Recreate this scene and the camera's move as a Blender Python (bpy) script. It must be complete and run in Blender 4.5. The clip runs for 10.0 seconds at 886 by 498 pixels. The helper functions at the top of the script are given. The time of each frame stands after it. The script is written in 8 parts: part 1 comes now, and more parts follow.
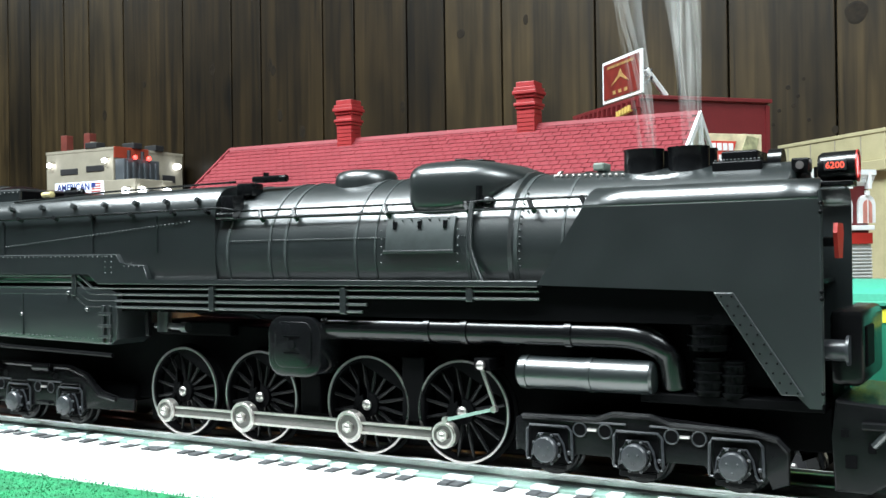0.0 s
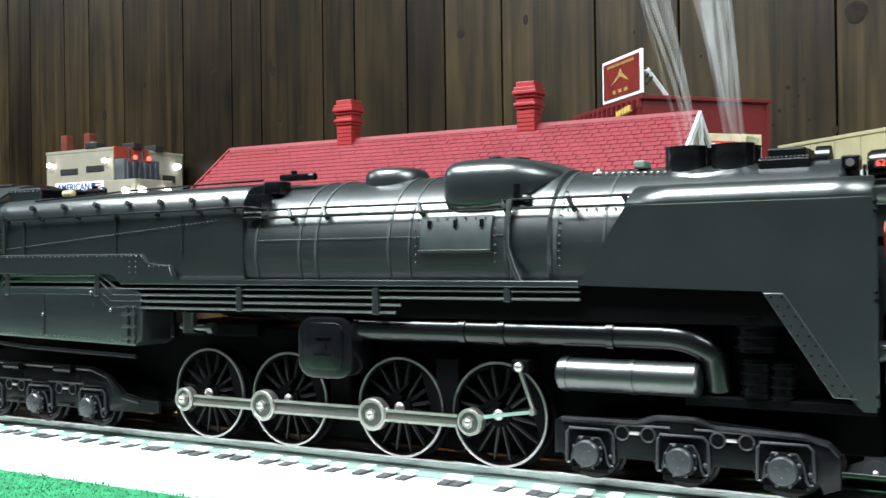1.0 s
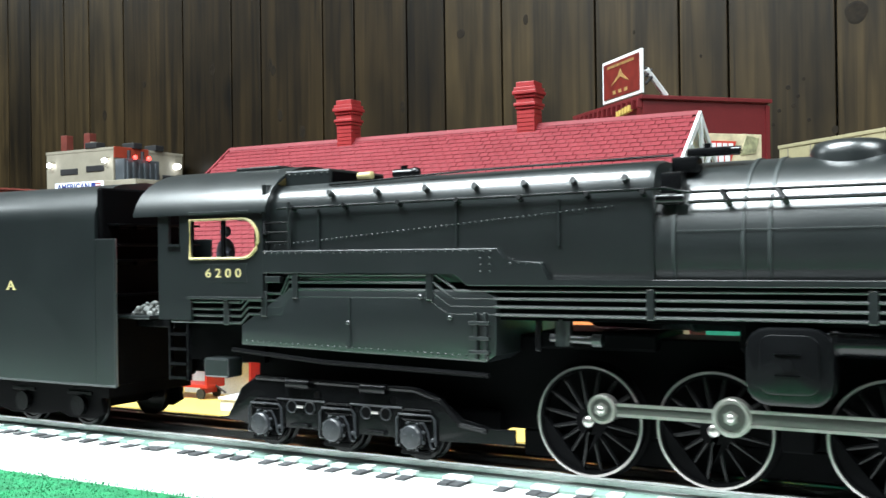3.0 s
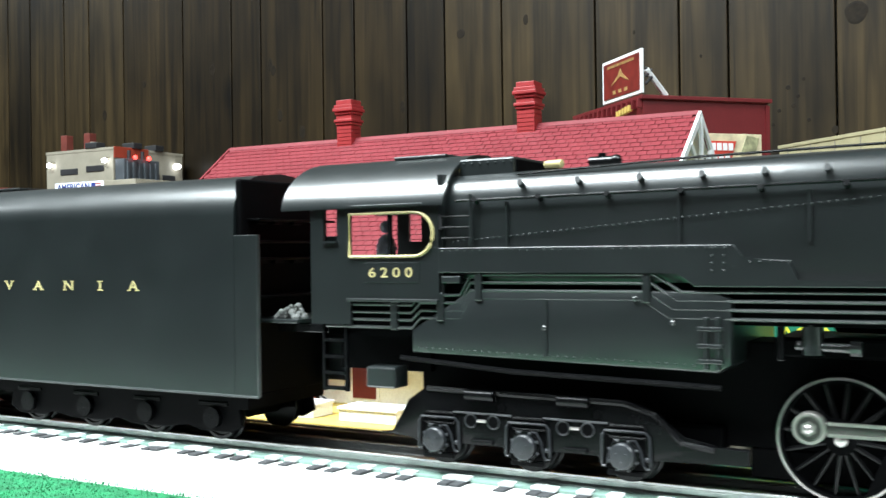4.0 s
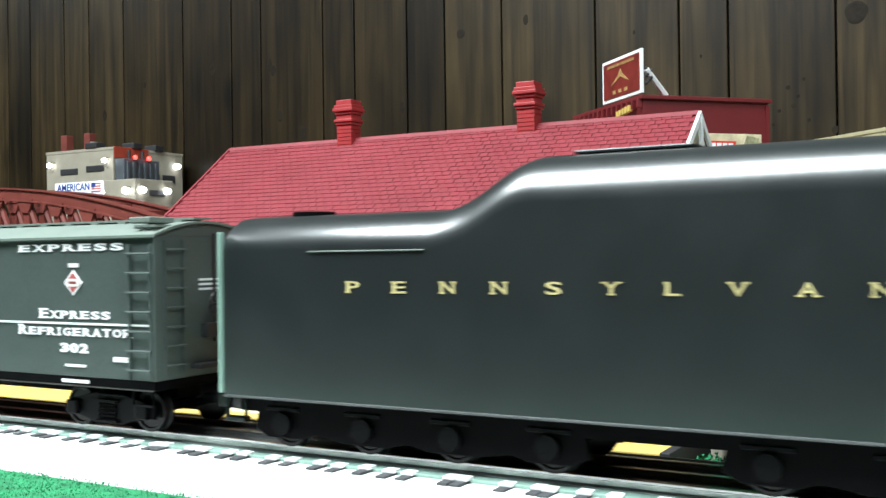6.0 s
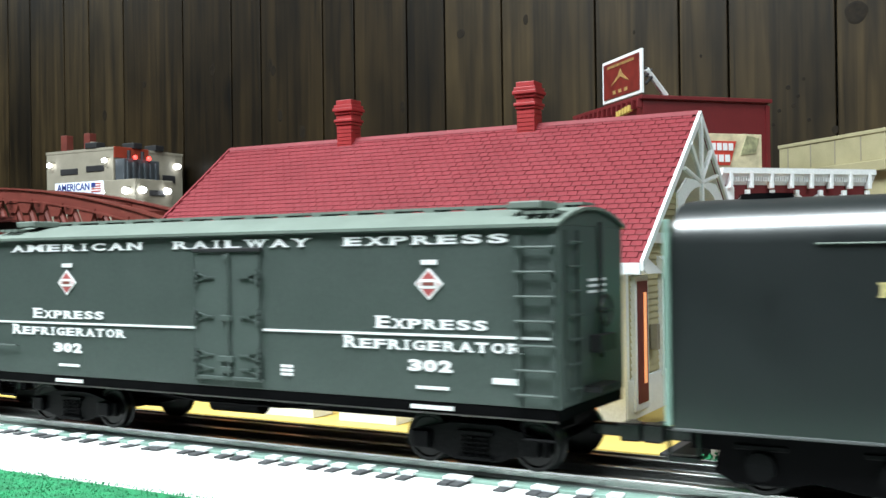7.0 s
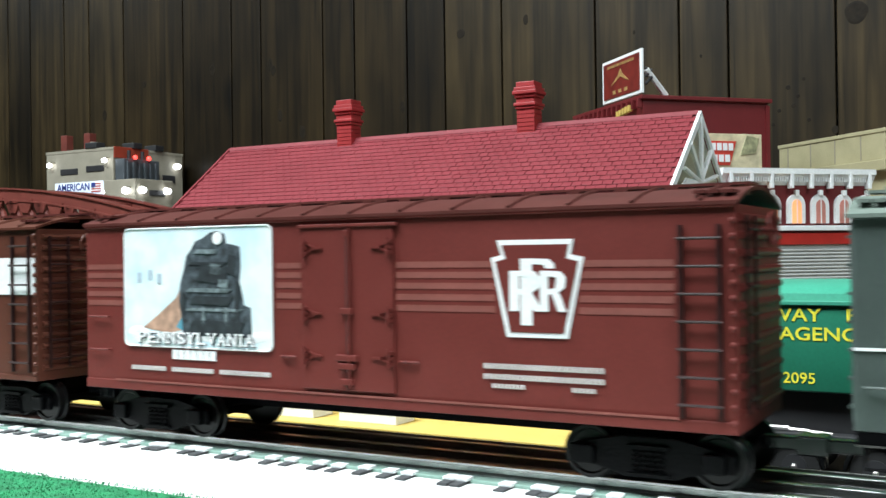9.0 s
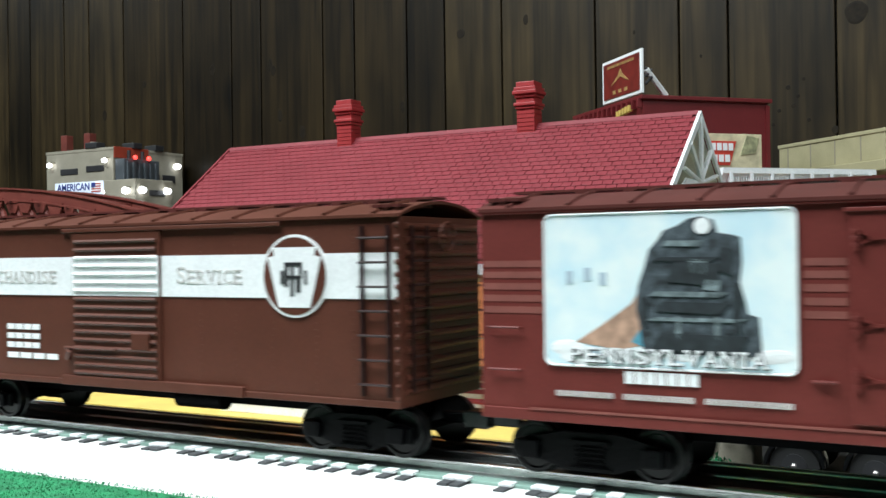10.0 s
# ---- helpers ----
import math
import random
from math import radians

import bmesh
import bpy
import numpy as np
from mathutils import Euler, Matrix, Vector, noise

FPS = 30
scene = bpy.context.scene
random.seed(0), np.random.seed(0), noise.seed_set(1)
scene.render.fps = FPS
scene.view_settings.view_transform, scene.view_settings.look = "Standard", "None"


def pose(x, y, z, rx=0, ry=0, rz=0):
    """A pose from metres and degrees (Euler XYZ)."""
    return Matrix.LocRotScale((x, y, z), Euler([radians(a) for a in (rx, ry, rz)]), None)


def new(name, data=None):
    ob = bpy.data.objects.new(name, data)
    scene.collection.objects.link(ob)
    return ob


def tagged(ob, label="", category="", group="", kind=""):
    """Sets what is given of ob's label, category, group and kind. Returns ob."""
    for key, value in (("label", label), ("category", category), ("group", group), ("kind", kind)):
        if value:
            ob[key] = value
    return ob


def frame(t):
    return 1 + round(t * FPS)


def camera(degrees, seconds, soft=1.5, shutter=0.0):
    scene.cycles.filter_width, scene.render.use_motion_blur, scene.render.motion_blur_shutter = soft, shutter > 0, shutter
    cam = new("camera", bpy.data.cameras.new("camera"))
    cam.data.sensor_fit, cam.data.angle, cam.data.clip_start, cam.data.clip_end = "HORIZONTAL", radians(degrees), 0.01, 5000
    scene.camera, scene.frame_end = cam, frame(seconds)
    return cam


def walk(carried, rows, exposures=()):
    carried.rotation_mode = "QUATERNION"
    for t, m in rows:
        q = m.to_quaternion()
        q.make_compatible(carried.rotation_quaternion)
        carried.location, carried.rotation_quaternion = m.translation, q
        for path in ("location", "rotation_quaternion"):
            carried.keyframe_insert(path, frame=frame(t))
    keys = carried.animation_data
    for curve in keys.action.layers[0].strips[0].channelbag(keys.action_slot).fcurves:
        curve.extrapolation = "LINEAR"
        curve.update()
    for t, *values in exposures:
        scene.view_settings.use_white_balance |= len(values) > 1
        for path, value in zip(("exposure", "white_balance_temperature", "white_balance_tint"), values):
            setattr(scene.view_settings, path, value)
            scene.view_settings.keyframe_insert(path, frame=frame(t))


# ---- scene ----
import functools

# Units are metres; x runs along the track, y away from the viewer, z = 0 at the top of the ballast board.
CY, RT, EYE = 0.324, 0.012, 0.0837          # track centre line, rail top, lens height
cam = camera(47.07, 10.0, soft=1.5, shutter=0.3)
walk(cam, [(0.0, pose(0, 0, EYE, 90.3, 0.76, 29.93)), (10.0, pose(0, 0, EYE, 90.3, 0.76, 29.93))], exposures=[(0.0, 0.0), (5.0, 0.0), (6.5, -0.25), (8.0, -0.4), (9.0, -0.52), (10.0, -0.75)])

# ---- world, room light and added fill ----
world = bpy.data.worlds.new("room_air")
scene.world = world
world.use_nodes = True
world.node_tree.nodes["Background"].inputs[0].default_value = (0.75, 0.85, 1.0, 1)
world.node_tree.nodes["Background"].inputs[1].default_value = 0.25


def troffer_and_fill(x, y, z, sx, sy, power, tilt=0.0):
    data = bpy.data.lights.new("troffer_and_fill", "AREA")
    data.shape, data.size, data.size_y, data.energy = "RECTANGLE", sx, sy, power
    data.color = (0.87, 0.97, 1.0)
    ob = new("troffer_and_fill", data)
    ob.matrix_basis = pose(x, y, z, tilt, 0, 0)
    return ob


troffer_and_fill(-0.70, -0.20, 1.38, 1.22, 0.58, 108.0)
# Weaker unseen fill added on the right to brighten the gable and buildings.
troffer_and_fill(1.15, -0.20, 1.38, 1.22, 0.58, 44.0)
# Unseen small lamp assumed from the sheen at the wall's left end.
troffer_and_fill(-2.75, 0.10, 1.30, 0.5, 0.22, 22.0)

# ---- materials ----


def mat(name, color, rough=0.5, metal=0.0, spec=0.5, vary=0.12, scale=60.0, bump=0.0, bscale=300.0, emit=0.0, coat=0.0, fine=0.06, ior=1.5):
    """A painted or raw surface: colour wandering at two scales, roughness wear and fine relief."""
    m = bpy.data.materials.new(name)
    m.use_nodes = True
    nt = m.node_tree
    b = nt.nodes["Principled BSDF"]
    tc = nt.nodes.new("ShaderNodeTexCoord")
    n1 = nt.nodes.new("ShaderNodeTexNoise")
    n1.inputs["Scale"].default_value, n1.inputs["Detail"].default_value = scale, 4
    n2 = nt.nodes.new("ShaderNodeTexNoise")
    n2.inputs["Scale"].default_value, n2.inputs["Detail"].default_value = scale * 14, 2
    nt.links.new(tc.outputs["Object"], n1.inputs["Vector"])
    nt.links.new(tc.outputs["Object"], n2.inputs["Vector"])
    mr = nt.nodes.new("ShaderNodeMapRange")
    mr.inputs["From Min"].default_value, mr.inputs["From Max"].default_value = 0.3, 0.7
    mr.inputs["To Min"].default_value, mr.inputs["To Max"].default_value = 1 - vary, 1 + vary
    nt.links.new(n1.outputs["Fac"], mr.inputs["Value"])
    mf = nt.nodes.new("ShaderNodeMapRange")
    mf.inputs["From Min"].default_value, mf.inputs["From Max"].default_value = 0.3, 0.7
    mf.inputs["To Min"].default_value, mf.inputs["To Max"].default_value = 1 - fine, 1 + fine
    nt.links.new(n2.outputs["Fac"], mf.inputs["Value"])
    mu = nt.nodes.new("ShaderNodeMath")
    mu.operation = "MULTIPLY"
    nt.links.new(mr.outputs[0], mu.inputs[0])
    nt.links.new(mf.outputs[0], mu.inputs[1])
    vm = nt.nodes.new("ShaderNodeVectorMath")
    vm.operation = "SCALE"
    vm.inputs[0].default_value = color[:3]
    nt.links.new(mu.outputs[0], vm.inputs["Scale"])
    nt.links.new(vm.outputs[0], b.inputs["Base Color"])
    rr = nt.nodes.new("ShaderNodeMapRange")
    rr.inputs["To Min"].default_value, rr.inputs["To Max"].default_value = max(0.03, rough * 0.9), min(1, rough * 1.1)
    nt.links.new(n1.outputs["Fac"], rr.inputs["Value"])
    nt.links.new(rr.outputs[0], b.inputs["Roughness"])
    b.inputs["Metallic"].default_value = metal
    b.inputs["Specular IOR Level"].default_value = spec
    b.inputs["Coat Weight"].default_value = coat
    b.inputs["IOR"].default_value = ior
    if bump:
        n3 = nt.nodes.new("ShaderNodeTexNoise")
        n3.inputs["Scale"].default_value, n3.inputs["Detail"].default_value = bscale, 3
        nt.links.new(tc.outputs["Object"], n3.inputs["Vector"])
        bp = nt.nodes.new("ShaderNodeBump")
        bp.inputs["Strength"].default_value, bp.inputs["Distance"].default_value = bump, 0.0006
        nt.links.new(n3.outputs["Fac"], bp.inputs["Height"])
        nt.links.new(bp.outputs[0], b.inputs["Normal"])
    if emit:
        b.inputs["Emission Color"].default_value = (*color[:3], 1)
        b.inputs["Emission Strength"].default_value = emit
    return m


def wood_panel(name, light, dark):
    """Dark stained panelling: long vertical grain, darker boards, knots and scuffs."""
    m = bpy.data.materials.new(name)
    m.use_nodes = True
    nt = m.node_tree
    b = nt.nodes["Principled BSDF"]
    tc = nt.nodes.new("ShaderNodeTexCoord")
    info = nt.nodes.new("ShaderNodeObjectInfo")
    off = nt.nodes.new("ShaderNodeVectorMath")
    off.operation = "MULTIPLY_ADD"
    off.inputs[1].default_value = (9.0, 0.0, 17.0)
    cx = nt.nodes.new("ShaderNodeCombineXYZ")
    for i in range(3):
        nt.links.new(info.outputs["Random"], cx.inputs[i])
    nt.links.new(cx.outputs[0], off.inputs[0])
    nt.links.new(tc.outputs["Object"], off.inputs[2])
    mp = nt.nodes.new("ShaderNodeMapping")
    mp.inputs["Scale"].default_value = (60.0, 1.0, 2.2)
    nt.links.new(off.outputs[0], mp.inputs["Vector"])
    grain = nt.nodes.new("ShaderNodeTexNoise")
    grain.inputs["Scale"].default_value, grain.inputs["Detail"].default_value, grain.inputs["Distortion"].default_value = 1.6, 8, 0.6
    nt.links.new(mp.outputs[0], grain.inputs["Vector"])
    blot = nt.nodes.new("ShaderNodeTexNoise")
    blot.inputs["Scale"].default_value, blot.inputs["Detail"].default_value = 5.0, 4
    mp2 = nt.nodes.new("ShaderNodeMapping")
    mp2.inputs["Scale"].default_value = (3.0, 1.0, 1.0)
    nt.links.new(off.outputs[0], mp2.inputs["Vector"])
    nt.links.new(mp2.outputs[0], blot.inputs["Vector"])
    knot = nt.nodes.new("ShaderNodeTexVoronoi")
    knot.inputs["Scale"].default_value = 9.0
    mp3 = nt.nodes.new("ShaderNodeMapping")
    mp3.inputs["Scale"].default_value = (1.3, 0.1, 0.62)
    nt.links.new(off.outputs[0], mp3.inputs["Vector"])
    nt.links.new(mp3.outputs[0], knot.inputs["Vector"])
    ramp = nt.nodes.new("ShaderNodeValToRGB")
    ramp.color_ramp.elements[0].position, ramp.color_ramp.elements[0].color = 0.25, (*dark, 1)
    ramp.color_ramp.elements[1].position, ramp.color_ramp.elements[1].color = 0.75, (*light, 1)
    nt.links.new(grain.outputs["Fac"], ramp.inputs[0])
    mr = nt.nodes.new("ShaderNodeMapRange")
    mr.inputs["From Min"].default_value, mr.inputs["From Max"].default_value = 0.3, 0.7
    mr.inputs["To Min"].default_value, mr.inputs["To Max"].default_value = 0.38, 1.45
    nt.links.new(blot.outputs["Fac"], mr.inputs["Value"])
    kr = nt.nodes.new("ShaderNodeMapRange")
    kr.inputs["From Min"].default_value, kr.inputs["From Max"].default_value = 0.05, 0.2
    kr.inputs["To Min"].default_value, kr.inputs["To Max"].default_value = 0.3, 1.0
    nt.links.new(knot.outputs["Distance"], kr.inputs["Value"])
    mul = nt.nodes.new("ShaderNodeMath")
    mul.operation = "MULTIPLY"
    nt.links.new(mr.outputs[0], mul.inputs[0])
    nt.links.new(kr.outputs[0], mul.inputs[1])
    tone = nt.nodes.new("ShaderNodeMapRange")
    tone.inputs["To Min"].default_value, tone.inputs["To Max"].default_value = 0.80, 1.22
    nt.links.new(info.outputs["Random"], tone.inputs["Value"])
    mul2 = nt.nodes.new("ShaderNodeMath")
    mul2.operation = "MULTIPLY"
    nt.links.new(mul.outputs[0], mul2.inputs[0])
    nt.links.new(tone.outputs[0], mul2.inputs[1])
    vm = nt.nodes.new("ShaderNodeVectorMath")
    vm.operation = "SCALE"
    nt.links.new(ramp.outputs[0], vm.inputs[0])
    nt.links.new(mul2.outputs[0], vm.inputs["Scale"])
    nt.links.new(vm.outputs[0], b.inputs["Base Color"])
    b.inputs["Roughness"].default_value = 0.42
    b.inputs["Specular IOR Level"].default_value = 0.25
    bp = nt.nodes.new("ShaderNodeBump")
    bp.inputs["Strength"].default_value, bp.inputs["Distance"].default_value = 0.25, 0.001
    nt.links.new(grain.outputs["Fac"], bp.inputs["Height"])
    nt.links.new(bp.outputs[0], b.inputs["Normal"])
    return m


M = {
    "loco": mat("brunswick_green_paint", (0.0080, 0.0118, 0.0124), 0.31, spec=1.0, ior=1.68, vary=0.1, bump=0.05, bscale=1200),
    "band": mat("worn_and_highlight_green_paint", (0.030, 0.037, 0.037), 0.40, spec=0.8, vary=0.25, scale=200),
    "black": mat("satin_black_metal", (0.004, 0.0044, 0.005), 0.22, vary=0.15),
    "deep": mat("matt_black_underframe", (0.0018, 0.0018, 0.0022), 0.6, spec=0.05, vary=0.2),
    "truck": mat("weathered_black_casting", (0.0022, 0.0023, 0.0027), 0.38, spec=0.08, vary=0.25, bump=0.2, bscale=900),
    "casting": mat("oiled_black_casting", (0.0045, 0.0046, 0.0052), 0.26, spec=0.22, vary=0.25, bump=0.08, bscale=900),
    "steel": mat("brushed_steel", (0.66, 0.62, 0.60), 0.36, metal=1.0, vary=0.08),
    "tyre": mat("polished_tyre_steel", (0.50, 0.46, 0.46), 0.3, metal=1.0),
    "rail": mat("rail_steel", (0.45, 0.46, 0.45), 0.3, metal=1.0),
    "gold": mat("gold_leaf_paint", (0.55, 0.47, 0.22), 0.5),
    "signgold": mat("faded_gold_print", (0.33, 0.20, 0.07), 0.6, vary=0.3, scale=200),
    "white": mat("white_lettering", (0.84, 0.85, 0.86), 0.55, vary=0.05),
    "green": mat("olive_green_car_paint", (0.062, 0.082, 0.075), 0.5, vary=0.06, bump=0.03, bscale=900),
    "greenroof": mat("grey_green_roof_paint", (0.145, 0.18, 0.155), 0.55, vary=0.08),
    "tuscan": mat("tuscan_red_car_paint", (0.138, 0.0235, 0.019), 0.5, spec=0.35, vary=0.06, bump=0.03, bscale=900),
    "tuscanroof": mat("tuscan_red_roof_paint", (0.090, 0.025, 0.021), 0.34, vary=0.12),
    "brown": mat("boxcar_brown_paint", (0.092, 0.0275, 0.0165), 0.46, spec=0.35, vary=0.08, bump=0.03, bscale=900),
    "tuscandark": mat("dark_maroon_ironwork", (0.022, 0.007, 0.007), 0.4, vary=0.1),
    "cap": mat("black_cap_and_edge_glint", (0.026, 0.028, 0.032), 0.33, vary=0.3, scale=400),
    "wornword": mat("worn_grey_lettering", (0.55, 0.53, 0.51), 0.6, vary=0.4, scale=400),
    "fineletter": mat("fine_white_lettering", (0.62, 0.58, 0.56), 0.6),
    "faded_red": mat("faded_emblem_red", (0.42, 0.085, 0.085), 0.55, vary=0.15, scale=300),
    "stripe": mat("faded_red_stripe", (0.215, 0.062, 0.050), 0.55),
    "roof": mat("red_roof_plastic", (0.185, 0.026, 0.033), 0.50, spec=0.3, vary=0.10, scale=40),
    "chimney": mat("red_brick_plastic", (0.30, 0.022, 0.024), 0.5),
    "trim": mat("white_plastic_trim", (0.80, 0.82, 0.83), 0.5, vary=0.04),
    "wallred": mat("dark_red_wall", (0.13, 0.010, 0.012), 0.5, vary=0.08),
    "cream": mat("cream_wall", (0.40, 0.36, 0.215), 0.55, vary=0.08),
    "beige": mat("concrete_beige", (0.27, 0.245, 0.19), 0.7, vary=0.1),
    "ochre": mat("yellow_platform", (0.60, 0.43, 0.11), 0.6, vary=0.1),
    "ballast": mat("white_ballast", (0.64, 0.64, 0.62), 0.9, vary=0.06, bump=0.5, bscale=1500),
    "grass": mat("green_flock_grass", (0.016, 0.20, 0.078), 0.95, vary=0.3, scale=150, bump=1.0, bscale=1600),
    "tie": mat("dark_tie", (0.045, 0.047, 0.05), 0.7, vary=0.2),
    "railside": mat("grey_green_tint", (0.22, 0.34, 0.29), 0.4, vary=0.1),
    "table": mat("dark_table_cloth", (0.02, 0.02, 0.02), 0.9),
    "teal": mat("truck_green_paint", (0.018, 0.16, 0.095), 0.3, vary=0.05, coat=0.3),
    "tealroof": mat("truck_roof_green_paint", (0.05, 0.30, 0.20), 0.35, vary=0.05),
    "yellow": mat("yellow_lettering", (0.75, 0.70, 0.05), 0.5),
    "red": mat("signal_red", (0.40, 0.022, 0.016), 0.4),
    "bridge": mat("oxide_red_girder", (0.14, 0.03, 0.022), 0.5, vary=0.15),
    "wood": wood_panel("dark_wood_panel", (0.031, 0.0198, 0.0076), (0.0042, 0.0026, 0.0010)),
    "tanwood_lit": wood_panel("tan_lit_wood_panel", (0.050, 0.0335, 0.0140), (0.0068, 0.0045, 0.0020)),
    "knot": mat("dark_knot_wood", (0.0130, 0.0090, 0.0050), 0.6, spec=0.15, vary=0.4, scale=200),
    "groove": mat("groove_shadow_wood", (0.006, 0.0045, 0.003), 0.8),
    "coal": mat("grey_coal_lumps", (0.22, 0.23, 0.22), 0.6, vary=0.5, scale=300),
    "lamp_white": mat("lit_white_bulb", (0.9, 0.95, 1.0), 0.4, emit=14.0),
    "lamp_red": mat("lit_red_bulb", (1.0, 0.05, 0.04), 0.4, emit=6.0),
    "numerals": mat("lit_red_numerals", (1.0, 0.10, 0.06), 0.4, emit=1.3),
    "amber": mat("lit_amber_window", (1.0, 0.42, 0.18), 0.4, emit=0.7),
    "ceiling": mat("white_ceiling_tile", (0.7, 0.7, 0.68), 0.9),
    "dark": mat("dark_shadow_plastic", (0.02, 0.02, 0.022), 0.5),
    "steel_dark": mat("darkened_steel", (0.17, 0.16, 0.155), 0.36, metal=1.0),
    "wheel": mat("oiled_black_wheel", (0.005, 0.005, 0.0055), 0.30, spec=0.25, vary=0.2),
    "lens_red": mat("red_lens_ring", (0.35, 0.02, 0.015), 0.35),
    "rubber": mat("black_tyre_rubber", (0.012, 0.012, 0.012), 0.6),
}

# ---- mesh helpers ----


def part(name, bm, material, parent=None, label="", smooth=False, **tags):
    me = bpy.data.meshes.new(name)
    bmesh.ops.recalc_face_normals(bm, faces=bm.faces)
    bm.to_mesh(me)
    bm.free()
    me.materials.append(M[material] if isinstance(material, str) else material)
    if smooth:
        for p in me.polygons:
            p.use_smooth = True
        me.set_sharp_from_angle(angle=radians(38))
    ob = new(name, me)
    ob.parent = parent
    tagged(ob, label, **tags)
    return ob


def empty(name, x, y, z, label, category, group="", kind=""):
    ob = new(name)
    ob.empty_display_size = 0.01
    ob.matrix_basis = pose(x, y, z)
    return tagged(ob, label, category, group, kind)


def box(bm, x0, x1, y0, y1, z0, z1, bev=0.0):
    r = bmesh.ops.create_cube(bm, size=1.0, matrix=Matrix.LocRotScale(((x0 + x1) / 2, (y0 + y1) / 2, (z0 + z1) / 2), None, (abs(x1 - x0), abs(y1 - y0), abs(z1 - z0))))
    if bev:
        es = list({e for v in r["verts"] for e in v.link_edges})
        bmesh.ops.bevel(bm, geom=es, offset=bev, segments=2, affect="EDGES", profile=0.5)
    return bm


def cyl(bm, p0, p1, r, seg=20, r2=None):
    p0, p1 = Vector(p0), Vector(p1)
    d = p1 - p0
    m = Matrix.Translation((p0 + p1) / 2) @ d.to_track_quat("Z", "Y").to_matrix().to_4x4()
    bmesh.ops.create_cone(bm, cap_ends=True, segments=seg, radius1=r, radius2=r if r2 is None else r2, depth=d.length, matrix=m)
    return bm


def ball(bm, p, r, seg=10, sx=1, sy=1, sz=1):
    bmesh.ops.create_uvsphere(bm, u_segments=seg, v_segments=max(5, seg // 2), radius=r, matrix=Matrix.LocRotScale(p, None, (sx, sy, sz)))
    return bm


def prism(bm, pts, a0, a1, axis="y", bev=0.0):
    """A flat outline pushed along an axis: points are (x, z) for y, (y, z) for x, (x, y) for z."""
    def at(p, a):
        return {"y": (p[0], a, p[1]), "x": (a, p[0], p[1]), "z": (p[0], p[1], a)}[axis]
    n = len(pts)
    v0 = [bm.verts.new(at(p, a0)) for p in pts]
    v1 = [bm.verts.new(at(p, a1)) for p in pts]
    fs = [bm.faces.new(v0), bm.faces.new(v1[::-1])]
    for i in range(n):
        fs.append(bm.faces.new((v0[i], v1[i], v1[(i + 1) % n], v0[(i + 1) % n])))
    if bev:
        es = list({e for f in fs[:2] for e in f.edges})
        bmesh.ops.bevel(bm, geom=es, offset=bev, segments=2, affect="EDGES", profile=0.5)
    return bm


def loft(bm, rings, closed=True, caps=True):
    vs = [[bm.verts.new(p) for p in r] for r in rings]
    n = len(vs[0])
    for a, b in zip(vs, vs[1:]):
        for i in range(n if closed else n - 1):
            bm.faces.new((a[i], a[(i + 1) % n], b[(i + 1) % n], b[i]))
    if caps and closed:
        bm.faces.new(vs[0])
        bm.faces.new(vs[-1][::-1])
    return bm


def tube(bm, pts, r, seg=8):
    """A pipe along a polyline."""
    pts = [Vector(p) for p in pts]
    rings = []
    for i, p in enumerate(pts):
        d = (pts[min(i + 1, len(pts) - 1)] - pts[max(i - 1, 0)]).normalized()
        up = Vector((0, 0, 1)) if abs(d.z) < 0.9 else Vector((1, 0, 0))
        s = d.cross(up).normalized()
        u = s.cross(d)
        rings.append([p + r * (math.cos(k * math.tau / seg) * s + math.sin(k * math.tau / seg) * u) for k in range(seg)])
    return loft(bm, rings)


def lathe_x(bm, prof, y, z, seg=48):
    """A body of revolution along x: profile of (x, radius)."""
    return loft(bm, [[(x, y + r * math.sin(k * math.tau / seg), z + r * math.cos(k * math.tau / seg)) for k in range(seg)] for x, r in prof])


def rounded(x0, x1, z0, z1, r, n=6):
    out = []
    for cx, cz, a0 in ((x1 - r, z1 - r, 0), (x0 + r, z1 - r, 90), (x0 + r, z0 + r, 180), (x1 - r, z0 + r, 270)):
        for k in range(n + 1):
            a = radians(a0 + 90 * k / n)
            out.append((cx + r * math.cos(a), cz + r * math.sin(a)))
    return out


def B():
    return bmesh.new()


def letters(name, body, x, y, z, height, material, parent, width=None, label="", flip=False, thick=0.0001, center=True, bold=0.0, rz=0.0):
    """Lettering that faces the viewer (towards -y), as a thin raised mesh."""
    cu = bpy.data.curves.new(name, "FONT")
    cu.body, cu.size, cu.extrude, cu.offset = body, 1.0, 0.01, bold
    cu.resolution_u = 3
    tmp = bpy.data.objects.new("tmp", cu)
    scene.collection.objects.link(tmp)
    bpy.context.view_layer.update()
    me = bpy.data.meshes.new_from_object(tmp.evaluated_get(bpy.context.evaluated_depsgraph_get()))
    bpy.data.objects.remove(tmp)
    bpy.data.curves.remove(cu)
    co = np.array([v.co[:] for v in me.vertices])
    lo, hi = co.min(0), co.max(0)
    sz = height / (hi[1] - lo[1])
    sx = sz if width is None else width / (hi[0] - lo[0])
    for v in me.vertices:
        px = (v.co.x - (lo[0] + hi[0]) / 2 if center else v.co.x - lo[0]) * sx
        v.co = (px, -v.co.z / 0.01 * thick, (v.co.y - (lo[1] + hi[1]) / 2) * sz)
    me.materials.append(M[material])
    ob = new(name, me)
    ob.parent = parent
    ob.matrix_basis = pose(x, y, z, 0, 0, rz)
    return tagged(ob, label)


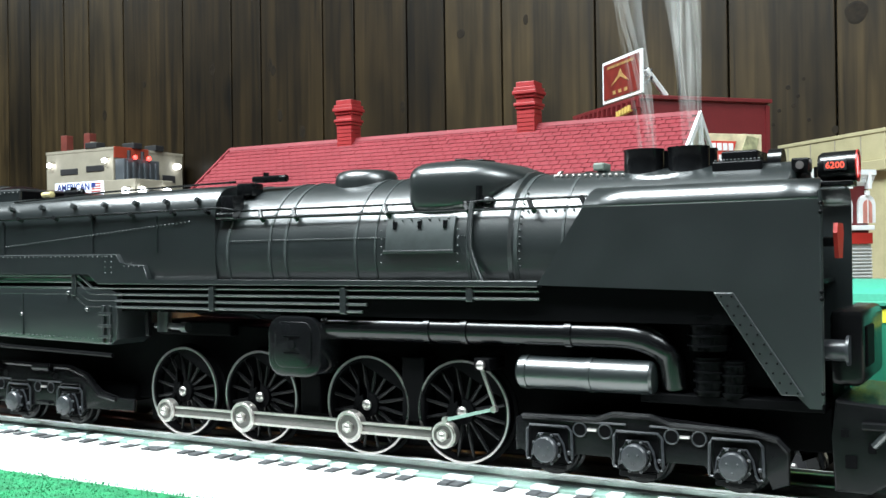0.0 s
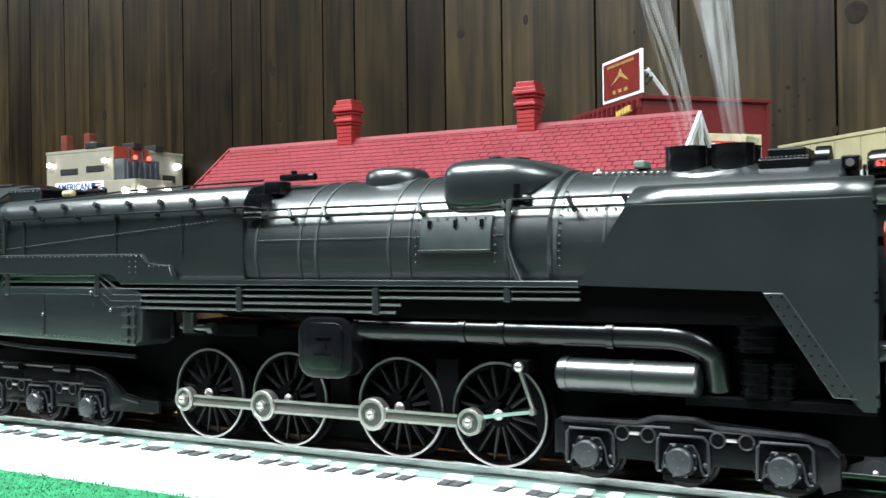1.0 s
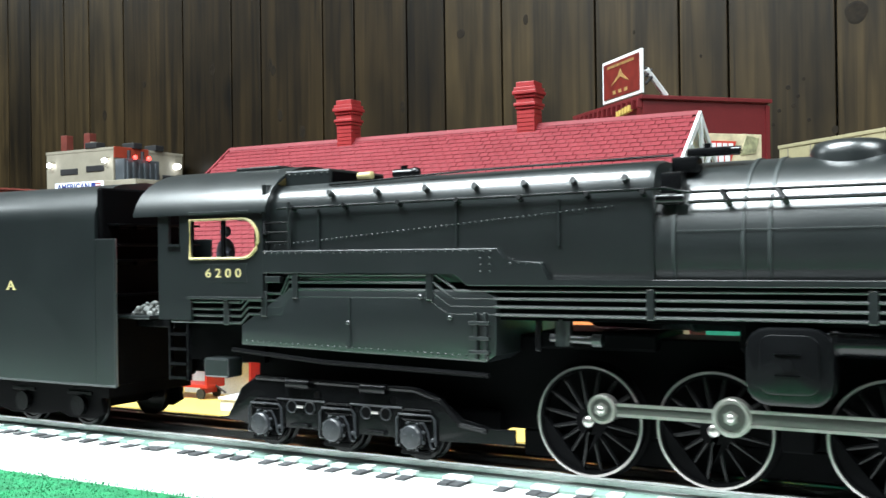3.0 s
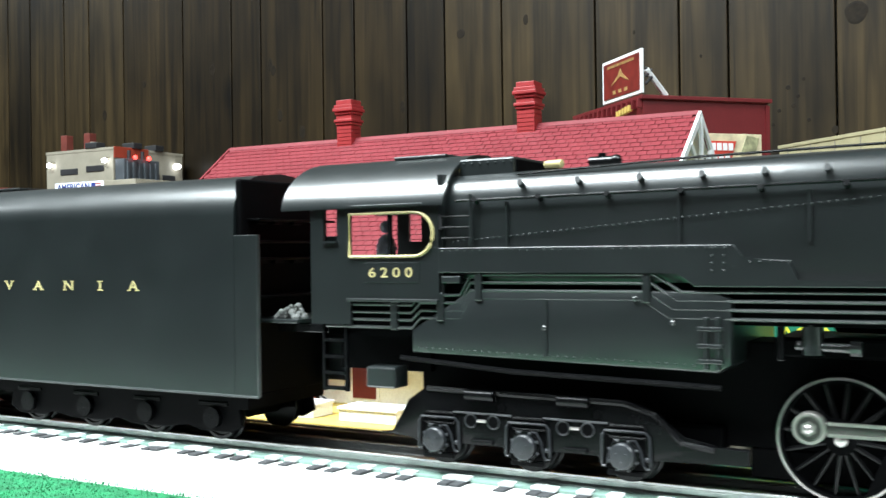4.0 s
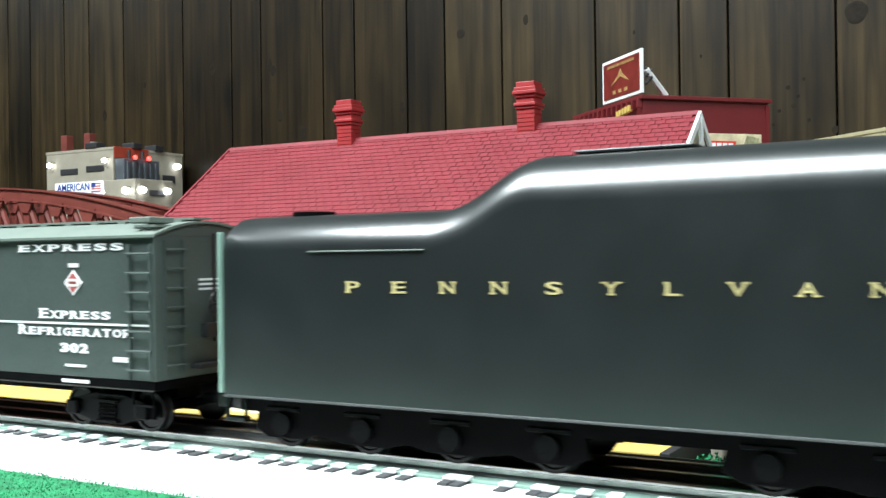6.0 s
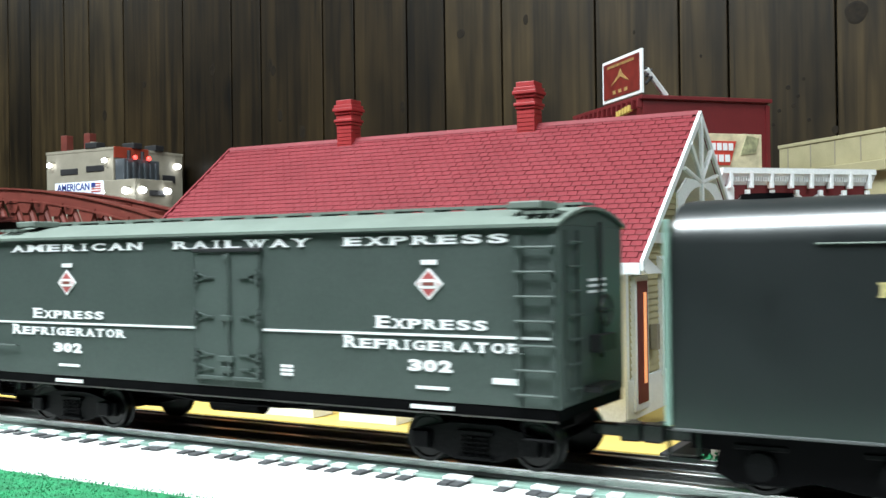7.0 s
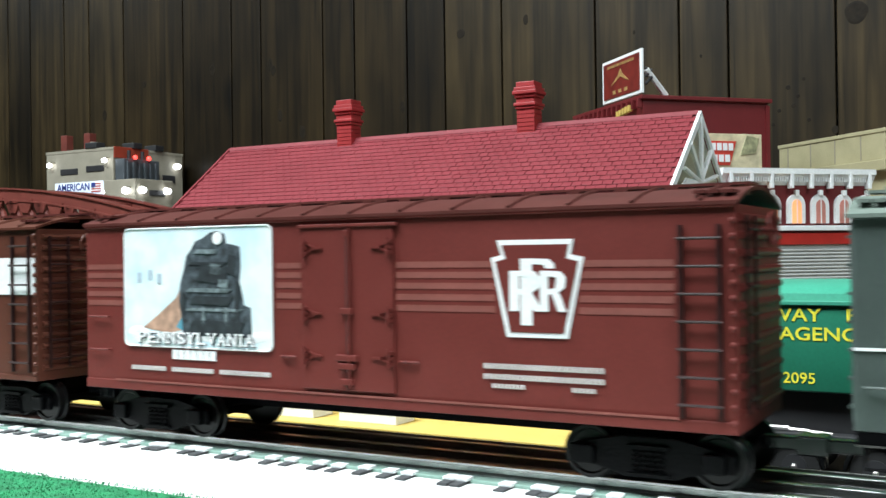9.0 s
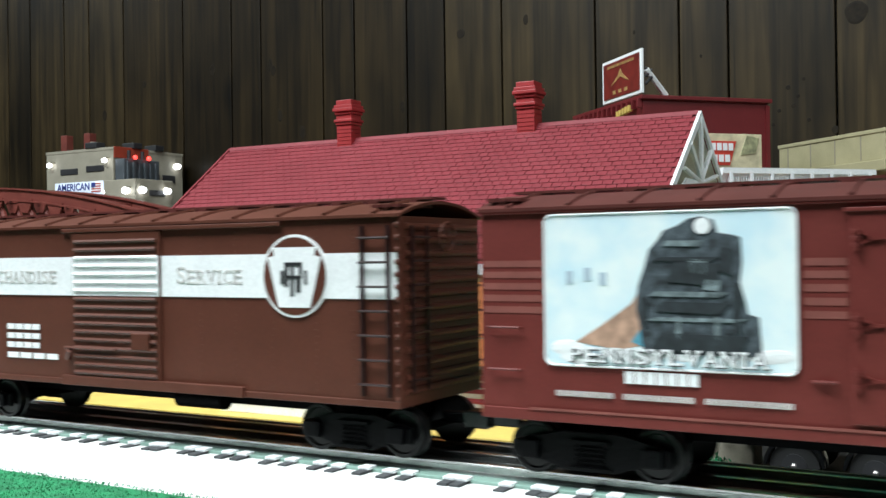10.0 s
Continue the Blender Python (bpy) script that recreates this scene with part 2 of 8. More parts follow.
SERIFS = {"A": ("", "lr"), "E": ("l", "l"), "F": ("l", "l"), "I": ("c", "c"), "L": ("l", "l"), "M": ("lr", "lr"), "N": ("lr", "l"), "P": ("l", "l"), "R": ("l", "lr"), "T": ("", "c"), "V": ("lr", ""), "W": ("lr", ""), "X": ("lr", "lr"), "Y": ("lr", "c"), "D": ("l", "l"), "H": ("lr", "lr")}


@functools.lru_cache(None)
def glyph(ch, bold):
    """One letter of the built-in font, scaled into a unit cell: its points and faces."""
    cu = bpy.data.curves.new("glyph", "FONT")
    cu.body, cu.size, cu.extrude, cu.offset, cu.resolution_u = ch, 1.0, 0.01, bold, 3
    tmp = bpy.data.objects.new("tmp", cu)
    scene.collection.objects.link(tmp)
    bpy.context.view_layer.update()
    me = bpy.data.meshes.new_from_object(tmp.evaluated_get(bpy.context.evaluated_depsgraph_get()))
    bpy.data.objects.remove(tmp)
    bpy.data.curves.remove(cu)
    co = np.array([v.co[:] for v in me.vertices])
    lo, hi = co.min(0), co.max(0)
    co[:, :2] = (co[:, :2] - lo[:2]) / (hi[:2] - lo[:2])
    co[:, 2] /= 0.01
    faces = [tuple(p.vertices) for p in me.polygons]
    bpy.data.meshes.remove(me)
    return co, faces


def slab_word(name, word, x, y, z, cap, width, material, parent, label="", small=1.0, bold=0.03, gap=0.22, thick=0.0001):
    """A word in wide slab-serif capitals facing -y, centred on x with its foot at z; after the first, letters shrink by `small`."""
    wide = {"I": 0.55, "M": 1.25, "W": 1.3, "1": 0.6}
    ws = [wide.get(c, 1.0) * (1.0 if i == 0 else 0.5 + 0.5 * small) for i, c in enumerate(word)]
    unit = width / (sum(ws) + gap * (len(word) - 1))
    vs, fs = [], []
    cx = x - width / 2
    for i, (c, w) in enumerate(zip(word, ws)):
        h, w = cap * (1.0 if i == 0 else small), w * unit
        inset = 0.32 * w if c in "I" else 0.0
        co, faces = glyph(c, bold)
        k = len(vs)
        vs += [(cx + inset + q[0] * (w - 2 * inset), y - q[2] * thick, z + q[1] * h) for q in co]
        fs += [tuple(k + j for j in f) for f in faces]
        top, foot = SERIFS.get(c, ("", ""))
        for marks, za, zb in ((top, z + h * 0.88, z + h), (foot, z, z + h * 0.12)):
            for m in marks:
                mid = cx + w * {"l": 0.10, "c": 0.5, "r": 0.90}[m]
                hw = w * (0.48 if c == "I" else 0.20)
                k = len(vs)
                vs += [(mid + sx * hw, y + sy, zz) for sy in (-thick * 1.3, thick) for sx, zz in ((-1, za), (1, za), (1, zb), (-1, zb))]
                fs += [tuple(k + j for j in f) for f in ((0, 1, 2, 3), (7, 6, 5, 4), (0, 4, 5, 1), (1, 5, 6, 2), (2, 6, 7, 3), (3, 7, 4, 0))]
        cx += w + gap * unit
    me = bpy.data.meshes.new(name)
    me.from_pydata(vs, [], fs)
    me.materials.append(M[material])
    ob = new(name, me)
    ob.parent = parent
    return tagged(ob, label)


# ---- setting ----
GX = [-1.75, -1.66, -1.585, -1.52, -1.4529, -1.3983, -1.3177, -1.2611, -1.1858, -1.0642, -0.9715, -0.9182, -0.8121, -0.7610, -0.6801, -0.6248, -0.5458, -0.4264, -0.3289, -0.2755, -0.1666, -0.075, 0.01, 0.12, 0.2, 0.33, 0.46, 0.55]
WY, ZF, ZC, ZT = 1.1, -0.95, 1.45, -0.0143      # wall, room floor, ceiling, layout table top
wall = part("wall_north", box(B(), -3.2, 2.6, WY + 0.006, WY + 0.10, ZF, ZC), "groove", None, kind="structure", label="dark wood panelled wall behind the layout")
# Both ends' boards are paler: own tone plus the brighter light there, as colour.
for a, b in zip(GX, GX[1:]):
    part("plank", box(B(), a + 0.0011, b - 0.0011, WY - 0.004, WY + 0.0055, ZF, ZC - 0.002, 0.0008), "tanwood_lit" if a > -0.63 or a < -1.25 else "wood", wall)
for nm, bx in (("wall_south", (-3.2, 2.6, -2.6, -2.5)), ("wall_west", (-3.3, -3.2, -2.6, WY + 0.1)), ("wall_east", (2.6, 2.7, -2.6, WY + 0.1))):
    part(nm, box(B(), *bx, ZF, ZC), "wood", None, kind="structure", label="plain wood panelled wall of the train room")
part("ceiling", box(B(), -3.3, 2.7, -2.6, WY + 0.1, ZC, ZC + 0.08), "ceiling", None, kind="structure", label="white tiled ceiling of the train room")
part("floor", box(B(), -3.3, 2.7, -2.6, WY + 0.1, ZF - 0.1, ZF), "table", None, kind="structure", label="dark carpeted floor of the train room")
table = empty("layout_table", 0, 0, ZT, "dark covered wooden table that carries the train layout", "table")
part("tabletop", box(B(), -2.4, 1.6, -0.30, WY - 0.006, -0.03, 0, 0.002), "table", table)
for lx in (-2.2, -0.4, 1.4):
    for ly in (-0.22, 1.0):
        part("leg", box(B(), lx - 0.035, lx + 0.035, ly - 0.035, ly + 0.035, ZF - ZT, -0.031, 0.003), "wood", table)
part("ballast", box(B(), -2.3, 1.5, 0.2420, 0.3720, ZT, 0.0072, 0.002), "ballast", None, kind="structure", label="raised white ballast board under the track")
KNOTS = [(-0.1471, 0.3219, 0.0112, 1.0), (-0.6017, 0.3547, 0.0059, 1.0), (-0.8966, 0.3395, 0.0046, 1.6), (-1.0078, 0.3508, 0.0053, 1.8), (-1.2276, 0.3037, 0.0046, 1.7), (-0.2087, 0.2332, 0.0026, 1), (-0.1938, 0.2173, 0.002, 1), (-0.2046, 0.2428, 0.002, 1), (-0.1687, 0.205, 0.0033, 1.3), (-0.243, 0.2372, 0.0026, 1), (-1.1425, 0.3434, 0.004, 1.2), (-0.6875, 0.2715, 0.0033, 2.5), (-0.5135, 0.3609, 0.0033, 2), (-0.8857, 0.2765, 0.004, 2.2), (-0.2142, 0.2525, 0.0024, 1.1), (-0.9018, 0.3479, 0.0038, 2.4), (-0.8477, 0.2506, 0.0052, 1.9), (-0.2235, 0.2290, 0.0020, 1.0), (-0.1985, 0.2600, 0.0017, 1.2), (-0.2300, 0.2150, 0.0018, 1.0), (-0.3800, 0.3300, 0.0016, 1.5), (-0.3050, 0.2950, 0.0015, 1.3)]
for kx, kz, kr, ke in KNOTS:
    bm = loft(B(), [[(kx + q * (1 + 0.07 * math.sin(3 * a + kx * 40)) * math.cos(a), WY - 0.0040 - d, kz + ke * q * (1 + 0.08 * math.cos(2 * a + kz * 50)) * math.sin(a)) for a in [math.tau * k / 18 for k in range(18)]] for q, d in ((kr, 0.0), (kr * 0.8, 0.00015), (kr * 0.35, 0.0001))])
    part("wood_knot", bm, "knot", wall, "dark knot in the wood")
def bars(name, parent, x0, x1, z, h, n, material="white", y=-0.0294, label="small white lettering too fine to read", fill=0.84):
    """Writing too small to read: a row of plain strokes."""
    w = (x1 - x0) / n
    for i in range(n):
        part(name, box(B(), x0 + w * (i + 0.48 - fill / 2), x0 + w * (i + 0.48 + fill / 2), y - 0.0001, y + 0.0002, z - h / 2, z + h / 2), material, parent, label)


# ---- track ----
TT = 0.0080       # top of the ties


def rail(name, y, x0=-2.25, x1=1.45, half=0.0012):
    prof = [(y - half * 2, TT + 0.0003), (y + half * 2, TT + 0.0003), (y + half * 2, TT + 0.0008), (y + half * 0.5, TT + 0.0013), (y + half * 0.5, RT - 0.0012), (y + half, RT - 0.0009), (y + half, RT - 0.0002), (y + half * 0.8, RT), (y - half * 0.8, RT), (y - half, RT - 0.0002), (y - half, RT - 0.0009), (y - half * 0.5, RT - 0.0012), (y - half * 0.5, TT + 0.0013), (y - half * 2, TT + 0.0008)]
    return part(name, prism(B(), prof, x0, x1, "x"), "rail", track)


track = empty("railway_track", 0, 0, 0, "three-rail model track with dark ties on white ballast", "track")
rail("rail", CY - 0.0165)
rail("rail", CY + 0.0165)
rail("centre_rail", CY)
# Grass reflection in the track base is put into this strip's colour.
part("rail_shoulder", box(B(), -2.25, 1.45, 0.2985, 0.3050, 0.0070, 0.0084, 0.0004), "railside", track, "grey-green strip beside the rail, coloured by reflected grass")
# Dark sheet: the shade between the rails, put into colour.
part("rail_bed_shade", box(B(), -2.25, 1.45, 0.3102, 0.3660, 0.0068, 0.0078), "table", track, "dark sheet for the shade between the rails")
tie_mesh = None
for i in range(-47, 15):
    x = 0.01065 * i - 0.0012
    if tie_mesh is None:
        t0 = part("tie", box(B(), -0.0020, 0.0020, 0.2915, 0.3620, 0.0035, TT, 0.0003), "tie", track)
        p0 = part("tie_plate", box(B(), -0.0024, 0.0024, 0.2962, 0.3012, TT, TT + 0.0011, 0.0002), "trim", t0, "pale tie plate")
        tie_mesh, plate_mesh = t0.data, p0.data
    else:
        t0 = new("tie", tie_mesh)
        t0.parent = track
        p0 = new("tie_plate", plate_mesh)
        p0.parent = t0
        tagged(p0, "pale tie plate")
    t0.matrix_basis = pose(x + random.uniform(-0.0003, 0.0003), random.uniform(-0.0006, 0.0006), random.uniform(-0.0002, 0.0002), 0, 0, random.uniform(-0.8, 0.8))
bm = B()
for i in list(range(-211, -47)) + list(range(15, 136)):
    box(bm, 0.01065 * i - 0.0034, 0.01065 * i + 0.0010, 0.2880, 0.3620, 0.0035, TT)
part("far_ties", bm, "tie", track, "dark ties further along", kind="stuff")

# ---- grass in front of the track ----
part("grass_mat", box(B(), -2.3, 1.5, 0.198, 0.2415, ZT, 0.0074, 0.001), "grass", None, kind="structure", label="bright green flocked grass mat before the track")
vs, fs = [], []
for i in range(26000):
    gx, gy = random.uniform(-0.46, 0.0), random.uniform(0.199, 0.2435)
    if gx > -0.16 and random.random() < 0.7:
        continue
    h, a, w = random.uniform(0.0002, 0.0009), random.uniform(0, math.tau), random.uniform(0.00015, 0.00035)
    k = len(vs)
    lx, ly = random.uniform(-0.0006, 0.0006), random.uniform(-0.0006, 0.0006)
    vs += [(gx - w * math.cos(a), gy - w * math.sin(a), 0.0073), (gx + w * math.cos(a), gy + w * math.sin(a), 0.0073), (gx + lx, gy + ly, 0.0073 + h)]
    fs.append((k, k + 1, k + 2))
me = bpy.data.meshes.new("grass_blades")
me.from_pydata(vs, [], fs)
me.materials.append(M["grass"])
tagged(new("grass_blades", me), "short bright green grass fibres on the mat", "grass", kind="stuff")

# ---- station ----
PX1, PY0, PZ = -0.1395, 0.4279, ZT + 0.0105
plat = empty("station_platform", -0.33, 0.55, ZT, "yellow station platform with a dark wooden edge", "platform")
part("deck", box(B(), -0.30, PX1 + 0.33, PY0 - 0.55, 0.12, 0.0090, 0.0105, 0.0003), "ochre", plat)
part("base", box(B(), -0.299, PX1 + 0.3305, PY0 - 0.5495, 0.119, 0.0, 0.0090), mat("stained_brown_board", (0.030, 0.021, 0.014), 0.6, vary=0.25), plat, "dark brown wooden base board")
part("end_board", box(B(), PX1 + 0.3302, PX1 + 0.3350, PY0 - 0.5510, 0.12, 0.0, 0.0112, 0.0004), "dark", plat, "dark wooden end board")

station = empty("station_building", -0.3335, 0.5556, PZ, "cream station building with a red shingled roof and white trim", "building")
station.matrix_basis = pose(-0.3335, 0.5556, PZ, 0, 0, 0.96)
SX0, SX1, SY, RIDGE, EAVE, EAVE_Y = -0.145, 0.152, 0.060, 0.1612 - PZ, 0.0795 - PZ, 0.1065
WALL_TOP = 0.097


def station_walls():
    front = part("front_wall", box(B(), SX0, SX1, -SY, -SY + 0.004, 0.0, WALL_TOP), "cream", station)
    part("back_wall", box(B(), SX0, SX1, SY - 0.004, SY, 0.0, WALL_TOP), "cream", station)
    gables = []
    for x in (SX0, SX1 - 0.004):
        gables.append(part("gable_wall", prism(B(), [(-SY, 0), (SY, 0), (SY, WALL_TOP), (0, RIDGE - 0.007), (-SY, WALL_TOP)], x, x + 0.004, "x"), "cream", station))
    g = gables[1]
    mesh = None
    for k in range(22):
        z = 0.022 + 0.0036 * k
        part("clapboard", prism(B(), [(-SY - 0.0008, z), (-SY - 0.0014, z + 0.0002), (-SY - 0.0003, z + 0.0036), (-SY + 0.0002, z + 0.0036)], SX0, SX1, "x"), "cream", front)
    for k in range(34):
        z = 0.022 + 0.0036 * k
        hw = SY if z < WALL_TOP else SY * max(0.02, (RIDGE - 0.009 - z) / (RIDGE - 0.007 - WALL_TOP))
        if z > RIDGE - 0.014:
            break
        part("clapboard", prism(B(), [(SX1 + 0.0003, z), (SX1 + 0.0012, z + 0.0002), (SX1 + 0.0003, z + 0.0036)], -hw, hw, "y"), "cream", g)
    part("wainscot", box(B(), SX0 - 0.001, SX1 + 0.0015, -SY - 0.0025, -SY, 0.0, 0.021, 0.0004), "trim", front, "white panelled base")
    part("wainscot", box(B(), SX1, SX1 + 0.0020, -SY - 0.001, SY, 0.0, 0.021, 0.0004), "trim", g, "white panelled base")
    part("corner_board", box(B(), SX1 - 0.003, SX1 + 0.0022, -SY - 0.0022, -SY + 0.002, 0.021, WALL_TOP), "trim", front, "white corner board")
    # front openings, lit from inside
    for x, w, z0, z1, glass in ((-0.110, 0.014, 0.026, 0.072, "amber"), (-0.060, 0.014, 0.026, 0.072, "amber"), (-0.005, 0.016, 0.004, 0.070, "wallred"), (0.045, 0.012, 0.026, 0.072, "amber"), (0.075, 0.012, 0.026, 0.072, "amber"), (0.106, 0.007, 0.030, 0.0585, "amber"), (0.1165, 0.007, 0.030, 0.0585, "amber"), (0.132, 0.012, 0.004, 0.066, "amber")):
        wn = part("window", box(B(), x - w / 2 - 0.002, x + w / 2 + 0.002, -SY - 0.0034, -SY - 0.0004, z0 - 0.002, z1 + 0.002, 0.0004), "trim", station, "white framed lit window")
        part("pane", box(B(), x - w / 2, x + w / 2, -SY - 0.0039, -SY - 0.0030, z0, z1), glass, wn, "warm lit glass" if glass == "amber" else "dark red door leaf")
        for q in (z0 + (z1 - z0) / 3, z0 + 2 * (z1 - z0) / 3):
            part("glazing_bar", box(B(), x - w / 2, x + w / 2, -SY - 0.0043, -SY - 0.0035, q - 0.0005, q + 0.0005), "trim", wn)
    # door and window of the gable end, each under a small white hood
    for y, w, z0, z1, gl in ((-0.040, 0.016, 0.008, 0.072, "wallred"), (0.008, 0.016, 0.022, 0.072, "dark")):
        wn = part("door_frame", box(B(), SX1 + 0.0004, SX1 + 0.0034, y - w / 2 - 0.003, y + w / 2 + 0.003, z0 - 0.004, z1 + 0.003, 0.0004), "trim", station, "white door frame")
        part("leaf", box(B(), SX1 + 0.0030, SX1 + 0.0040, y - w / 2, y + w / 2, z0, z1), gl, wn, "dark red panelled leaf")
        part("lit_slit", box(B(), SX1 + 0.0038, SX1 + 0.0044, y + w * 0.05, y + w * 0.3, z0 + 0.010, z1 - 0.006), "amber", wn, "warm lit glass")
        part("hood", prism(B(), [(SX1, z1 + 0.013), (SX1 + 0.002, z1 + 0.013), (SX1 + 0.011, z1 + 0.004), (SX1, z1 + 0.003)], y - w / 2 - 0.005, y + w / 2 + 0.005, "y"), "trim", wn)
    part("tie_beam", box(B(), SX1 + 0.001, SX1 + 0.005, -SY, SY, 0.092, 0.098, 0.0006), "trim", station, "white tie beam")
    part("name_sign", box(B(), SX1 + 0.0012, SX1 + 0.0026, -0.012, 0.002, 0.106, 0.117, 0.0003), mat("olive_sign", (0.20, 0.24, 0.05), 0.5), station, "small olive green sign")
    part("bench_box", box(B(), SX1 + 0.002, SX1 + 0.006, -0.022, -0.017, 0.034, 0.048, 0.0004), "beige", station)


def station_roof():
    x0, x1 = -0.1583, 0.1764
    slope = Vector((0, -EAVE_Y, EAVE - RIDGE))
    L = slope.length
    for s in (-1, 1):
        rf = part("roof_slope", prism(B(), [(0.0, RIDGE - 0.0018), (s * EAVE_Y, EAVE - 0.0018), (s * EAVE_Y, EAVE - 0.0042), (0.0, RIDGE - 0.0052)], x0, x1, "x"), "roof", station, "red shingled roof slope")
        if s < 0:
            near = rf
    part("ridge_cap", prism(B(), [(-0.0022, RIDGE - 0.0022), (0, RIDGE + 0.0004), (0.0022, RIDGE - 0.0022)], x0, x1, "x"), "roof", station)
    for s in (-1, 1):
        part("fascia", box(B(), x0, x1, s * EAVE_Y - 0.001, s * EAVE_Y + 0.001, EAVE - 0.0062, EAVE - 0.0008), "trim", station, "white fascia board")
        part("soffit", prism(B(), [(0.0, RIDGE - 0.0053), (s * (EAVE_Y - 0.001), EAVE - 0.0044), (s * (EAVE_Y - 0.001), EAVE - 0.0050), (0.0, RIDGE - 0.0062)], x0 + 0.0005, x1 - 0.0005, "x"), "trim", station, "white underside of the roof")
    # bargeboards with the pierced gable ornament
    for xe in (x1, x0 - 0.0016):
        tm = "trim" if xe > 0 else "roof"
        gb = part("bargeboard", prism(B(), [(0, RIDGE), (0.1070, EAVE), (0.1070, EAVE - 0.0045), (0, RIDGE - 0.0052)], xe, xe + 0.0016, "x"), tm, station, "thin bargeboard along the gable")
        part("bargeboard_half", prism(B(), [(0, RIDGE), (0, RIDGE - 0.0052), (-0.1070, EAVE - 0.0045), (-0.1070, EAVE)], xe, xe + 0.0016, "x"), tm, gb)
        zb = RIDGE - 0.046
        arc = [(0.050 * math.cos(radians(a)) * 1.0, zb - 0.030 + 0.034 * math.sin(radians(a))) for a in range(0, 181, 12)]
        part("arch_brace", prism(B(), arc + [(-0.047, zb - 0.0015), (-0.030, zb + 0.0070), (0.030, zb + 0.0070), (0.047, zb - 0.0015)], xe + 0.0002, xe + 0.0014, "x"), "trim", gb)
        part("king_post", box(B(), xe + 0.0001, xe + 0.0022, -0.0020, 0.0020, zb - 0.006, RIDGE - 0.004, 0.0004), "trim", gb)
        for s in (-1, 1):
            part("strut", tube(B(), [(xe + 0.0010, 0, zb + 0.008), (xe + 0.0010, s * 0.022, zb + 0.026)], 0.0015, 6), "trim", gb)
            part("strut", tube(B(), [(xe + 0.0010, 0, zb + 0.006), (xe + 0.0010, s * 0.034, zb + 0.012)], 0.0013, 6), "trim", gb)
    return near, slope, L, x0, x1


def chimney(x):
    st_ = part("chimney", box(B(), x - 0.0054, x + 0.0054, -0.0054, 0.0054, RIDGE - 0.012, RIDGE + 0.0088), "chimney", station, "red brick chimney with a stepped cap")
    for z0, z1, w in ((0.0088, 0.0106, 0.0064), (0.0106, 0.0126, 0.0072), (0.0126, 0.0156, 0.0060), (0.0156, 0.0176, 0.0068), (0.0176, 0.0198, 0.0078), (0.0198, 0.0220, 0.0071), (0.0220, 0.0252, 0.0060)):
        part("brick_course", box(B(), x - w, x + w, -w, w, RIDGE + z0, RIDGE + z1, 0.0004), "chimney", st_)
    for k in range(8):
        z = RIDGE - 0.0115 + 0.0025 * k
        part("brick_course", box(B(), x - 0.0057, x + 0.0057, -0.0057, 0.0057, z, z + 0.0020), "chimney", st_)
    return st_


station_walls()
near_slope, slope_v, slope_len, RX0, RX1 = station_roof()
chimney(-0.0567)
chimney(0.0742)

# platform furniture
PB = PZ


def bench(x, y):
    b = empty("bench", x, y, PB, "dark red slatted platform bench", "bench")
    for k in range(3):
        part("seat_slat", box(B(), -0.022, 0.022, -0.006 + 0.004 * k, -0.003 + 0.004 * k, 0.009, 0.0102), "wallred", b)
        part("back_slat", box(B(), -0.022, 0.022, 0.0060, 0.0070, 0.0125 + 0.0035 * k, 0.0150 + 0.0035 * k), "wallred", b)
    for sx in (-0.019, 0.019):
        part("leg", prism(B(), [(-0.008, 0), (-0.0055, 0), (-0.003, 0.007), (0.003, 0.007), (0.0055, 0), (0.008, 0), (0.0075, 0.023), (0.0060, 0.023), (0.0050, 0.0095), (-0.0070, 0.0095)], sx - 0.001, sx + 0.001, "x"), "dark", b)
    return b


bench(-0.2560, 0.4745)


def baggage_cart(x, y):
    c = empty("baggage_cart", x, y, PB, "red wooden baggage cart on small black wheels", "cart")
    part("bed", box(B(), -0.022, 0.022, -0.008, 0.008, 0.0070, 0.0090, 0.0003), "red", c)
    for sx in (-0.021, 0.021):
        part("end_rack", box(B(), sx - 0.0008, sx + 0.0008, -0.008, 0.008, 0.009, 0.024), "red", c)
    for sx in (-0.016, 0.016):
        for sy in (-0.007, 0.007):
            part("wheel", cyl(B(), (sx, sy - 0.0008, 0.0032), (sx, sy + 0.0008, 0.0032), 0.0032, 16), "rubber", c, smooth=True)
        part("axle", box(B(), sx - 0.001, sx + 0.001, -0.007, 0.007, 0.0032, 0.0070), "red", c)
    part("handle", tube(B(), [(0.022, 0, 0.008), (0.030, 0, 0.004)], 0.0006, 6), "dark", c)
    return c


baggage_cart(-0.4600, 0.4765)
baggage_cart(-0.3850, 0.4790)
for x, w in ((-0.3000, 0.0180), (-0.3680, 0.0330)):
    pl = empty("planter_box", x, 0.4485, PB, "white wooden planter box on the platform", "planter")
    part("box_side", box(B(), -w, w, -0.0090, 0.0090, 0.0, 0.0062, 0.0004), "trim", pl)
    part("rim", box(B(), -w - 0.0008, w + 0.0008, -0.0098, 0.0098, 0.0062, 0.0078, 0.0003), "trim", pl)

# ---- delivery truck beside the platform ----
TY, TX0, TX1 = 0.4300, -0.1195, 0.0600
truck = empty("delivery_truck", -0.03, TY + 0.028, ZT, "green express delivery truck with yellow lettering", "truck")


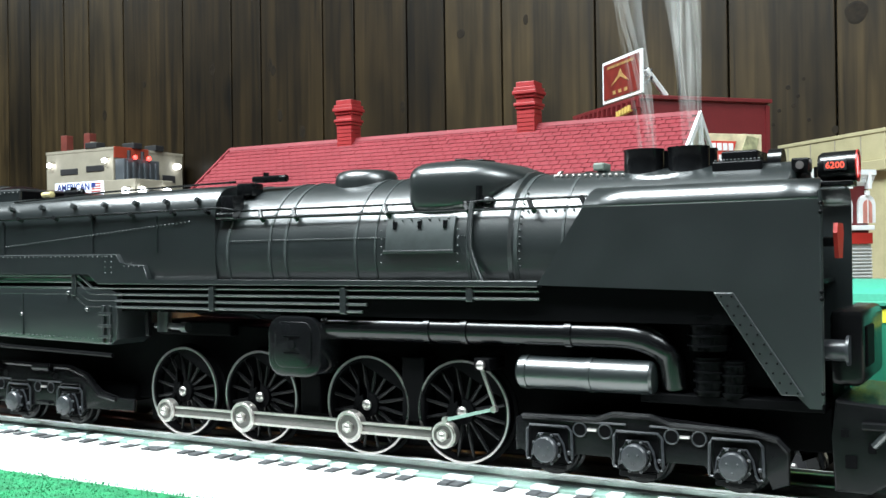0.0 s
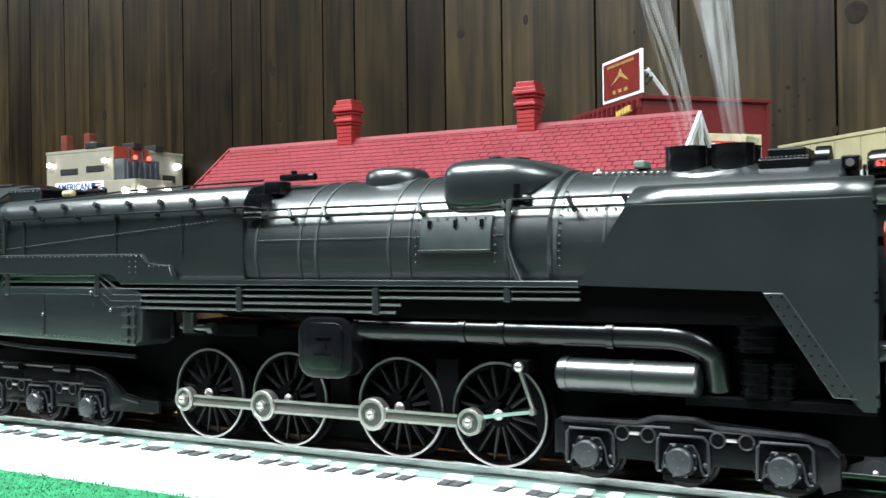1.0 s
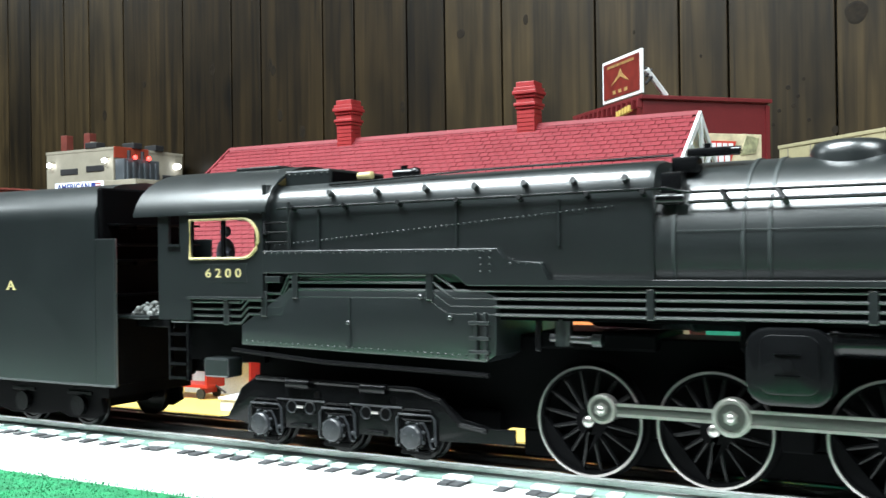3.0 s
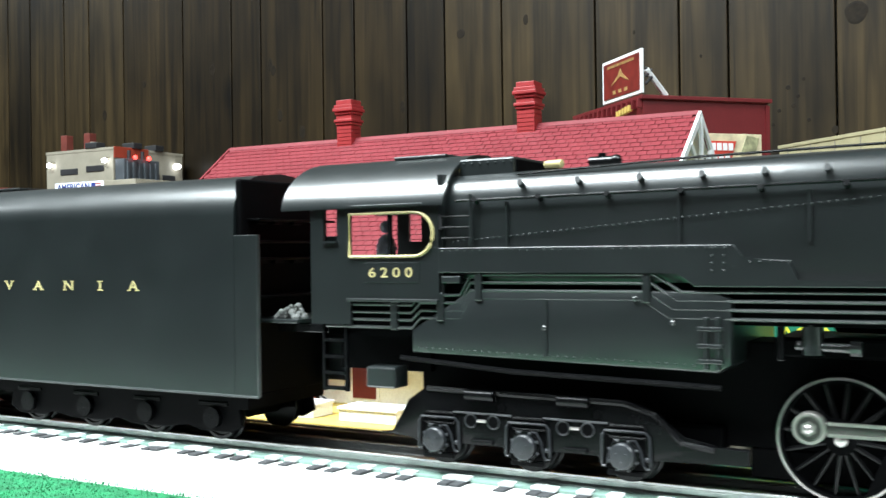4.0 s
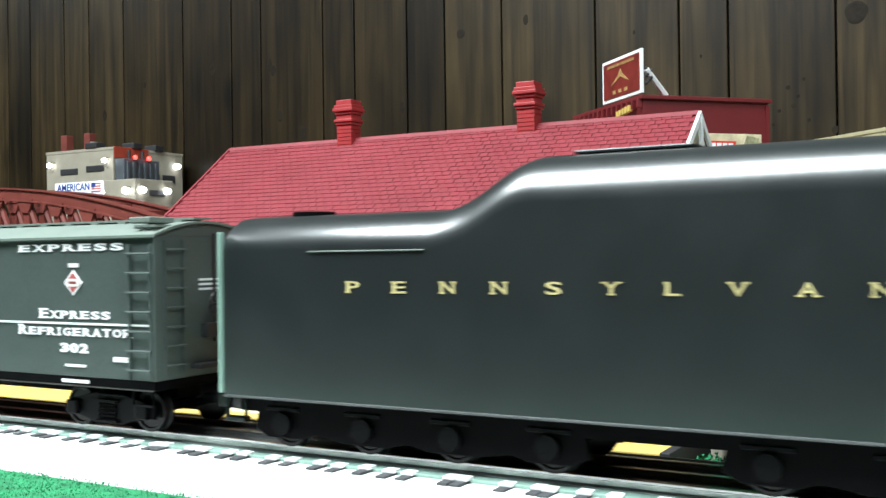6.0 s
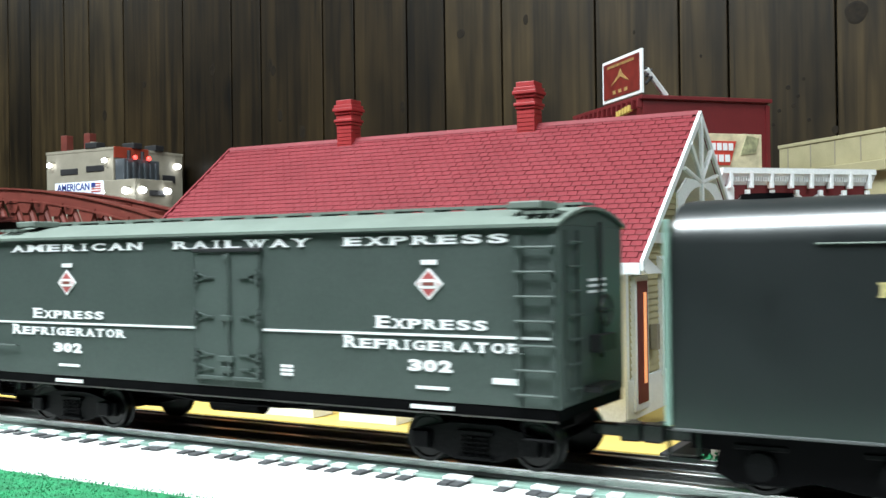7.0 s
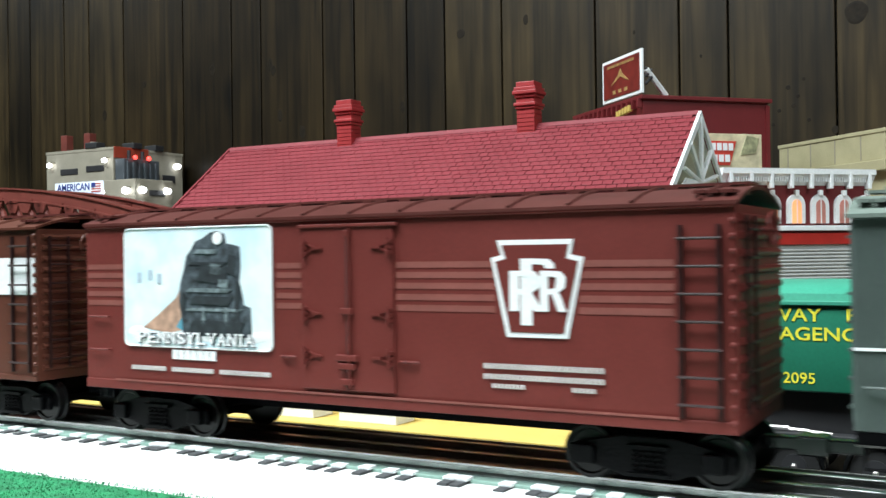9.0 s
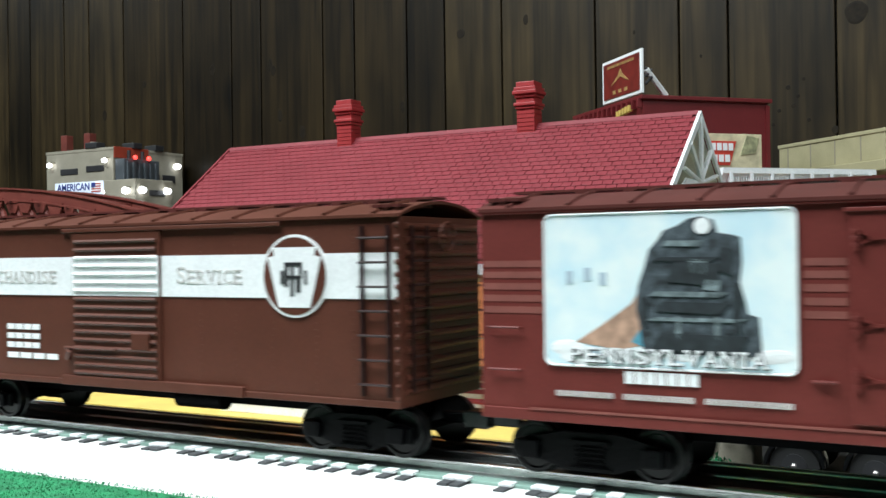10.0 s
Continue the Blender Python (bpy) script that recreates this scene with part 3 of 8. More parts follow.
def build_truck():
    a, b = TX0 + 0.03, TX1 + 0.03
    h0, h1, hc = 0.0259 - ZT, 0.0625 - ZT, 0.0712 - ZT
    arches = [(a, h0), (a, h1), (b, h1), (b, h0 + 0.002)]
    bottom = []
    for k in range(9):
        th = radians(180 * k / 8)
        bottom.append((0.0000 + 0.010 * math.cos(th) - 0.004, h0 + 0.003 * math.sin(th)))
    body = part("body", prism(B(), arches + bottom, -0.0280, 0.0280, "y", 0.0008), "teal", truck, smooth=True)
    ring = []
    for k in range(13):
        th = radians(180 * k / 12)
        ring.append((-0.0285 * math.cos(th), h1 + (hc - h1) * math.sin(th) ** 0.7))
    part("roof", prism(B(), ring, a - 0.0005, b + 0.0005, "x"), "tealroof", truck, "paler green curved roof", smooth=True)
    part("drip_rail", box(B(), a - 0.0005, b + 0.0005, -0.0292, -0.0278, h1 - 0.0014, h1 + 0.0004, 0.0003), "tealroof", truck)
    part("chassis", box(B(), a + 0.003, b - 0.003, -0.022, 0.022, 0.0170, h0 - 0.0005, 0.0006), "dark", truck)
    part("running_board", box(B(), a + 0.006, b - 0.010, -0.0285, -0.0200, 0.0215, 0.0235, 0.0005), "dark", truck)
    part("bumper", box(B(), a - 0.004, a - 0.001, -0.026, 0.026, 0.0150, 0.0195, 0.0006), "dark", truck)
    for lx in (0.005, 0.013, 0.022):
        part("under_pipe", tube(B(), [(a + lx, -0.024, 0.0250), (a + lx + 0.028, -0.025, 0.0255 - lx * 0.1)], 0.0007, 6), "steel", truck)
    for i, x in enumerate((-0.0540, -0.0231, 0.060)):
        for s in (-1, 1):
            w = part("wheel", cyl(B(), (x, s * 0.020, 0.0098), (x, s * 0.0275, 0.0098), 0.0098, 28), "rubber", truck, smooth=True)
            part("rim", cyl(B(), (x, s * 0.0268, 0.0098), (x, s * 0.0280, 0.0098), 0.0050, 20), "dark", w, smooth=True)
            part("hub_bolt", ball(B(), (x, s * 0.0284, 0.0098), 0.0013, 10), "steel", w, "bright hub bolt", smooth=True)
            arc = [(x + 0.0122 * math.cos(radians(q)), 0.0098 + 0.0122 * math.sin(radians(q))) for q in range(0, 181, 15)] + [(x + 0.0108 * math.cos(radians(q)), 0.0098 + 0.0108 * math.sin(radians(q))) for q in range(180, -1, -15)]
            part("fender", prism(B(), arc, s * 0.0185, s * 0.0288, "y", 0.0003), "black", truck, "black curved fender", smooth=True)
    y = -0.02815
    letters("lettering", "RAILWAY", -0.0915 + 0.03, y, 0.0573 - ZT, 0.0054, "yellow", truck, 0.0385, "yellow lettering", bold=0.015)
    letters("lettering", "EXPRESS", -0.0430 + 0.03, y, 0.0573 - ZT, 0.0054, "yellow", truck, 0.0400, "yellow lettering", bold=0.015)
    letters("lettering", "AGENCY", -0.0712 + 0.03, y, 0.0496 - ZT, 0.0054, "yellow", truck, 0.0360, "yellow lettering", bold=0.015)
    letters("fleet_number", "2095", -0.0815 + 0.03, y, 0.0316 - ZT, 0.0045, "yellow", truck, 0.0125, "yellow numerals", bold=0.01)
    bars("small_lettering", truck, -0.1075 + 0.03, -0.0900 + 0.03, 0.0316 - ZT, 0.0043, 4, "yellow", y, "small yellow lettering")


build_truck()
stone = part("stone_block", box(B(), -0.128, -0.108, 0.466, 0.482, ZT, ZT + 0.011, 0.001), "beige", None)
tagged(stone, "pale stone block on the ground beside the platform", "block")
bush = B()
for k in range(420):
    q = Vector((random.gauss(0, 1), random.gauss(0, 1), abs(random.gauss(0, 1)))).normalized() * (0.2 + 0.8 * random.random())
    p = Vector((-0.122 + 0.011 * q.x, 0.448 + 0.007 * q.y, ZT + 0.009 * q.z))
    d = Vector((random.gauss(0, 1), random.gauss(0, 1), random.gauss(0, 1))).normalized() * 0.0016
    e = d.cross(Vector((0, 0.3, 1))).normalized() * 0.0007
    bush.faces.new([bush.verts.new(p + v) for v in (d, e, -d, -e)])
tagged(part("bush", bush, "grass", None), "small green bush beside the platform end", "bush")
part("rear_ground", box(B(), -1.5, 0.6, 0.52, WY - 0.02, ZT, ZT + 0.002), "beige", None, kind="structure", label="pale ground sheet under the model buildings")

# ---- buildings on the slanting street ----
GRID = 47.0


def on_street(name, x, y, label):
    b = empty(name, x, y, ZT, label, "building", group="model buildings behind the station")
    b.matrix_basis = pose(x, y, ZT, 0, 0, GRID)
    return b


def brick_store():
    b = on_street("brick_store", -0.1695, 0.660, "dark red brick store with white cornice and arched windows")
    top, L, D = 0.1370 - ZT, 0.1110, 0.045
    wl = part("wall", box(B(), 0, L, 0, D, 0.0, top - 0.004), "wallred", b)
    part("cornice", prism(B(), [(0.001, top - 0.0125), (-0.0040, top - 0.0040), (-0.0050, top - 0.0036), (-0.0050, top), (0.001, top)], -0.004, L + 0.003, "x"), "trim", b, "white bracketed cornice")
    for k in range(8):
        x = 0.002 + (L - 0.004) * k / 7
        part("bracket", box(B(), x - 0.0012, x + 0.0012, -0.0052, -0.0005, top - 0.0130, top - 0.0020, 0.0003), "trim", b)
    bm = B()
    for k in range(60):
        x = 0.001 + (L - 0.002) * k / 59
        box(bm, x - 0.0005, x + 0.0005, -0.0034, -0.0012, top - 0.0085, top - 0.0055)
    part("dentil_row", bm, "trim", b, kind="stuff")
    part("corner_pier", box(B(), -0.0020, 0.0060, -0.0020, 0.004, 0.06, top - 0.012, 0.0004), "trim", b)
    for k in range(6):
        x = 0.0155 + 0.0186 * k
        z0, z1 = 0.1010 - ZT, 0.1135 - ZT
        arch = [(x + 0.0068 * math.cos(radians(a)), z1 + 0.0068 * math.sin(radians(a))) for a in range(0, 181, 15)] + [(x - 0.0068, z0), (x + 0.0068, z0)]
        w = part("window", prism(B(), arch, -0.0022, 0.0004, "y", 0.0003), "trim", b, "white arched window surround")
        inner = [(x + 0.0036 * math.cos(radians(a)), z1 - 0.001 + 0.0042 * math.sin(radians(a))) for a in range(0, 181, 15)] + [(x - 0.0036, z0), (x + 0.0036, z0)]
        part("pane", prism(B(), inner, -0.0026, -0.0018, "y"), "amber" if k in (1, 2) else "pink", w, "warm lit pane")
        part("sash_bar", box(B(), x - 0.0003, x + 0.0003, -0.0030, -0.0024, z0, z1 + 0.003), "trim", w)
        part("keystone", box(B(), x - 0.0015, x + 0.0015, -0.0034, -0.0010, z1 + 0.0058, z1 + 0.0095, 0.0003), "trim", w)
    part("ledge", box(B(), -0.002, L + 0.002, -0.0040, 0.001, 0.0962 - ZT, 0.0995 - ZT, 0.0004), "trim", b, "white stone ledge")
    part("sign_band", box(B(), -0.001, L + 0.001, -0.0030, 0.001, 0.0870 - ZT, 0.0945 - ZT, 0.0003), "red", b, "bright red sign band")
    sh = part("shutter_wall", box(B(), -0.001, L + 0.001, -0.0012, 0.001, 0.030 - ZT, 0.0868 - ZT), "corrugated", b, "grey corrugated shutter")
    for k in range(22):
        z = 0.0350 - ZT + 0.0023 * k
        part("slat", tube(B(), [(-0.001, -0.0014, z), (L + 0.001, -0.0014, z)], 0.0009, 6), "corrugated", sh)
    part("awning", box(B(), -0.006, 0.020, -0.012, -0.002, 0.052 - ZT, 0.090 - ZT, 0.0008), mat("orange_panel", (0.75, 0.20, 0.03), 0.5), b, "bright orange panel")
    return b


def maroon_building():
    b = on_street("maroon_warehouse", -0.2885, 0.850, "tall maroon warehouse with a sign on its roof")
    top, L, D = 0.2199 - ZT, 0.1309, 0.1422
    wl = part("wall", box(B(), 0.002, L - 0.003, 0.002, D, 0, top - 0.002), "wallred", b)
    part("roof_edge", box(B(), -0.001, L, -0.001, D, top - 0.0035, top, 0.0005), "wallred", b)
    part("corner_strip", box(B(), L - 0.006, L - 0.002, 0.0005, 0.003, 0, top - 0.006), "wallred", b)
    for k in range(14):
        y = 0.004 + 0.0098 * k
        part("eave_bracket", box(B(), -0.0030, 0.0015, y - 0.0015, y + 0.0015, top - 0.011, top - 0.003, 0.0003), "wallred", b)
    for k in range(5):
        part("yellow_bracket", box(B(), -0.0045, -0.0005, 0.016 + 0.0055 * k, 0.019 + 0.0055 * k, top - 0.0125 - 0.0006 * k, top - 0.007 - 0.0006 * k, 0.0003), "ochre", b, "small yellow bracket")
    s = part("roof_sign", box(B(), -0.0010, 0.0012, -0.002, 0.0740, top + 0.0015, top + 0.0400, 0.0003), "trim", b, "red sign board with a white border")
    part("sign_face", box(B(), -0.0018, -0.0008, 0.0012, 0.0700, top + 0.0045, top + 0.0370), mat("sign_red", (0.15, 0.016, 0.011), 0.45, vary=0.3, scale=90), s)
    for z, y0, y1, h in ((0.0320, 0.010, 0.062, 0.0024), (0.0075, 0.022, 0.030, 0.0032), (0.0075, 0.034, 0.041, 0.0032), (0.0075, 0.045, 0.052, 0.0032)):
        n = max(1, int((y1 - y0) / 0.0045))
        for k in range(n):
            part("sign_stroke", box(B(), -0.0022, -0.0016, y0 + (y1 - y0) * (k + 0.1) / n, y0 + (y1 - y0) * (k + 0.85) / n, top + z, top + z + h), "signgold", s)
    part("sign_emblem", prism(B(), [(0.020, top + 0.016), (0.032, top + 0.024), (0.036, top + 0.029), (0.040, top + 0.024), (0.054, top + 0.016), (0.044, top + 0.019), (0.036, top + 0.022), (0.029, top + 0.019)], -0.0022, -0.0016, "x"), "signgold", s, "gold winged emblem")
    part("sign_prop", tube(B(), [(0.004, -0.001, top + 0.022), (0.026, 0.004, top)], 0.0026, 6), "trim", b, "white sign prop")
    for k in range(9):
        part("lamp_bracket", ball(B(), (0.004 + 0.0016 * (k % 4), -0.001, top + 0.010 + 0.0016 * k), 0.0016, 8), "dark", b)
    return b


def cream_building():
    b = on_street("cream_building", -0.1060, 0.952, "pale cream building with a stepped cornice")
    top = 0.1853 - ZT
    part("wall", box(B(), 0.004, 0.30, 0.004, 0.145, 0, top - 0.030), "cream", b)
    part("parapet", box(B(), 0.0, 0.30, 0.0, 0.150, top - 0.024, top, 0.0006), "cream", b)
    part("parapet_cap", box(B(), -0.001, 0.30, -0.001, 0.151, top - 0.0005, top + 0.0030, 0.0005), "cream", b)
    part("ledge", box(B(), -0.006, 0.30, -0.006, 0.156, top - 0.034, top - 0.0245, 0.0008), "cream", b)
    for k in range(4):
        part("panel_joint", box(B(), -0.0004, 0.001, 0.030 + 0.035 * k, 0.0312 + 0.035 * k, top - 0.023, top - 0.001), "beige", b)
    return b


def billboard():
    b = on_street("billboard", -0.2255, 0.800, "billboard with a red panel and a faded pale picture")
    z0, z1 = 0.1500 - ZT, 0.1772 - ZT
    part("board", box(B(), -0.010, 0.058, 0.0, 0.002, z0, z1, 0.0004), mat("faded_poster", (0.62, 0.55, 0.36), 0.6, vary=0.3, scale=90), b)
    part("red_panel", prism(B(), [(-0.008, z0 + 0.002), (0.028, z0 + 0.002), (0.034, z1 - 0.006), (-0.008, z1 - 0.006)], -0.0008, 0.0002, "y"), mat("poster_red", (0.55, 0.05, 0.03), 0.5), b)
    for z, n, x1 in ((z1 - 0.0135, 7, 0.031), (z0 + 0.0045, 6, 0.028)):
        for k in range(n):
            w = (x1 + 0.006) / n
            part("poster_stroke", box(B(), -0.005 + w * k, -0.005 + w * (k + 0.75), -0.0013, -0.0007, z, z + 0.0058), "white", b)
    part("poster_shape", prism(B(), [(0.038, z0 + 0.010), (0.052, z0 + 0.012), (0.055, z0 + 0.024), (0.044, z0 + 0.026)], -0.0006, 0.0002, "y"), mat("poster_olive", (0.30, 0.30, 0.17), 0.6, vary=0.5, scale=200), b)
    for x in (-0.004, 0.050):
        part("post", box(B(), x - 0.0015, x + 0.0015, 0.002, 0.005, 0, z1 - 0.003), "beige", b)
    return b


M["pink"] = mat("curtained_window", (0.55, 0.22, 0.18), 0.5, vary=0.2)
M["corrugated"] = mat("grey_corrugated", (0.42, 0.43, 0.42), 0.5, vary=0.06)
brick_store()
maroon_building()
cream_building()
billboard()


def power_station():
    b = empty("power_station", -1.0492, 0.950, ZT, "beige concrete power station with lit lamps and a dark transformer", "building", group="model buildings behind the station")
    top = 0.2312 - ZT
    part("wall", box(B(), -0.1314, 0.0, 0.0, 0.1277, 0, top, 0.0008), "beige", b)
    part("parapet", box(B(), -0.1320, 0.0006, -0.0006, 0.1283, top - 0.003, top + 0.001, 0.0005), "beige", b)
    low = part("annex", box(B(), 0.0610, 0.1154, -0.0700, -0.0080, 0, 0.1804 - ZT, 0.0008), "beige", b)
    part("slot_window", box(B(), 0.1150, 0.1166, -0.048, -0.022, 0.1605 - ZT, 0.1675 - ZT, 0.0004), "dark", low)
    part("link_wall", box(B(), 0.0, 0.0610, -0.0400, 0.0, 0, 0.1650 - ZT, 0.0008), "beige", b)
    for x, z in ((-0.085, 0.2040), (-0.034, 0.2060)):
        part("slot_window", box(B(), x - 0.017, x + 0.017, -0.0012, 0.0005, z - 0.0050 - ZT, z + 0.0030 - ZT, 0.0004), "dark", b)
    for y in (0.070, 0.10):
        part("slot_window", box(B(), -0.0005, 0.0012, y - 0.012, y + 0.012, 0.190 - ZT, 0.200 - ZT, 0.0004), "dark", b)
    part("orange_panel", box(B(), -0.0005, 0.0010, 0.001, 0.062, 0.2180 - ZT, 0.2330 - ZT, 0.0004), mat("orange_lit_panel", (0.32, 0.05, 0.025), 0.5), b, "orange painted panel")
    t = part("transformer", box(B(), 0.001, 0.018, 0.002, 0.065, 0.1850 - ZT, 0.2160 - ZT, 0.001), "gearblue", b, "dark grey transformer")
    for k in range(6):
        part("fin", box(B(), 0.018, 0.021, 0.006 + 0.010 * k, 0.010 + 0.010 * k, 0.187 - ZT, 0.212 - ZT, 0.0004), "gearblue", t)
    for y in (0.018, 0.042):
        part("insulator", cyl(B(), (0.010, y, 0.2160 - ZT), (0.010, y, 0.2280 - ZT), 0.0026, 12), "dark", t, smooth=True)
    for x, y in ((-0.040, 0.006), (-0.006, 0.040), (-0.006, 0.080)):
        v = part("roof_vent", box(B(), x - 0.012, x + 0.010, y - 0.008, y + 0.008, top + 0.001, top + 0.009, 0.001), "dark", b)
    part("roof_tank", cyl(B(), (-0.060, 0.02, top), (-0.060, 0.02, top + 0.012), 0.010, 18), "beige", b, smooth=True)
    for x in (-0.108, -0.062):
        part("brick_flue", box(B(), x - 0.0058, x + 0.0058, 0.010, 0.022, top, top + 0.024, 0.0008), "bridge", b, "dark red brick stack")
    s = part("sign", box(B(), -0.113, -0.018, -0.0014, 0.0004, 0.1640 - ZT, 0.1880 - ZT, 0.0004), "signwhite", b, "white lit sign with blue lettering")
    letters("sign_text", "AMERICAN", -0.076, -0.0017, 0.1815 - ZT, 0.0100, "navy", s, 0.0640, bold=0.02)
    letters("sign_text", "POWER", -0.076, -0.0017, 0.1680 - ZT, 0.0080, "navy", s, 0.0450, bold=0.02)
    fl = part("flag", box(B(), -0.040, -0.022, -0.0018, -0.0012, 0.1730 - ZT, 0.1860 - ZT), "white", s, "small striped flag")
    for k in range(4):
        part("flag_stripe", box(B(), -0.040, -0.022, -0.0021, -0.0017, 0.1735 - ZT + 0.0034 * k, 0.1750 - ZT + 0.0034 * k), "red", fl)
    part("flag_field", box(B(), -0.040, -0.032, -0.0023, -0.0019, 0.1800 - ZT, 0.1860 - ZT), "navy", fl)
    lamps = [(-0.118, -0.004, 0.2130), (-0.010, -0.004, 0.2140), (0.004, 0.1150, 0.2130), (0.1037, -0.073, 0.1660), (0.1185, -0.060, 0.1665), (0.1185, -0.019, 0.1670), (-0.006, -0.004, 0.1720)]
    for i, (x, y, z) in enumerate(lamps):
        lp = part("wall_lamp", box(B(), x - 0.004, x + 0.004, y - 0.003, y + 0.004, z + 0.003 - ZT, z + 0.005 - ZT, 0.0003), "beige", b)
        part("bulb", ball(B(), (x, y - 0.002, z - ZT), 0.0046 if i in (2, 3, 4, 5) else 0.0034, 12, 1.25, 1, 0.9), "lamp_white", lp, "lit white bulb", smooth=True)
    for y in (0.018, 0.042):
        part("red_lamp", ball(B(), (0.022, y, 0.2180 - ZT), 0.0030, 12), "lamp_red", b, "lit red lamp", smooth=True)
    return b


M["gearblue"] = mat("dark_blue_grey_steel", (0.06, 0.07, 0.08), 0.5)
M["signwhite"] = mat("lit_white_sign", (0.75, 0.82, 0.95), 0.5, emit=0.25)
M["navy"] = mat("navy_blue_paint", (0.03, 0.05, 0.22), 0.5)
power_station()


def arch_bridge():
    """A through arch bridge of riveted girders: two arched trusses with posts and bracing."""
    b = empty("arch_bridge", -1.069, 0.785, ZT, "dark red steel arch bridge with riveted trusses", "bridge")
    half, rise, crown, n = 0.40, 0.072, 0.1800, 32
    xs = [-half + 2 * half * k / n for k in range(n + 1)]

    def zc(x):
        return crown - rise * (x / half) ** 2
    for y in (-0.030, 0.030):
        ring = [[(x, y - 0.0045, zc(x) - 0.0110), (x, y + 0.0045, zc(x) - 0.0110), (x, y + 0.0045, zc(x)), (x, y - 0.0045, zc(x))] for x in xs]
        ch = part("top_chord", loft(B(), ring), "bridge", b)
        for dz in (0.0, -0.0128):
            part("chord_flange", loft(B(), [[(x, y - 0.0066, zc(x) + dz), (x, y + 0.0066, zc(x) + dz), (x, y + 0.0066, zc(x) + dz + 0.0018), (x, y - 0.0066, zc(x) + dz + 0.0018)] for x in xs]), "bridge", ch)
        part("bottom_chord", box(B(), -half, half, y - 0.004, y + 0.004, 0.050, 0.064, 0.0006), "bridge", b)
        for k in range(2, n - 1, 2):
            x = xs[k]
            part("post", box(B(), x - 0.0048, x + 0.0048, y - 0.0032, y + 0.0032, 0.064, zc(x) - 0.0125, 0.0005), "bridge", b)
            part("gusset_plate", prism(B(), [(x - 0.013, zc(x) - 0.0105), (x + 0.013, zc(x) - 0.0105), (x + 0.006, zc(x) - 0.025), (x - 0.006, zc(x) - 0.025)], y - 0.0054, y - 0.0034, "y"), "bridge", b)
            if k + 2 < n - 1:
                x2 = xs[k + 2]
                lo, hi = (x, x2) if x < 0 else (x2, x)
                part("diagonal", tube(B(), [(lo, y, 0.064), (hi, y, zc(hi) - 0.013)], 0.0034, 6), "bridge", b)
        for x in (-half, half):
            part("end_post", box(B(), x - 0.008, x + 0.008, y - 0.005, y + 0.005, 0.0, zc(x) + 0.002, 0.0006), "bridge", b)
    for k in range(4, n - 3, 2):
        x = xs[k]
        part("top_strut", box(B(), x - 0.003, x + 0.003, -0.030, 0.030, zc(x) - 0.009, zc(x) - 0.003), "bridge", b)
    part("deck", box(B(), -half, half, -0.029, 0.029, 0.052, 0.058), "bridge", b)
    return b


arch_bridge()
# ---- rolling stock ----
SPIN = []          # wheels that turn: object, place on the vehicle, radius


def wheelset(parent, x, r, gauge=0.0158, width=0.0046, axle=0.0016, tyre="wheel", name="wheelset"):
    """An axle that turns about y, with a flanged disc wheel at each end."""
    ob = part(name, cyl(B(), (0, -gauge, 0), (0, gauge, 0), axle, 10), "deep", parent, smooth=True)
    for s in (-1, 1):
        a, b = s * gauge, s * (gauge + width)
        prof = [(0.001, a), (r * 1.09, a), (r * 1.09, a + s * 0.0008), (r, a + s * 0.0012), (r, b - s * 0.0003), (r * 0.96, b), (r * 0.84, b), (r * 0.78, b - s * 0.0008), (r * 0.40, b - s * 0.0008), (r * 0.32, b + s * 0.0006), (0.0005, b + s * 0.0008)]
        seg = 30
        part("wheel", loft(B(), [[(q * math.sin(k * math.tau / seg), y, q * math.cos(k * math.tau / seg)) for k in range(seg)] for q, y in prof]), tyre, ob, smooth=True)
    ob.matrix_basis = pose(x, 0, r)
    SPIN.append((ob, (x, 0, r), r))
    return ob


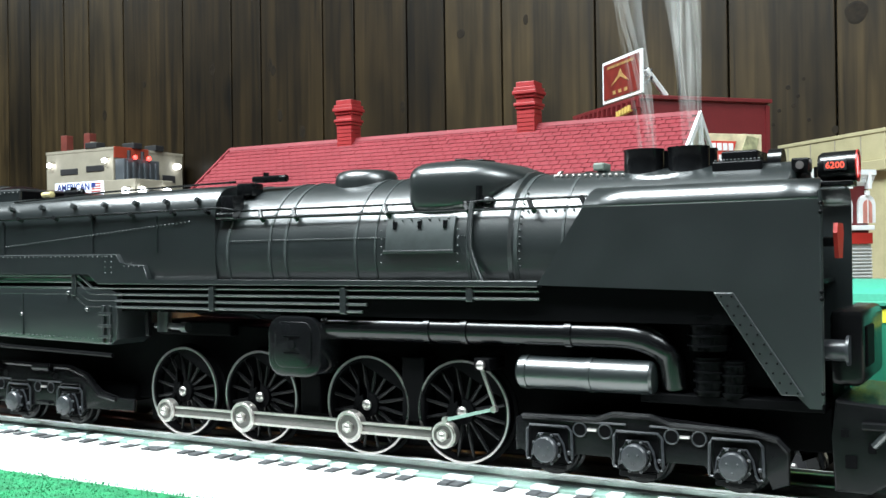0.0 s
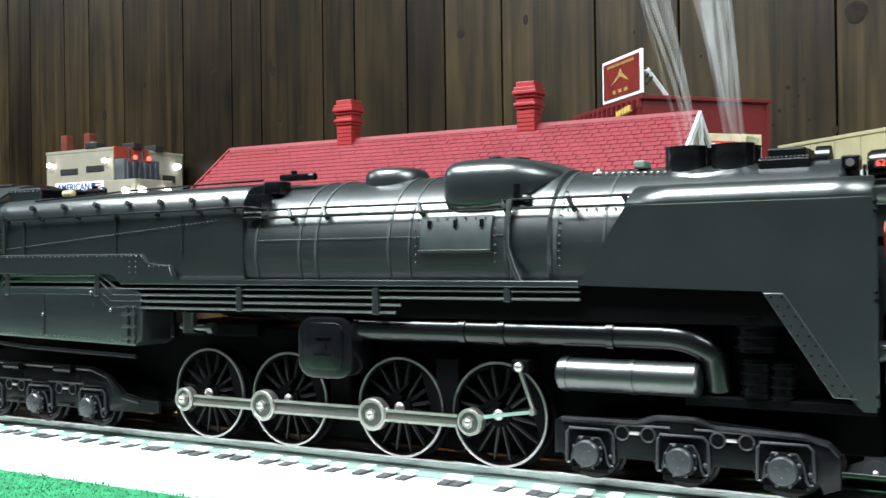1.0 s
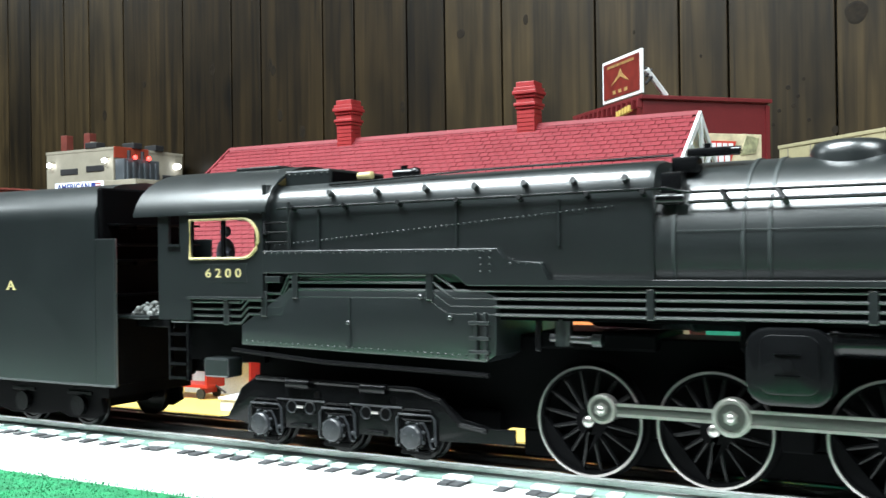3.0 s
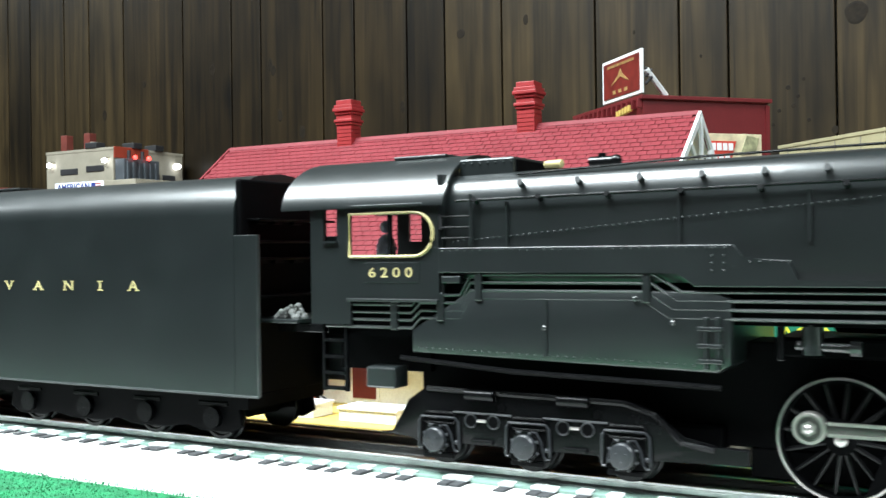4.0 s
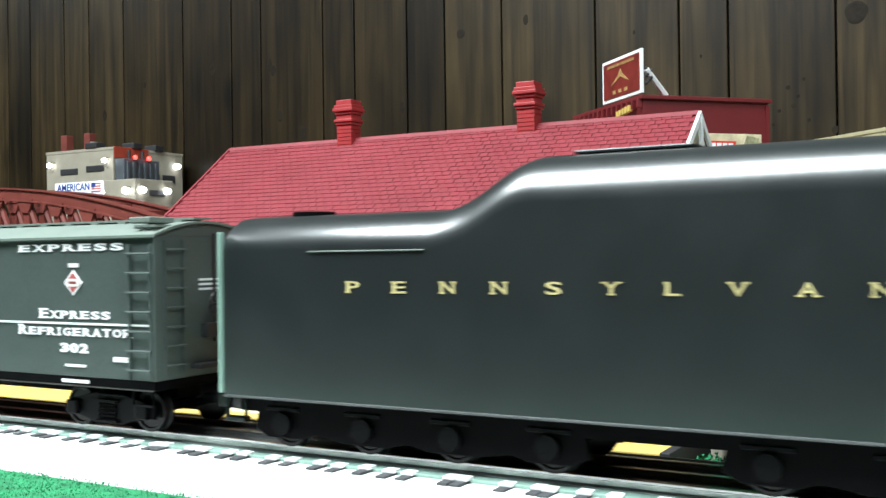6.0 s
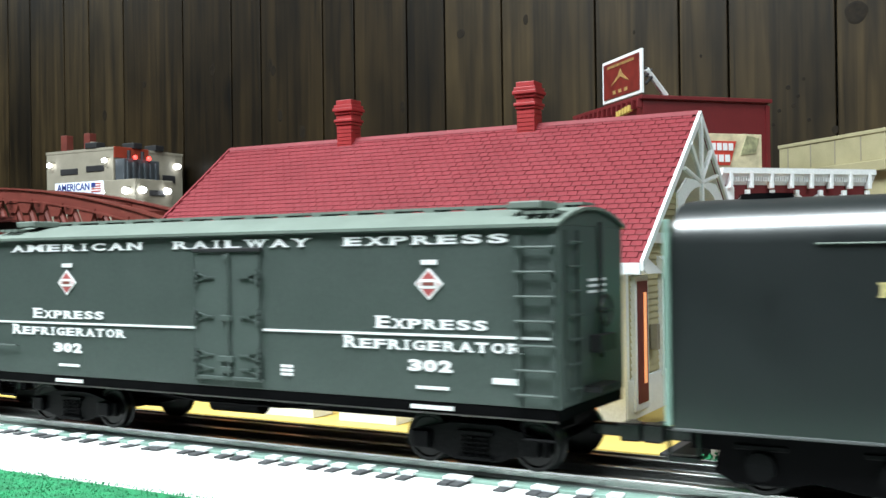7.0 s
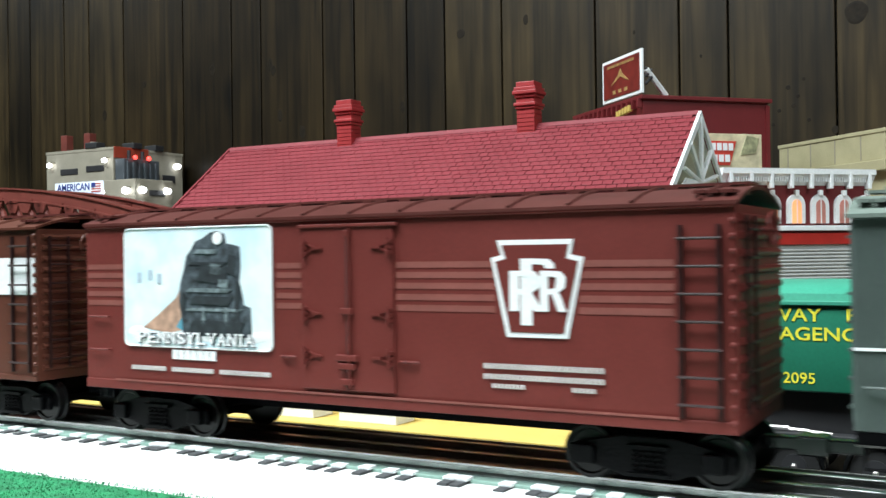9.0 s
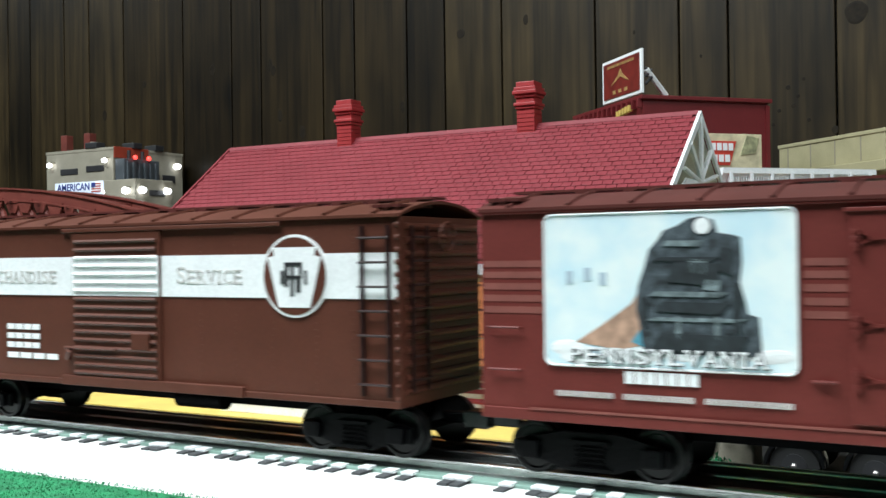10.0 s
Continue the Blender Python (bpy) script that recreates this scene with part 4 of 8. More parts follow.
def freight_truck(parent, cx, half=0.0205, r=0.0086):
    """A two-axle arch truck: side frames with springs and journal boxes, a bolster and two wheelsets."""
    tr = part("truck_bolster", box(B(), cx - 0.006, cx + 0.006, -0.021, 0.021, r - 0.001, r + 0.0075, 0.0005), "deep", parent)
    for s in (-1, 1):
        y0, y1 = s * 0.0212, s * 0.0237
        bm = B()
        pts = [(cx - half - 0.0055, r + 0.0025), (cx - half + 0.002, r + 0.0042), (cx - 0.009, r + 0.0066), (cx + 0.009, r + 0.0066), (cx + half - 0.002, r + 0.0042), (cx + half + 0.0055, r + 0.0025),
               (cx + half + 0.0055, r - 0.003), (cx + half - 0.004, r - 0.003), (cx + 0.008, r - 0.0062), (cx - 0.008, r - 0.0062), (cx - half + 0.004, r - 0.003), (cx - half - 0.0055, r - 0.003)]
        prism(bm, pts, y0, y1, "y", 0.0005)
        part("side_frame", bm, "truck", tr)
        for k in (-1, 1):
            jb = part("journal_box", box(B(), cx + k * half - 0.0032, cx + k * half + 0.0032, min(y1, y1 + s * 0.0022), max(y1, y1 + s * 0.0022), r - 0.003, r + 0.003, 0.0006), "truck", tr)
        for k in (-1.5, -0.5, 0.5, 1.5):
            part("spring", tube(B(), [(cx + k * 0.0026 + 0.0008 * math.cos(q * 1.6), y1 + s * (0.0006 + 0.0008 * math.sin(q * 1.6)), r - 0.0046 + 0.0075 * q / 20) for q in range(21)], 0.0004, 5), "truck", tr)
        part("spring_seat", box(B(), cx - 0.0065, cx + 0.0065, min(y1, y1 + s * 0.0016), max(y1, y1 + s * 0.0016), r - 0.0056, r - 0.0046), "truck", tr)
        part("spring_cap", box(B(), cx - 0.0065, cx + 0.0065, min(y1, y1 + s * 0.0016), max(y1, y1 + s * 0.0016), r + 0.0028, r + 0.0040), "truck", tr)
    for k in (-1, 1):
        wheelset(parent, cx + k * half, r)
    return tr


def coupler(parent, x, s):
    """A knuckle coupler with its shank, pointing along s."""
    bm = B()
    box(bm, x, x + s * 0.012, -0.0022, 0.0022, 0.0105, 0.0145, 0.0005)
    prism(bm, [(x + s * 0.011, -0.005), (x + s * 0.0175, -0.0045), (x + s * 0.0185, 0.0005), (x + s * 0.0145, 0.001), (x + s * 0.0145, 0.0045), (x + s * 0.011, 0.0045)], 0.0095, 0.0155, "z", 0.0005)
    return part("coupler", bm, "black", parent)


def ladder(parent, x0, x1, z0, z1, n, y, material, name="ladder"):
    """Rungs on two stiles standing off a side, facing -y."""
    lad = part(name, box(box(B(), x0, x0 + 0.0011, y, y + 0.0012, z0, z1), x1 - 0.0011, x1, y, y + 0.0012, z0, z1), material, parent)
    for i in range(n):
        z = z0 + (z1 - z0) * (i + 0.5) / n
        part("rung", cyl(B(), (x0 - 0.0004, y - 0.0006, z), (x1 + 0.0004, y - 0.0006, z), 0.00045, 8), material, lad)
    return lad


def end_ladder(parent, x, y0, y1, z0, z1, n, material, s):
    lad = part("end_ladder", box(box(B(), x, x + s * 0.001, y0, y0 + 0.001, z0, z1), x, x + s * 0.001, y1 - 0.001, y1, z0, z1), material, parent)
    for i in range(n):
        z = z0 + (z1 - z0) * (i + 0.5) / n
        part("rung", cyl(B(), (x + s * 0.0016, y0, z), (x + s * 0.0016, y1, z), 0.00045, 8), material, lad)
    return lad


# By default rivets take the paler paint: their highlights are in the colour.
def rivets(parent, pts, r=0.00035, material="band", name="rivet_seam"):
    bm = B()
    for p in pts:
        ball(bm, p, r, 6)
    return part(name, bm, material, parent, smooth=True)


def line(a, b, n):
    a, b = Vector(a), Vector(b)
    return [a.lerp(b, i / (n - 1)) for i in range(n)]


def vehicle(name, x, label, cat_):
    return empty(name, x, CY, RT, label, cat_, group="vehicles of the train")


# ---- locomotive ----
loco = vehicle("steam_locomotive", 0, "dark green model steam turbine locomotive with silver side rods", "locomotive")


def build_boiler():
    prof = [(-0.30, 0.0262), (-0.272, 0.0268), (-0.147, 0.0270), (-0.146, 0.0258), (-0.0605, 0.0257), (-0.0595, 0.0248), (-0.0588, 0.021), (-0.0586, 0.001)]
    b = part("boiler", lathe_x(B(), prof, 0, 0.073, 64), "loco", loco, smooth=True)
    for x, w in ((-0.2665, 0.0016), (-0.246, 0.0014), (-0.2385, 0.0014), (-0.207, 0.0014), (-0.1985, 0.0008), (-0.1615, 0.0016), (-0.1445, 0.0018), (-0.128, 0.0012)):
        w, dr = 0.45 * w, -0.0012 if x > -0.146 else 0.0
        part("boiler_band", lathe_x(B(), [(x - w, 0.0268 + dr), (x - w * 0.8, 0.02725 + dr), (x + w * 0.8, 0.02725 + dr), (x + w, 0.0268 + dr)], 0, 0.073, 64), "band", b, smooth=True)

    def on(x, deg, r=0.0272):
        a, r = radians(deg), r - (0.0012 if x > -0.146 else 0.0)
        return (x, -r * math.sin(a), 0.073 + r * math.cos(a))
    rivets(b, [on(-0.265 + i * 0.0011, 80) for i in range(96)], 0.00030)
    rivets(b, [on(-0.143, 45 + i * 5.2, 0.0274) for i in range(12)], 0.00042)
    rivets(b, [on(-0.141 + i * 0.0032, 62, 0.0274) for i in range(9)], 0.00042)
    rivets(b, [on(-0.137 + i * 0.0022, 22 + 0.4 * i, 0.0275) for i in range(12)], 0.0006, "steel")
    rivets(b, [on(-0.1385 + 0.0003 * i, 2 + i * 2.4, 0.0275) for i in range(9)], 0.0006, "steel")
    part("hatch", box(B(), -0.1245, -0.1205, -0.008, -0.001, 0.0985, 0.1012, 0.0006), "greenroof", b, "pale grey hatch cover")
    # firebox with squared shoulders
    rings = []
    for x, w, top in ((-0.4215, 0.0272, 0.0992), (-0.40, 0.0275, 0.0995), (-0.274, 0.0278, 0.1004), (-0.2725, 0.0272, 0.0998)):
        pts = []
        for k in range(40):
            a = math.tau * k / 40
            c, s = math.cos(a), math.sin(a)
            pts.append((x, w * math.copysign(abs(s) ** (2 / 4.6), s), 0.078 + (top - 0.078) * math.copysign(abs(c) ** (2 / 4.6), c)))
        rings.append(pts)
    f = part("firebox", loft(B(), rings), "loco", loco, smooth=True)
    rivets(f, line((-0.417, -0.0279, 0.0758), (-0.285, -0.0281, 0.0858), 62), 0.00036)
    for x in (-0.397, -0.34, -0.303):
        part("seam", box(B(), x - 0.0005, x + 0.0005, -0.0283, -0.0275, 0.074, 0.0885), "loco", f)
    for i, x in enumerate((-0.392, -0.372, -0.352, -0.333, -0.315, -0.298, -0.281)):
        part("washout_plug", cyl(B(), (x, -0.0262, 0.0938), (x, -0.0284, 0.0945), 0.0011, 10), "loco", f, smooth=True)


def build_boiler_fittings():
    # sand dome: a boxy saddle, blunt behind and drawn out forward, that hangs over the boiler's shoulders
    n, rings = 44, []
    for i in range(29):
        u = -math.cos(math.pi * i / 28)
        if u < 0:
            p = max((1 - abs(u) ** 5.0) ** 0.34, 0.02)
            top, low = 0.0098 * p, 0.0114 * p
        else:
            p = max((1 - u ** 2.4) ** 0.5, 0.02)
            top, low = 0.0098 * max(1 - u ** 2.6, 0.0) ** 0.6, 0.0114 * max(0.0, 1 - (u / 0.75) ** 2) ** 0.5
        x = -0.1735 + (0.0160 if u < 0 else 0.0280) * u
        ring = []
        for k in range(n):
            th = math.tau * k / n
            c, q = math.cos(th), math.sin(th)
            ring.append((x, 0.0264 * p * math.copysign(abs(q) ** 0.55, q), 0.0947 + (top if c > 0 else low + 0.0004) * math.copysign(abs(c) ** 0.55, c)))
        rings.append(ring)
    d = part("sand_dome", loft(B(), rings), "loco", loco, "dark green rounded sand dome", smooth=True)
    bm = B()
    box(bm, -0.182, -0.166, -0.006, 0.0035, 0.1036, 0.1052, 0.0004)
    box(bm, -0.179, -0.175, -0.004, 0.001, 0.1051, 0.1060, 0.0003)
    part("hatch_lid", bm, "black", d)
    prof = [(0.0122, 0.094), (0.0122, 0.0995), (0.0118, 0.1018), (0.0105, 0.1033), (0.0075, 0.1041), (0.0006, 0.1044)]
    bm = loft(B(), [[(-0.2197 + r * math.cos(k * math.tau / 36), r * math.sin(k * math.tau / 36), z) for k in range(36)] for r, z in prof])
    part("steam_dome", bm, "loco", loco, smooth=True)
    # exhaust stacks on an oval base
    base = B()
    loft(base, [[(-0.1005 + a * math.cos(k * math.tau / 40), b * math.sin(k * math.tau / 40), z) for k in range(40)] for a, b, z in ((0.0200, 0.0155, 0.0905), (0.0190, 0.0145, 0.0948), (0.0182, 0.0136, 0.0960), (0.0172, 0.0125, 0.0963))])
    sb = part("stack_base", base, "loco", loco, smooth=True)
    for x in (-0.1080, -0.0932):
        for y in (-0.0048, 0.0048):
            rr = [(0.0070, 0.0958), (0.0065, 0.0968), (0.0065, 0.1040), (0.0067, 0.1043), (0.0067, 0.1048), (0.0056, 0.1048), (0.0054, 0.0985)]
            bm = loft(B(), [[(x + r * math.cos(k * math.tau / 30), y + 0.85 * r * math.sin(k * math.tau / 30), z) for k in range(30)] for r, z in rr], caps=False)
            part("exhaust_pipe", bm, "black", sb, smooth=True)
    hb = part("feedwater_box", box(B(), -0.0842, -0.0690, -0.0115, 0.0115, 0.0950, 0.0992, 0.0007), "black", loco)
    part("lid", box(B(), -0.0815, -0.0705, -0.0105, 0.0105, 0.0992, 0.1022, 0.0006), "black", hb)
    rivets(hb, line((-0.083, -0.0112, 0.0993), (-0.070, -0.0112, 0.0993), 12), 0.0004, "loco")
    part("end_cap", cyl(B(), (-0.0690, 0.0, 0.0985), (-0.0650, 0.0, 0.0985), 0.0045, 20), "black", hb, smooth=True)
    for k in range(7):
        part("bell_bracket", box(B(), -0.0665 + 0.0017 * k, -0.0655 + 0.0017 * k, -0.007 + 0.0012 * k, -0.0055 + 0.0012 * k, 0.0935, 0.0968 + 0.0006 * (k % 3), 0.0002), "black", loco)
    # headlight with its number board
    hl = part("headlight", lathe_x(B(), [(-0.0548, 0.001), (-0.0546, 0.0036), (-0.0535, 0.0044), (-0.0450, 0.0047), (-0.0436, 0.0047), (-0.0436, 0.0040), (-0.0446, 0.0036)], 0, 0.0965, 30), "black", loco, smooth=True)
    part("lens", cyl(B(), (-0.0447, 0, 0.0965), (-0.0442, 0, 0.0965), 0.0037, 24), "lamp_white", hl, "lit clear lens")
    part("lens_ring", lathe_x(B(), [(-0.0438, 0.0041), (-0.0434, 0.0043), (-0.0434, 0.0048), (-0.0438, 0.0048)], 0, 0.0965, 30), "lens_red", hl, "red lens ring")
    part("number_board", box(B(), -0.0524, -0.0462, -0.0053, -0.0035, 0.0951, 0.0981, 0.0002), "dark", hl)
    letters("number", "6200", -0.0493, -0.00535, 0.0966, 0.0019, "numerals", hl, 0.0052, "lit red numerals")
    part("bracket", box(B(), -0.0555, -0.0445, -0.004, 0.004, 0.0905, 0.0921, 0.0003), "black", hl)
    mk = part("marker_lamp", box(B(), -0.0605, -0.0555, -0.012, -0.006, 0.0945, 0.0988, 0.0005), "black", loco)
    part("glass", cyl(B(), (-0.058, -0.0121, 0.0966), (-0.058, -0.0126, 0.0966), 0.0012, 14), "steel", mk)
    # access panel, safety valve and sand pipe on the boiler side
    bm = B()
    loft(bm, [[(x, -0.0282 * math.sin(radians(a)), 0.073 + 0.0282 * math.cos(radians(a))) for x in (-0.1935, -0.1665)] + [(x, -0.0262 * math.sin(radians(a)), 0.073 + 0.0262 * math.cos(radians(a))) for x in (-0.1665, -0.1935)] for a in (66, 72, 78, 84, 90)])
    # Paler than the boiler: the tilted panel's highlight is in its colour.
    p = part("access_panel", bm, "band", loco, "riveted access panel, paler with its highlight in the colour", smooth=True)
    part("lip", box(B(), -0.194, -0.166, -0.0290, -0.0268, 0.0722, 0.0732, 0.0002), "loco", p)
    rivets(p, line((-0.1945, -0.0265, 0.0838), (-0.1655, -0.0265, 0.0838), 9) + line((-0.1955, -0.0274, 0.08), (-0.1955, -0.0277, 0.069), 5) + line((-0.165, -0.0274, 0.08), (-0.165, -0.0277, 0.069), 5), 0.00038)
    for x in (-0.190, -0.180, -0.170):
        part("hinge", box(B(), x - 0.0006, x + 0.0006, -0.0277, -0.0255, 0.0805, 0.0832, 0.0002), "black", p)
    v = part("safety_valve", cyl(B(), (-0.1592, -0.0225, 0.0875), (-0.1592, -0.0225, 0.0945), 0.0014, 14), "black", loco, smooth=True)
    part("valve_body", ball(B(), (-0.1560, -0.0225, 0.0895), 0.0016, 12, 1.5, 1, 1), "black", v, smooth=True)
    part("sand_pipe", tube(B(), [(-0.1605, -0.0252, 0.089), (-0.1605, -0.0272, 0.082), (-0.1600, -0.0287, 0.074), (-0.1580, -0.0287, 0.068), (-0.1555, -0.0285, 0.0622)], 0.0010, 10), "loco", loco, smooth=True)
    # handrails
    for z0, y0, xa, xb in ((0.0893, -0.0240, -0.262, -0.1165), (0.0862, -0.0262, -0.262, -0.116)):
        part("handrail", tube(B(), [(xa, y0, z0), (xb, y0, z0)], 0.00045, 8), "black", loco, smooth=True)
    for x in (-0.2525, -0.2365, -0.196, -0.164, -0.1404, -0.122):
        part("stanchion", tube(B(), [(x, -0.0240, 0.0893), (x + 0.0022, -0.0262, 0.0862), (x + 0.0026, -0.0250, 0.0850)], 0.0009, 8), "black", loco, smooth=True)
    part("handrail", tube(B(), [(-0.415, -0.0290, 0.0893), (-0.2685, -0.0290, 0.0905), (-0.262, -0.0250, 0.0893)], 0.00045, 8), "black", loco, smooth=True)
    part("handrail", tube(B(), [(-0.395, -0.0235, 0.0975), (-0.335, -0.0232, 0.0998), (-0.268, -0.0200, 0.1010)], 0.0004, 8), "black", loco, smooth=True)
    for x in (-0.408, -0.385, -0.362, -0.339, -0.316, -0.293, -0.275):
        part("stanchion", cyl(B(), (x, -0.0270, 0.0888), (x, -0.0298, 0.0898), 0.0009, 8), "black", loco)
    # turret cluster at the step between firebox and boiler
    bm = B()
    box(bm, -0.2695, -0.2615, -0.018, -0.011, 0.0955, 0.1005, 0.0006)
    box(bm, -0.2665, -0.2525, -0.0125, -0.0095, 0.1010, 0.1035, 0.0006)
    cyl(bm, (-0.2655, -0.011, 0.1022), (-0.2500, -0.011, 0.1022), 0.0014, 12)
    cyl(bm, (-0.2602, -0.011, 0.101), (-0.2602, -0.011, 0.1048), 0.0012, 12)
    part("turret_valve", bm, "black", loco, smooth=True)
    bm = B()
    box(bm, -0.2705, -0.2640, -0.0262, -0.0195, 0.0855, 0.0955, 0.0007)
    cyl(bm, (-0.2715, -0.0262, 0.0875), (-0.2630, -0.0262, 0.0875), 0.0016, 12)
    part("check_valve", bm, "black", loco, smooth=True)
    bm = B()
    cyl(bm, (-0.374, -0.012, 0.1010), (-0.366, -0.012, 0.1010), 0.0019, 14)
    cyl(bm, (-0.370, -0.012, 0.0990), (-0.370, -0.012, 0.1038), 0.0013, 12)
    ball(bm, (-0.3652, -0.012, 0.1012), 0.0021, 12)
    part("whistle_valve", bm, "black", loco, smooth=True)
    part("whistle", lathe_x(B(), [(-0.3905, 0.0005), (-0.390, 0.0013), (-0.384, 0.0015), (-0.3835, 0.0006)], -0.012, 0.1012, 14), "gold", loco, "brass whistle", smooth=True)


def build_deck():
    pts = [(-0.1350, 0.0608), (-0.1350, 0.0629), (-0.3062, 0.0629), (-0.3085, 0.0688), (-0.3168, 0.0692), (-0.3215, 0.0698), (-0.3240, 0.0735), (-0.4215, 0.0739), (-0.4215, 0.0655), (-0.3400, 0.0655), (-0.3350, 0.0612)]
    d = part("running_board", prism(B(), pts, -0.0300, -0.0262, "y", 0.0003), "loco", loco)
    part("walkway", box(B(), -0.3080, -0.0550, -0.0296, 0.0296, 0.0612, 0.0624), "black", d)
    rivets(d, line((-0.420, -0.0301, 0.0728), (-0.326, -0.0301, 0.0726), 34) + line((-0.330, -0.0301, 0.0726), (-0.330, -0.0301, 0.066), 4) + line((-0.3265, -0.0301, 0.0726), (-0.3265, -0.0301, 0.066), 4) + line((-0.319, -0.0301, 0.0685), (-0.308, -0.0301, 0.0685), 5), 0.00034)
    for i in range(4):
        dz = -0.0026 * i
        xe = (-0.1350, -0.1350, -0.2010, -0.2030)[i]
        path = [(-0.472 + 0.001 * i, -0.0285, 0.0545 + dz), (-0.4330, -0.0285, 0.0545 + dz), (-0.4295, -0.0285, 0.0580 + dz), (-0.4140, -0.0285, 0.0580 + dz), (-0.4100, -0.0285, 0.0648 + dz), (-0.3475 - 0.0012 * i, -0.0285, 0.0648 + dz), (-0.3395 - 0.0012 * i, -0.0285, 0.0596 + dz), (xe, -0.0285, 0.0596 + dz)]
        part("air_pipe", tube(B(), path, 0.00055, 8), "loco", loco, smooth=True)
    for x, z, h in ((-0.273, 0.0557, 0.0048), (-0.2110, 0.0557, 0.0048), (-0.1600, 0.0583, 0.0024), (-0.3500, 0.0610, 0.0048), (-0.4070, 0.0610, 0.0048), (-0.4215, 0.0541, 0.0048), (-0.4400, 0.0506, 0.0048)):
        part("pipe_clamp", box(B(), x - 0.0013, x + 0.0013, -0.0296, -0.0275, z - h, z + h, 0.0004), "loco", loco)
    # ash pan
    a = part("ash_pan", prism(B(), [(-0.4330, 0.0385), (-0.3290, 0.0360), (-0.3250, 0.0385), (-0.3245, 0.0575), (-0.33, 0.060), (-0.41, 0.060), (-0.4330, 0.0460)], -0.0290, 0.0290, "y", 0.001), "loco", loco, smooth=True)
    rivets(a, line((-0.430, -0.0292, 0.0402), (-0.336, -0.0292, 0.0382), 36), 0.00036)
    part("seam", box(B(), -0.3835, -0.3825, -0.0294, -0.0288, 0.039, 0.057), "loco", a)
    for x in (-0.3320, -0.3285):
        part("door_bar", box(B(), x - 0.0007, x + 0.0007, -0.0302, -0.0288, 0.0370, 0.0525, 0.0003), "loco", a)
    for z in (0.0395, 0.0440, 0.0490):
        part("latch", box(B(), -0.3345, -0.3270, -0.0304, -0.0290, z - 0.0006, z + 0.0006, 0.0002), "loco", a)
    for p in ((-0.3835, 0.048), (-0.3420, 0.0505), (-0.3535, 0.0575)):
        part("bolt", ball(B(), (p[0], -0.0292, p[1]), 0.0009, 8), "loco", a, smooth=True)
    part("trailing_pipe", tube(B(), [(-0.438, -0.0280, 0.0365), (-0.395, -0.0285, 0.0335), (-0.328, -0.0285, 0.0318)], 0.0009, 8), "truck", loco, smooth=True)


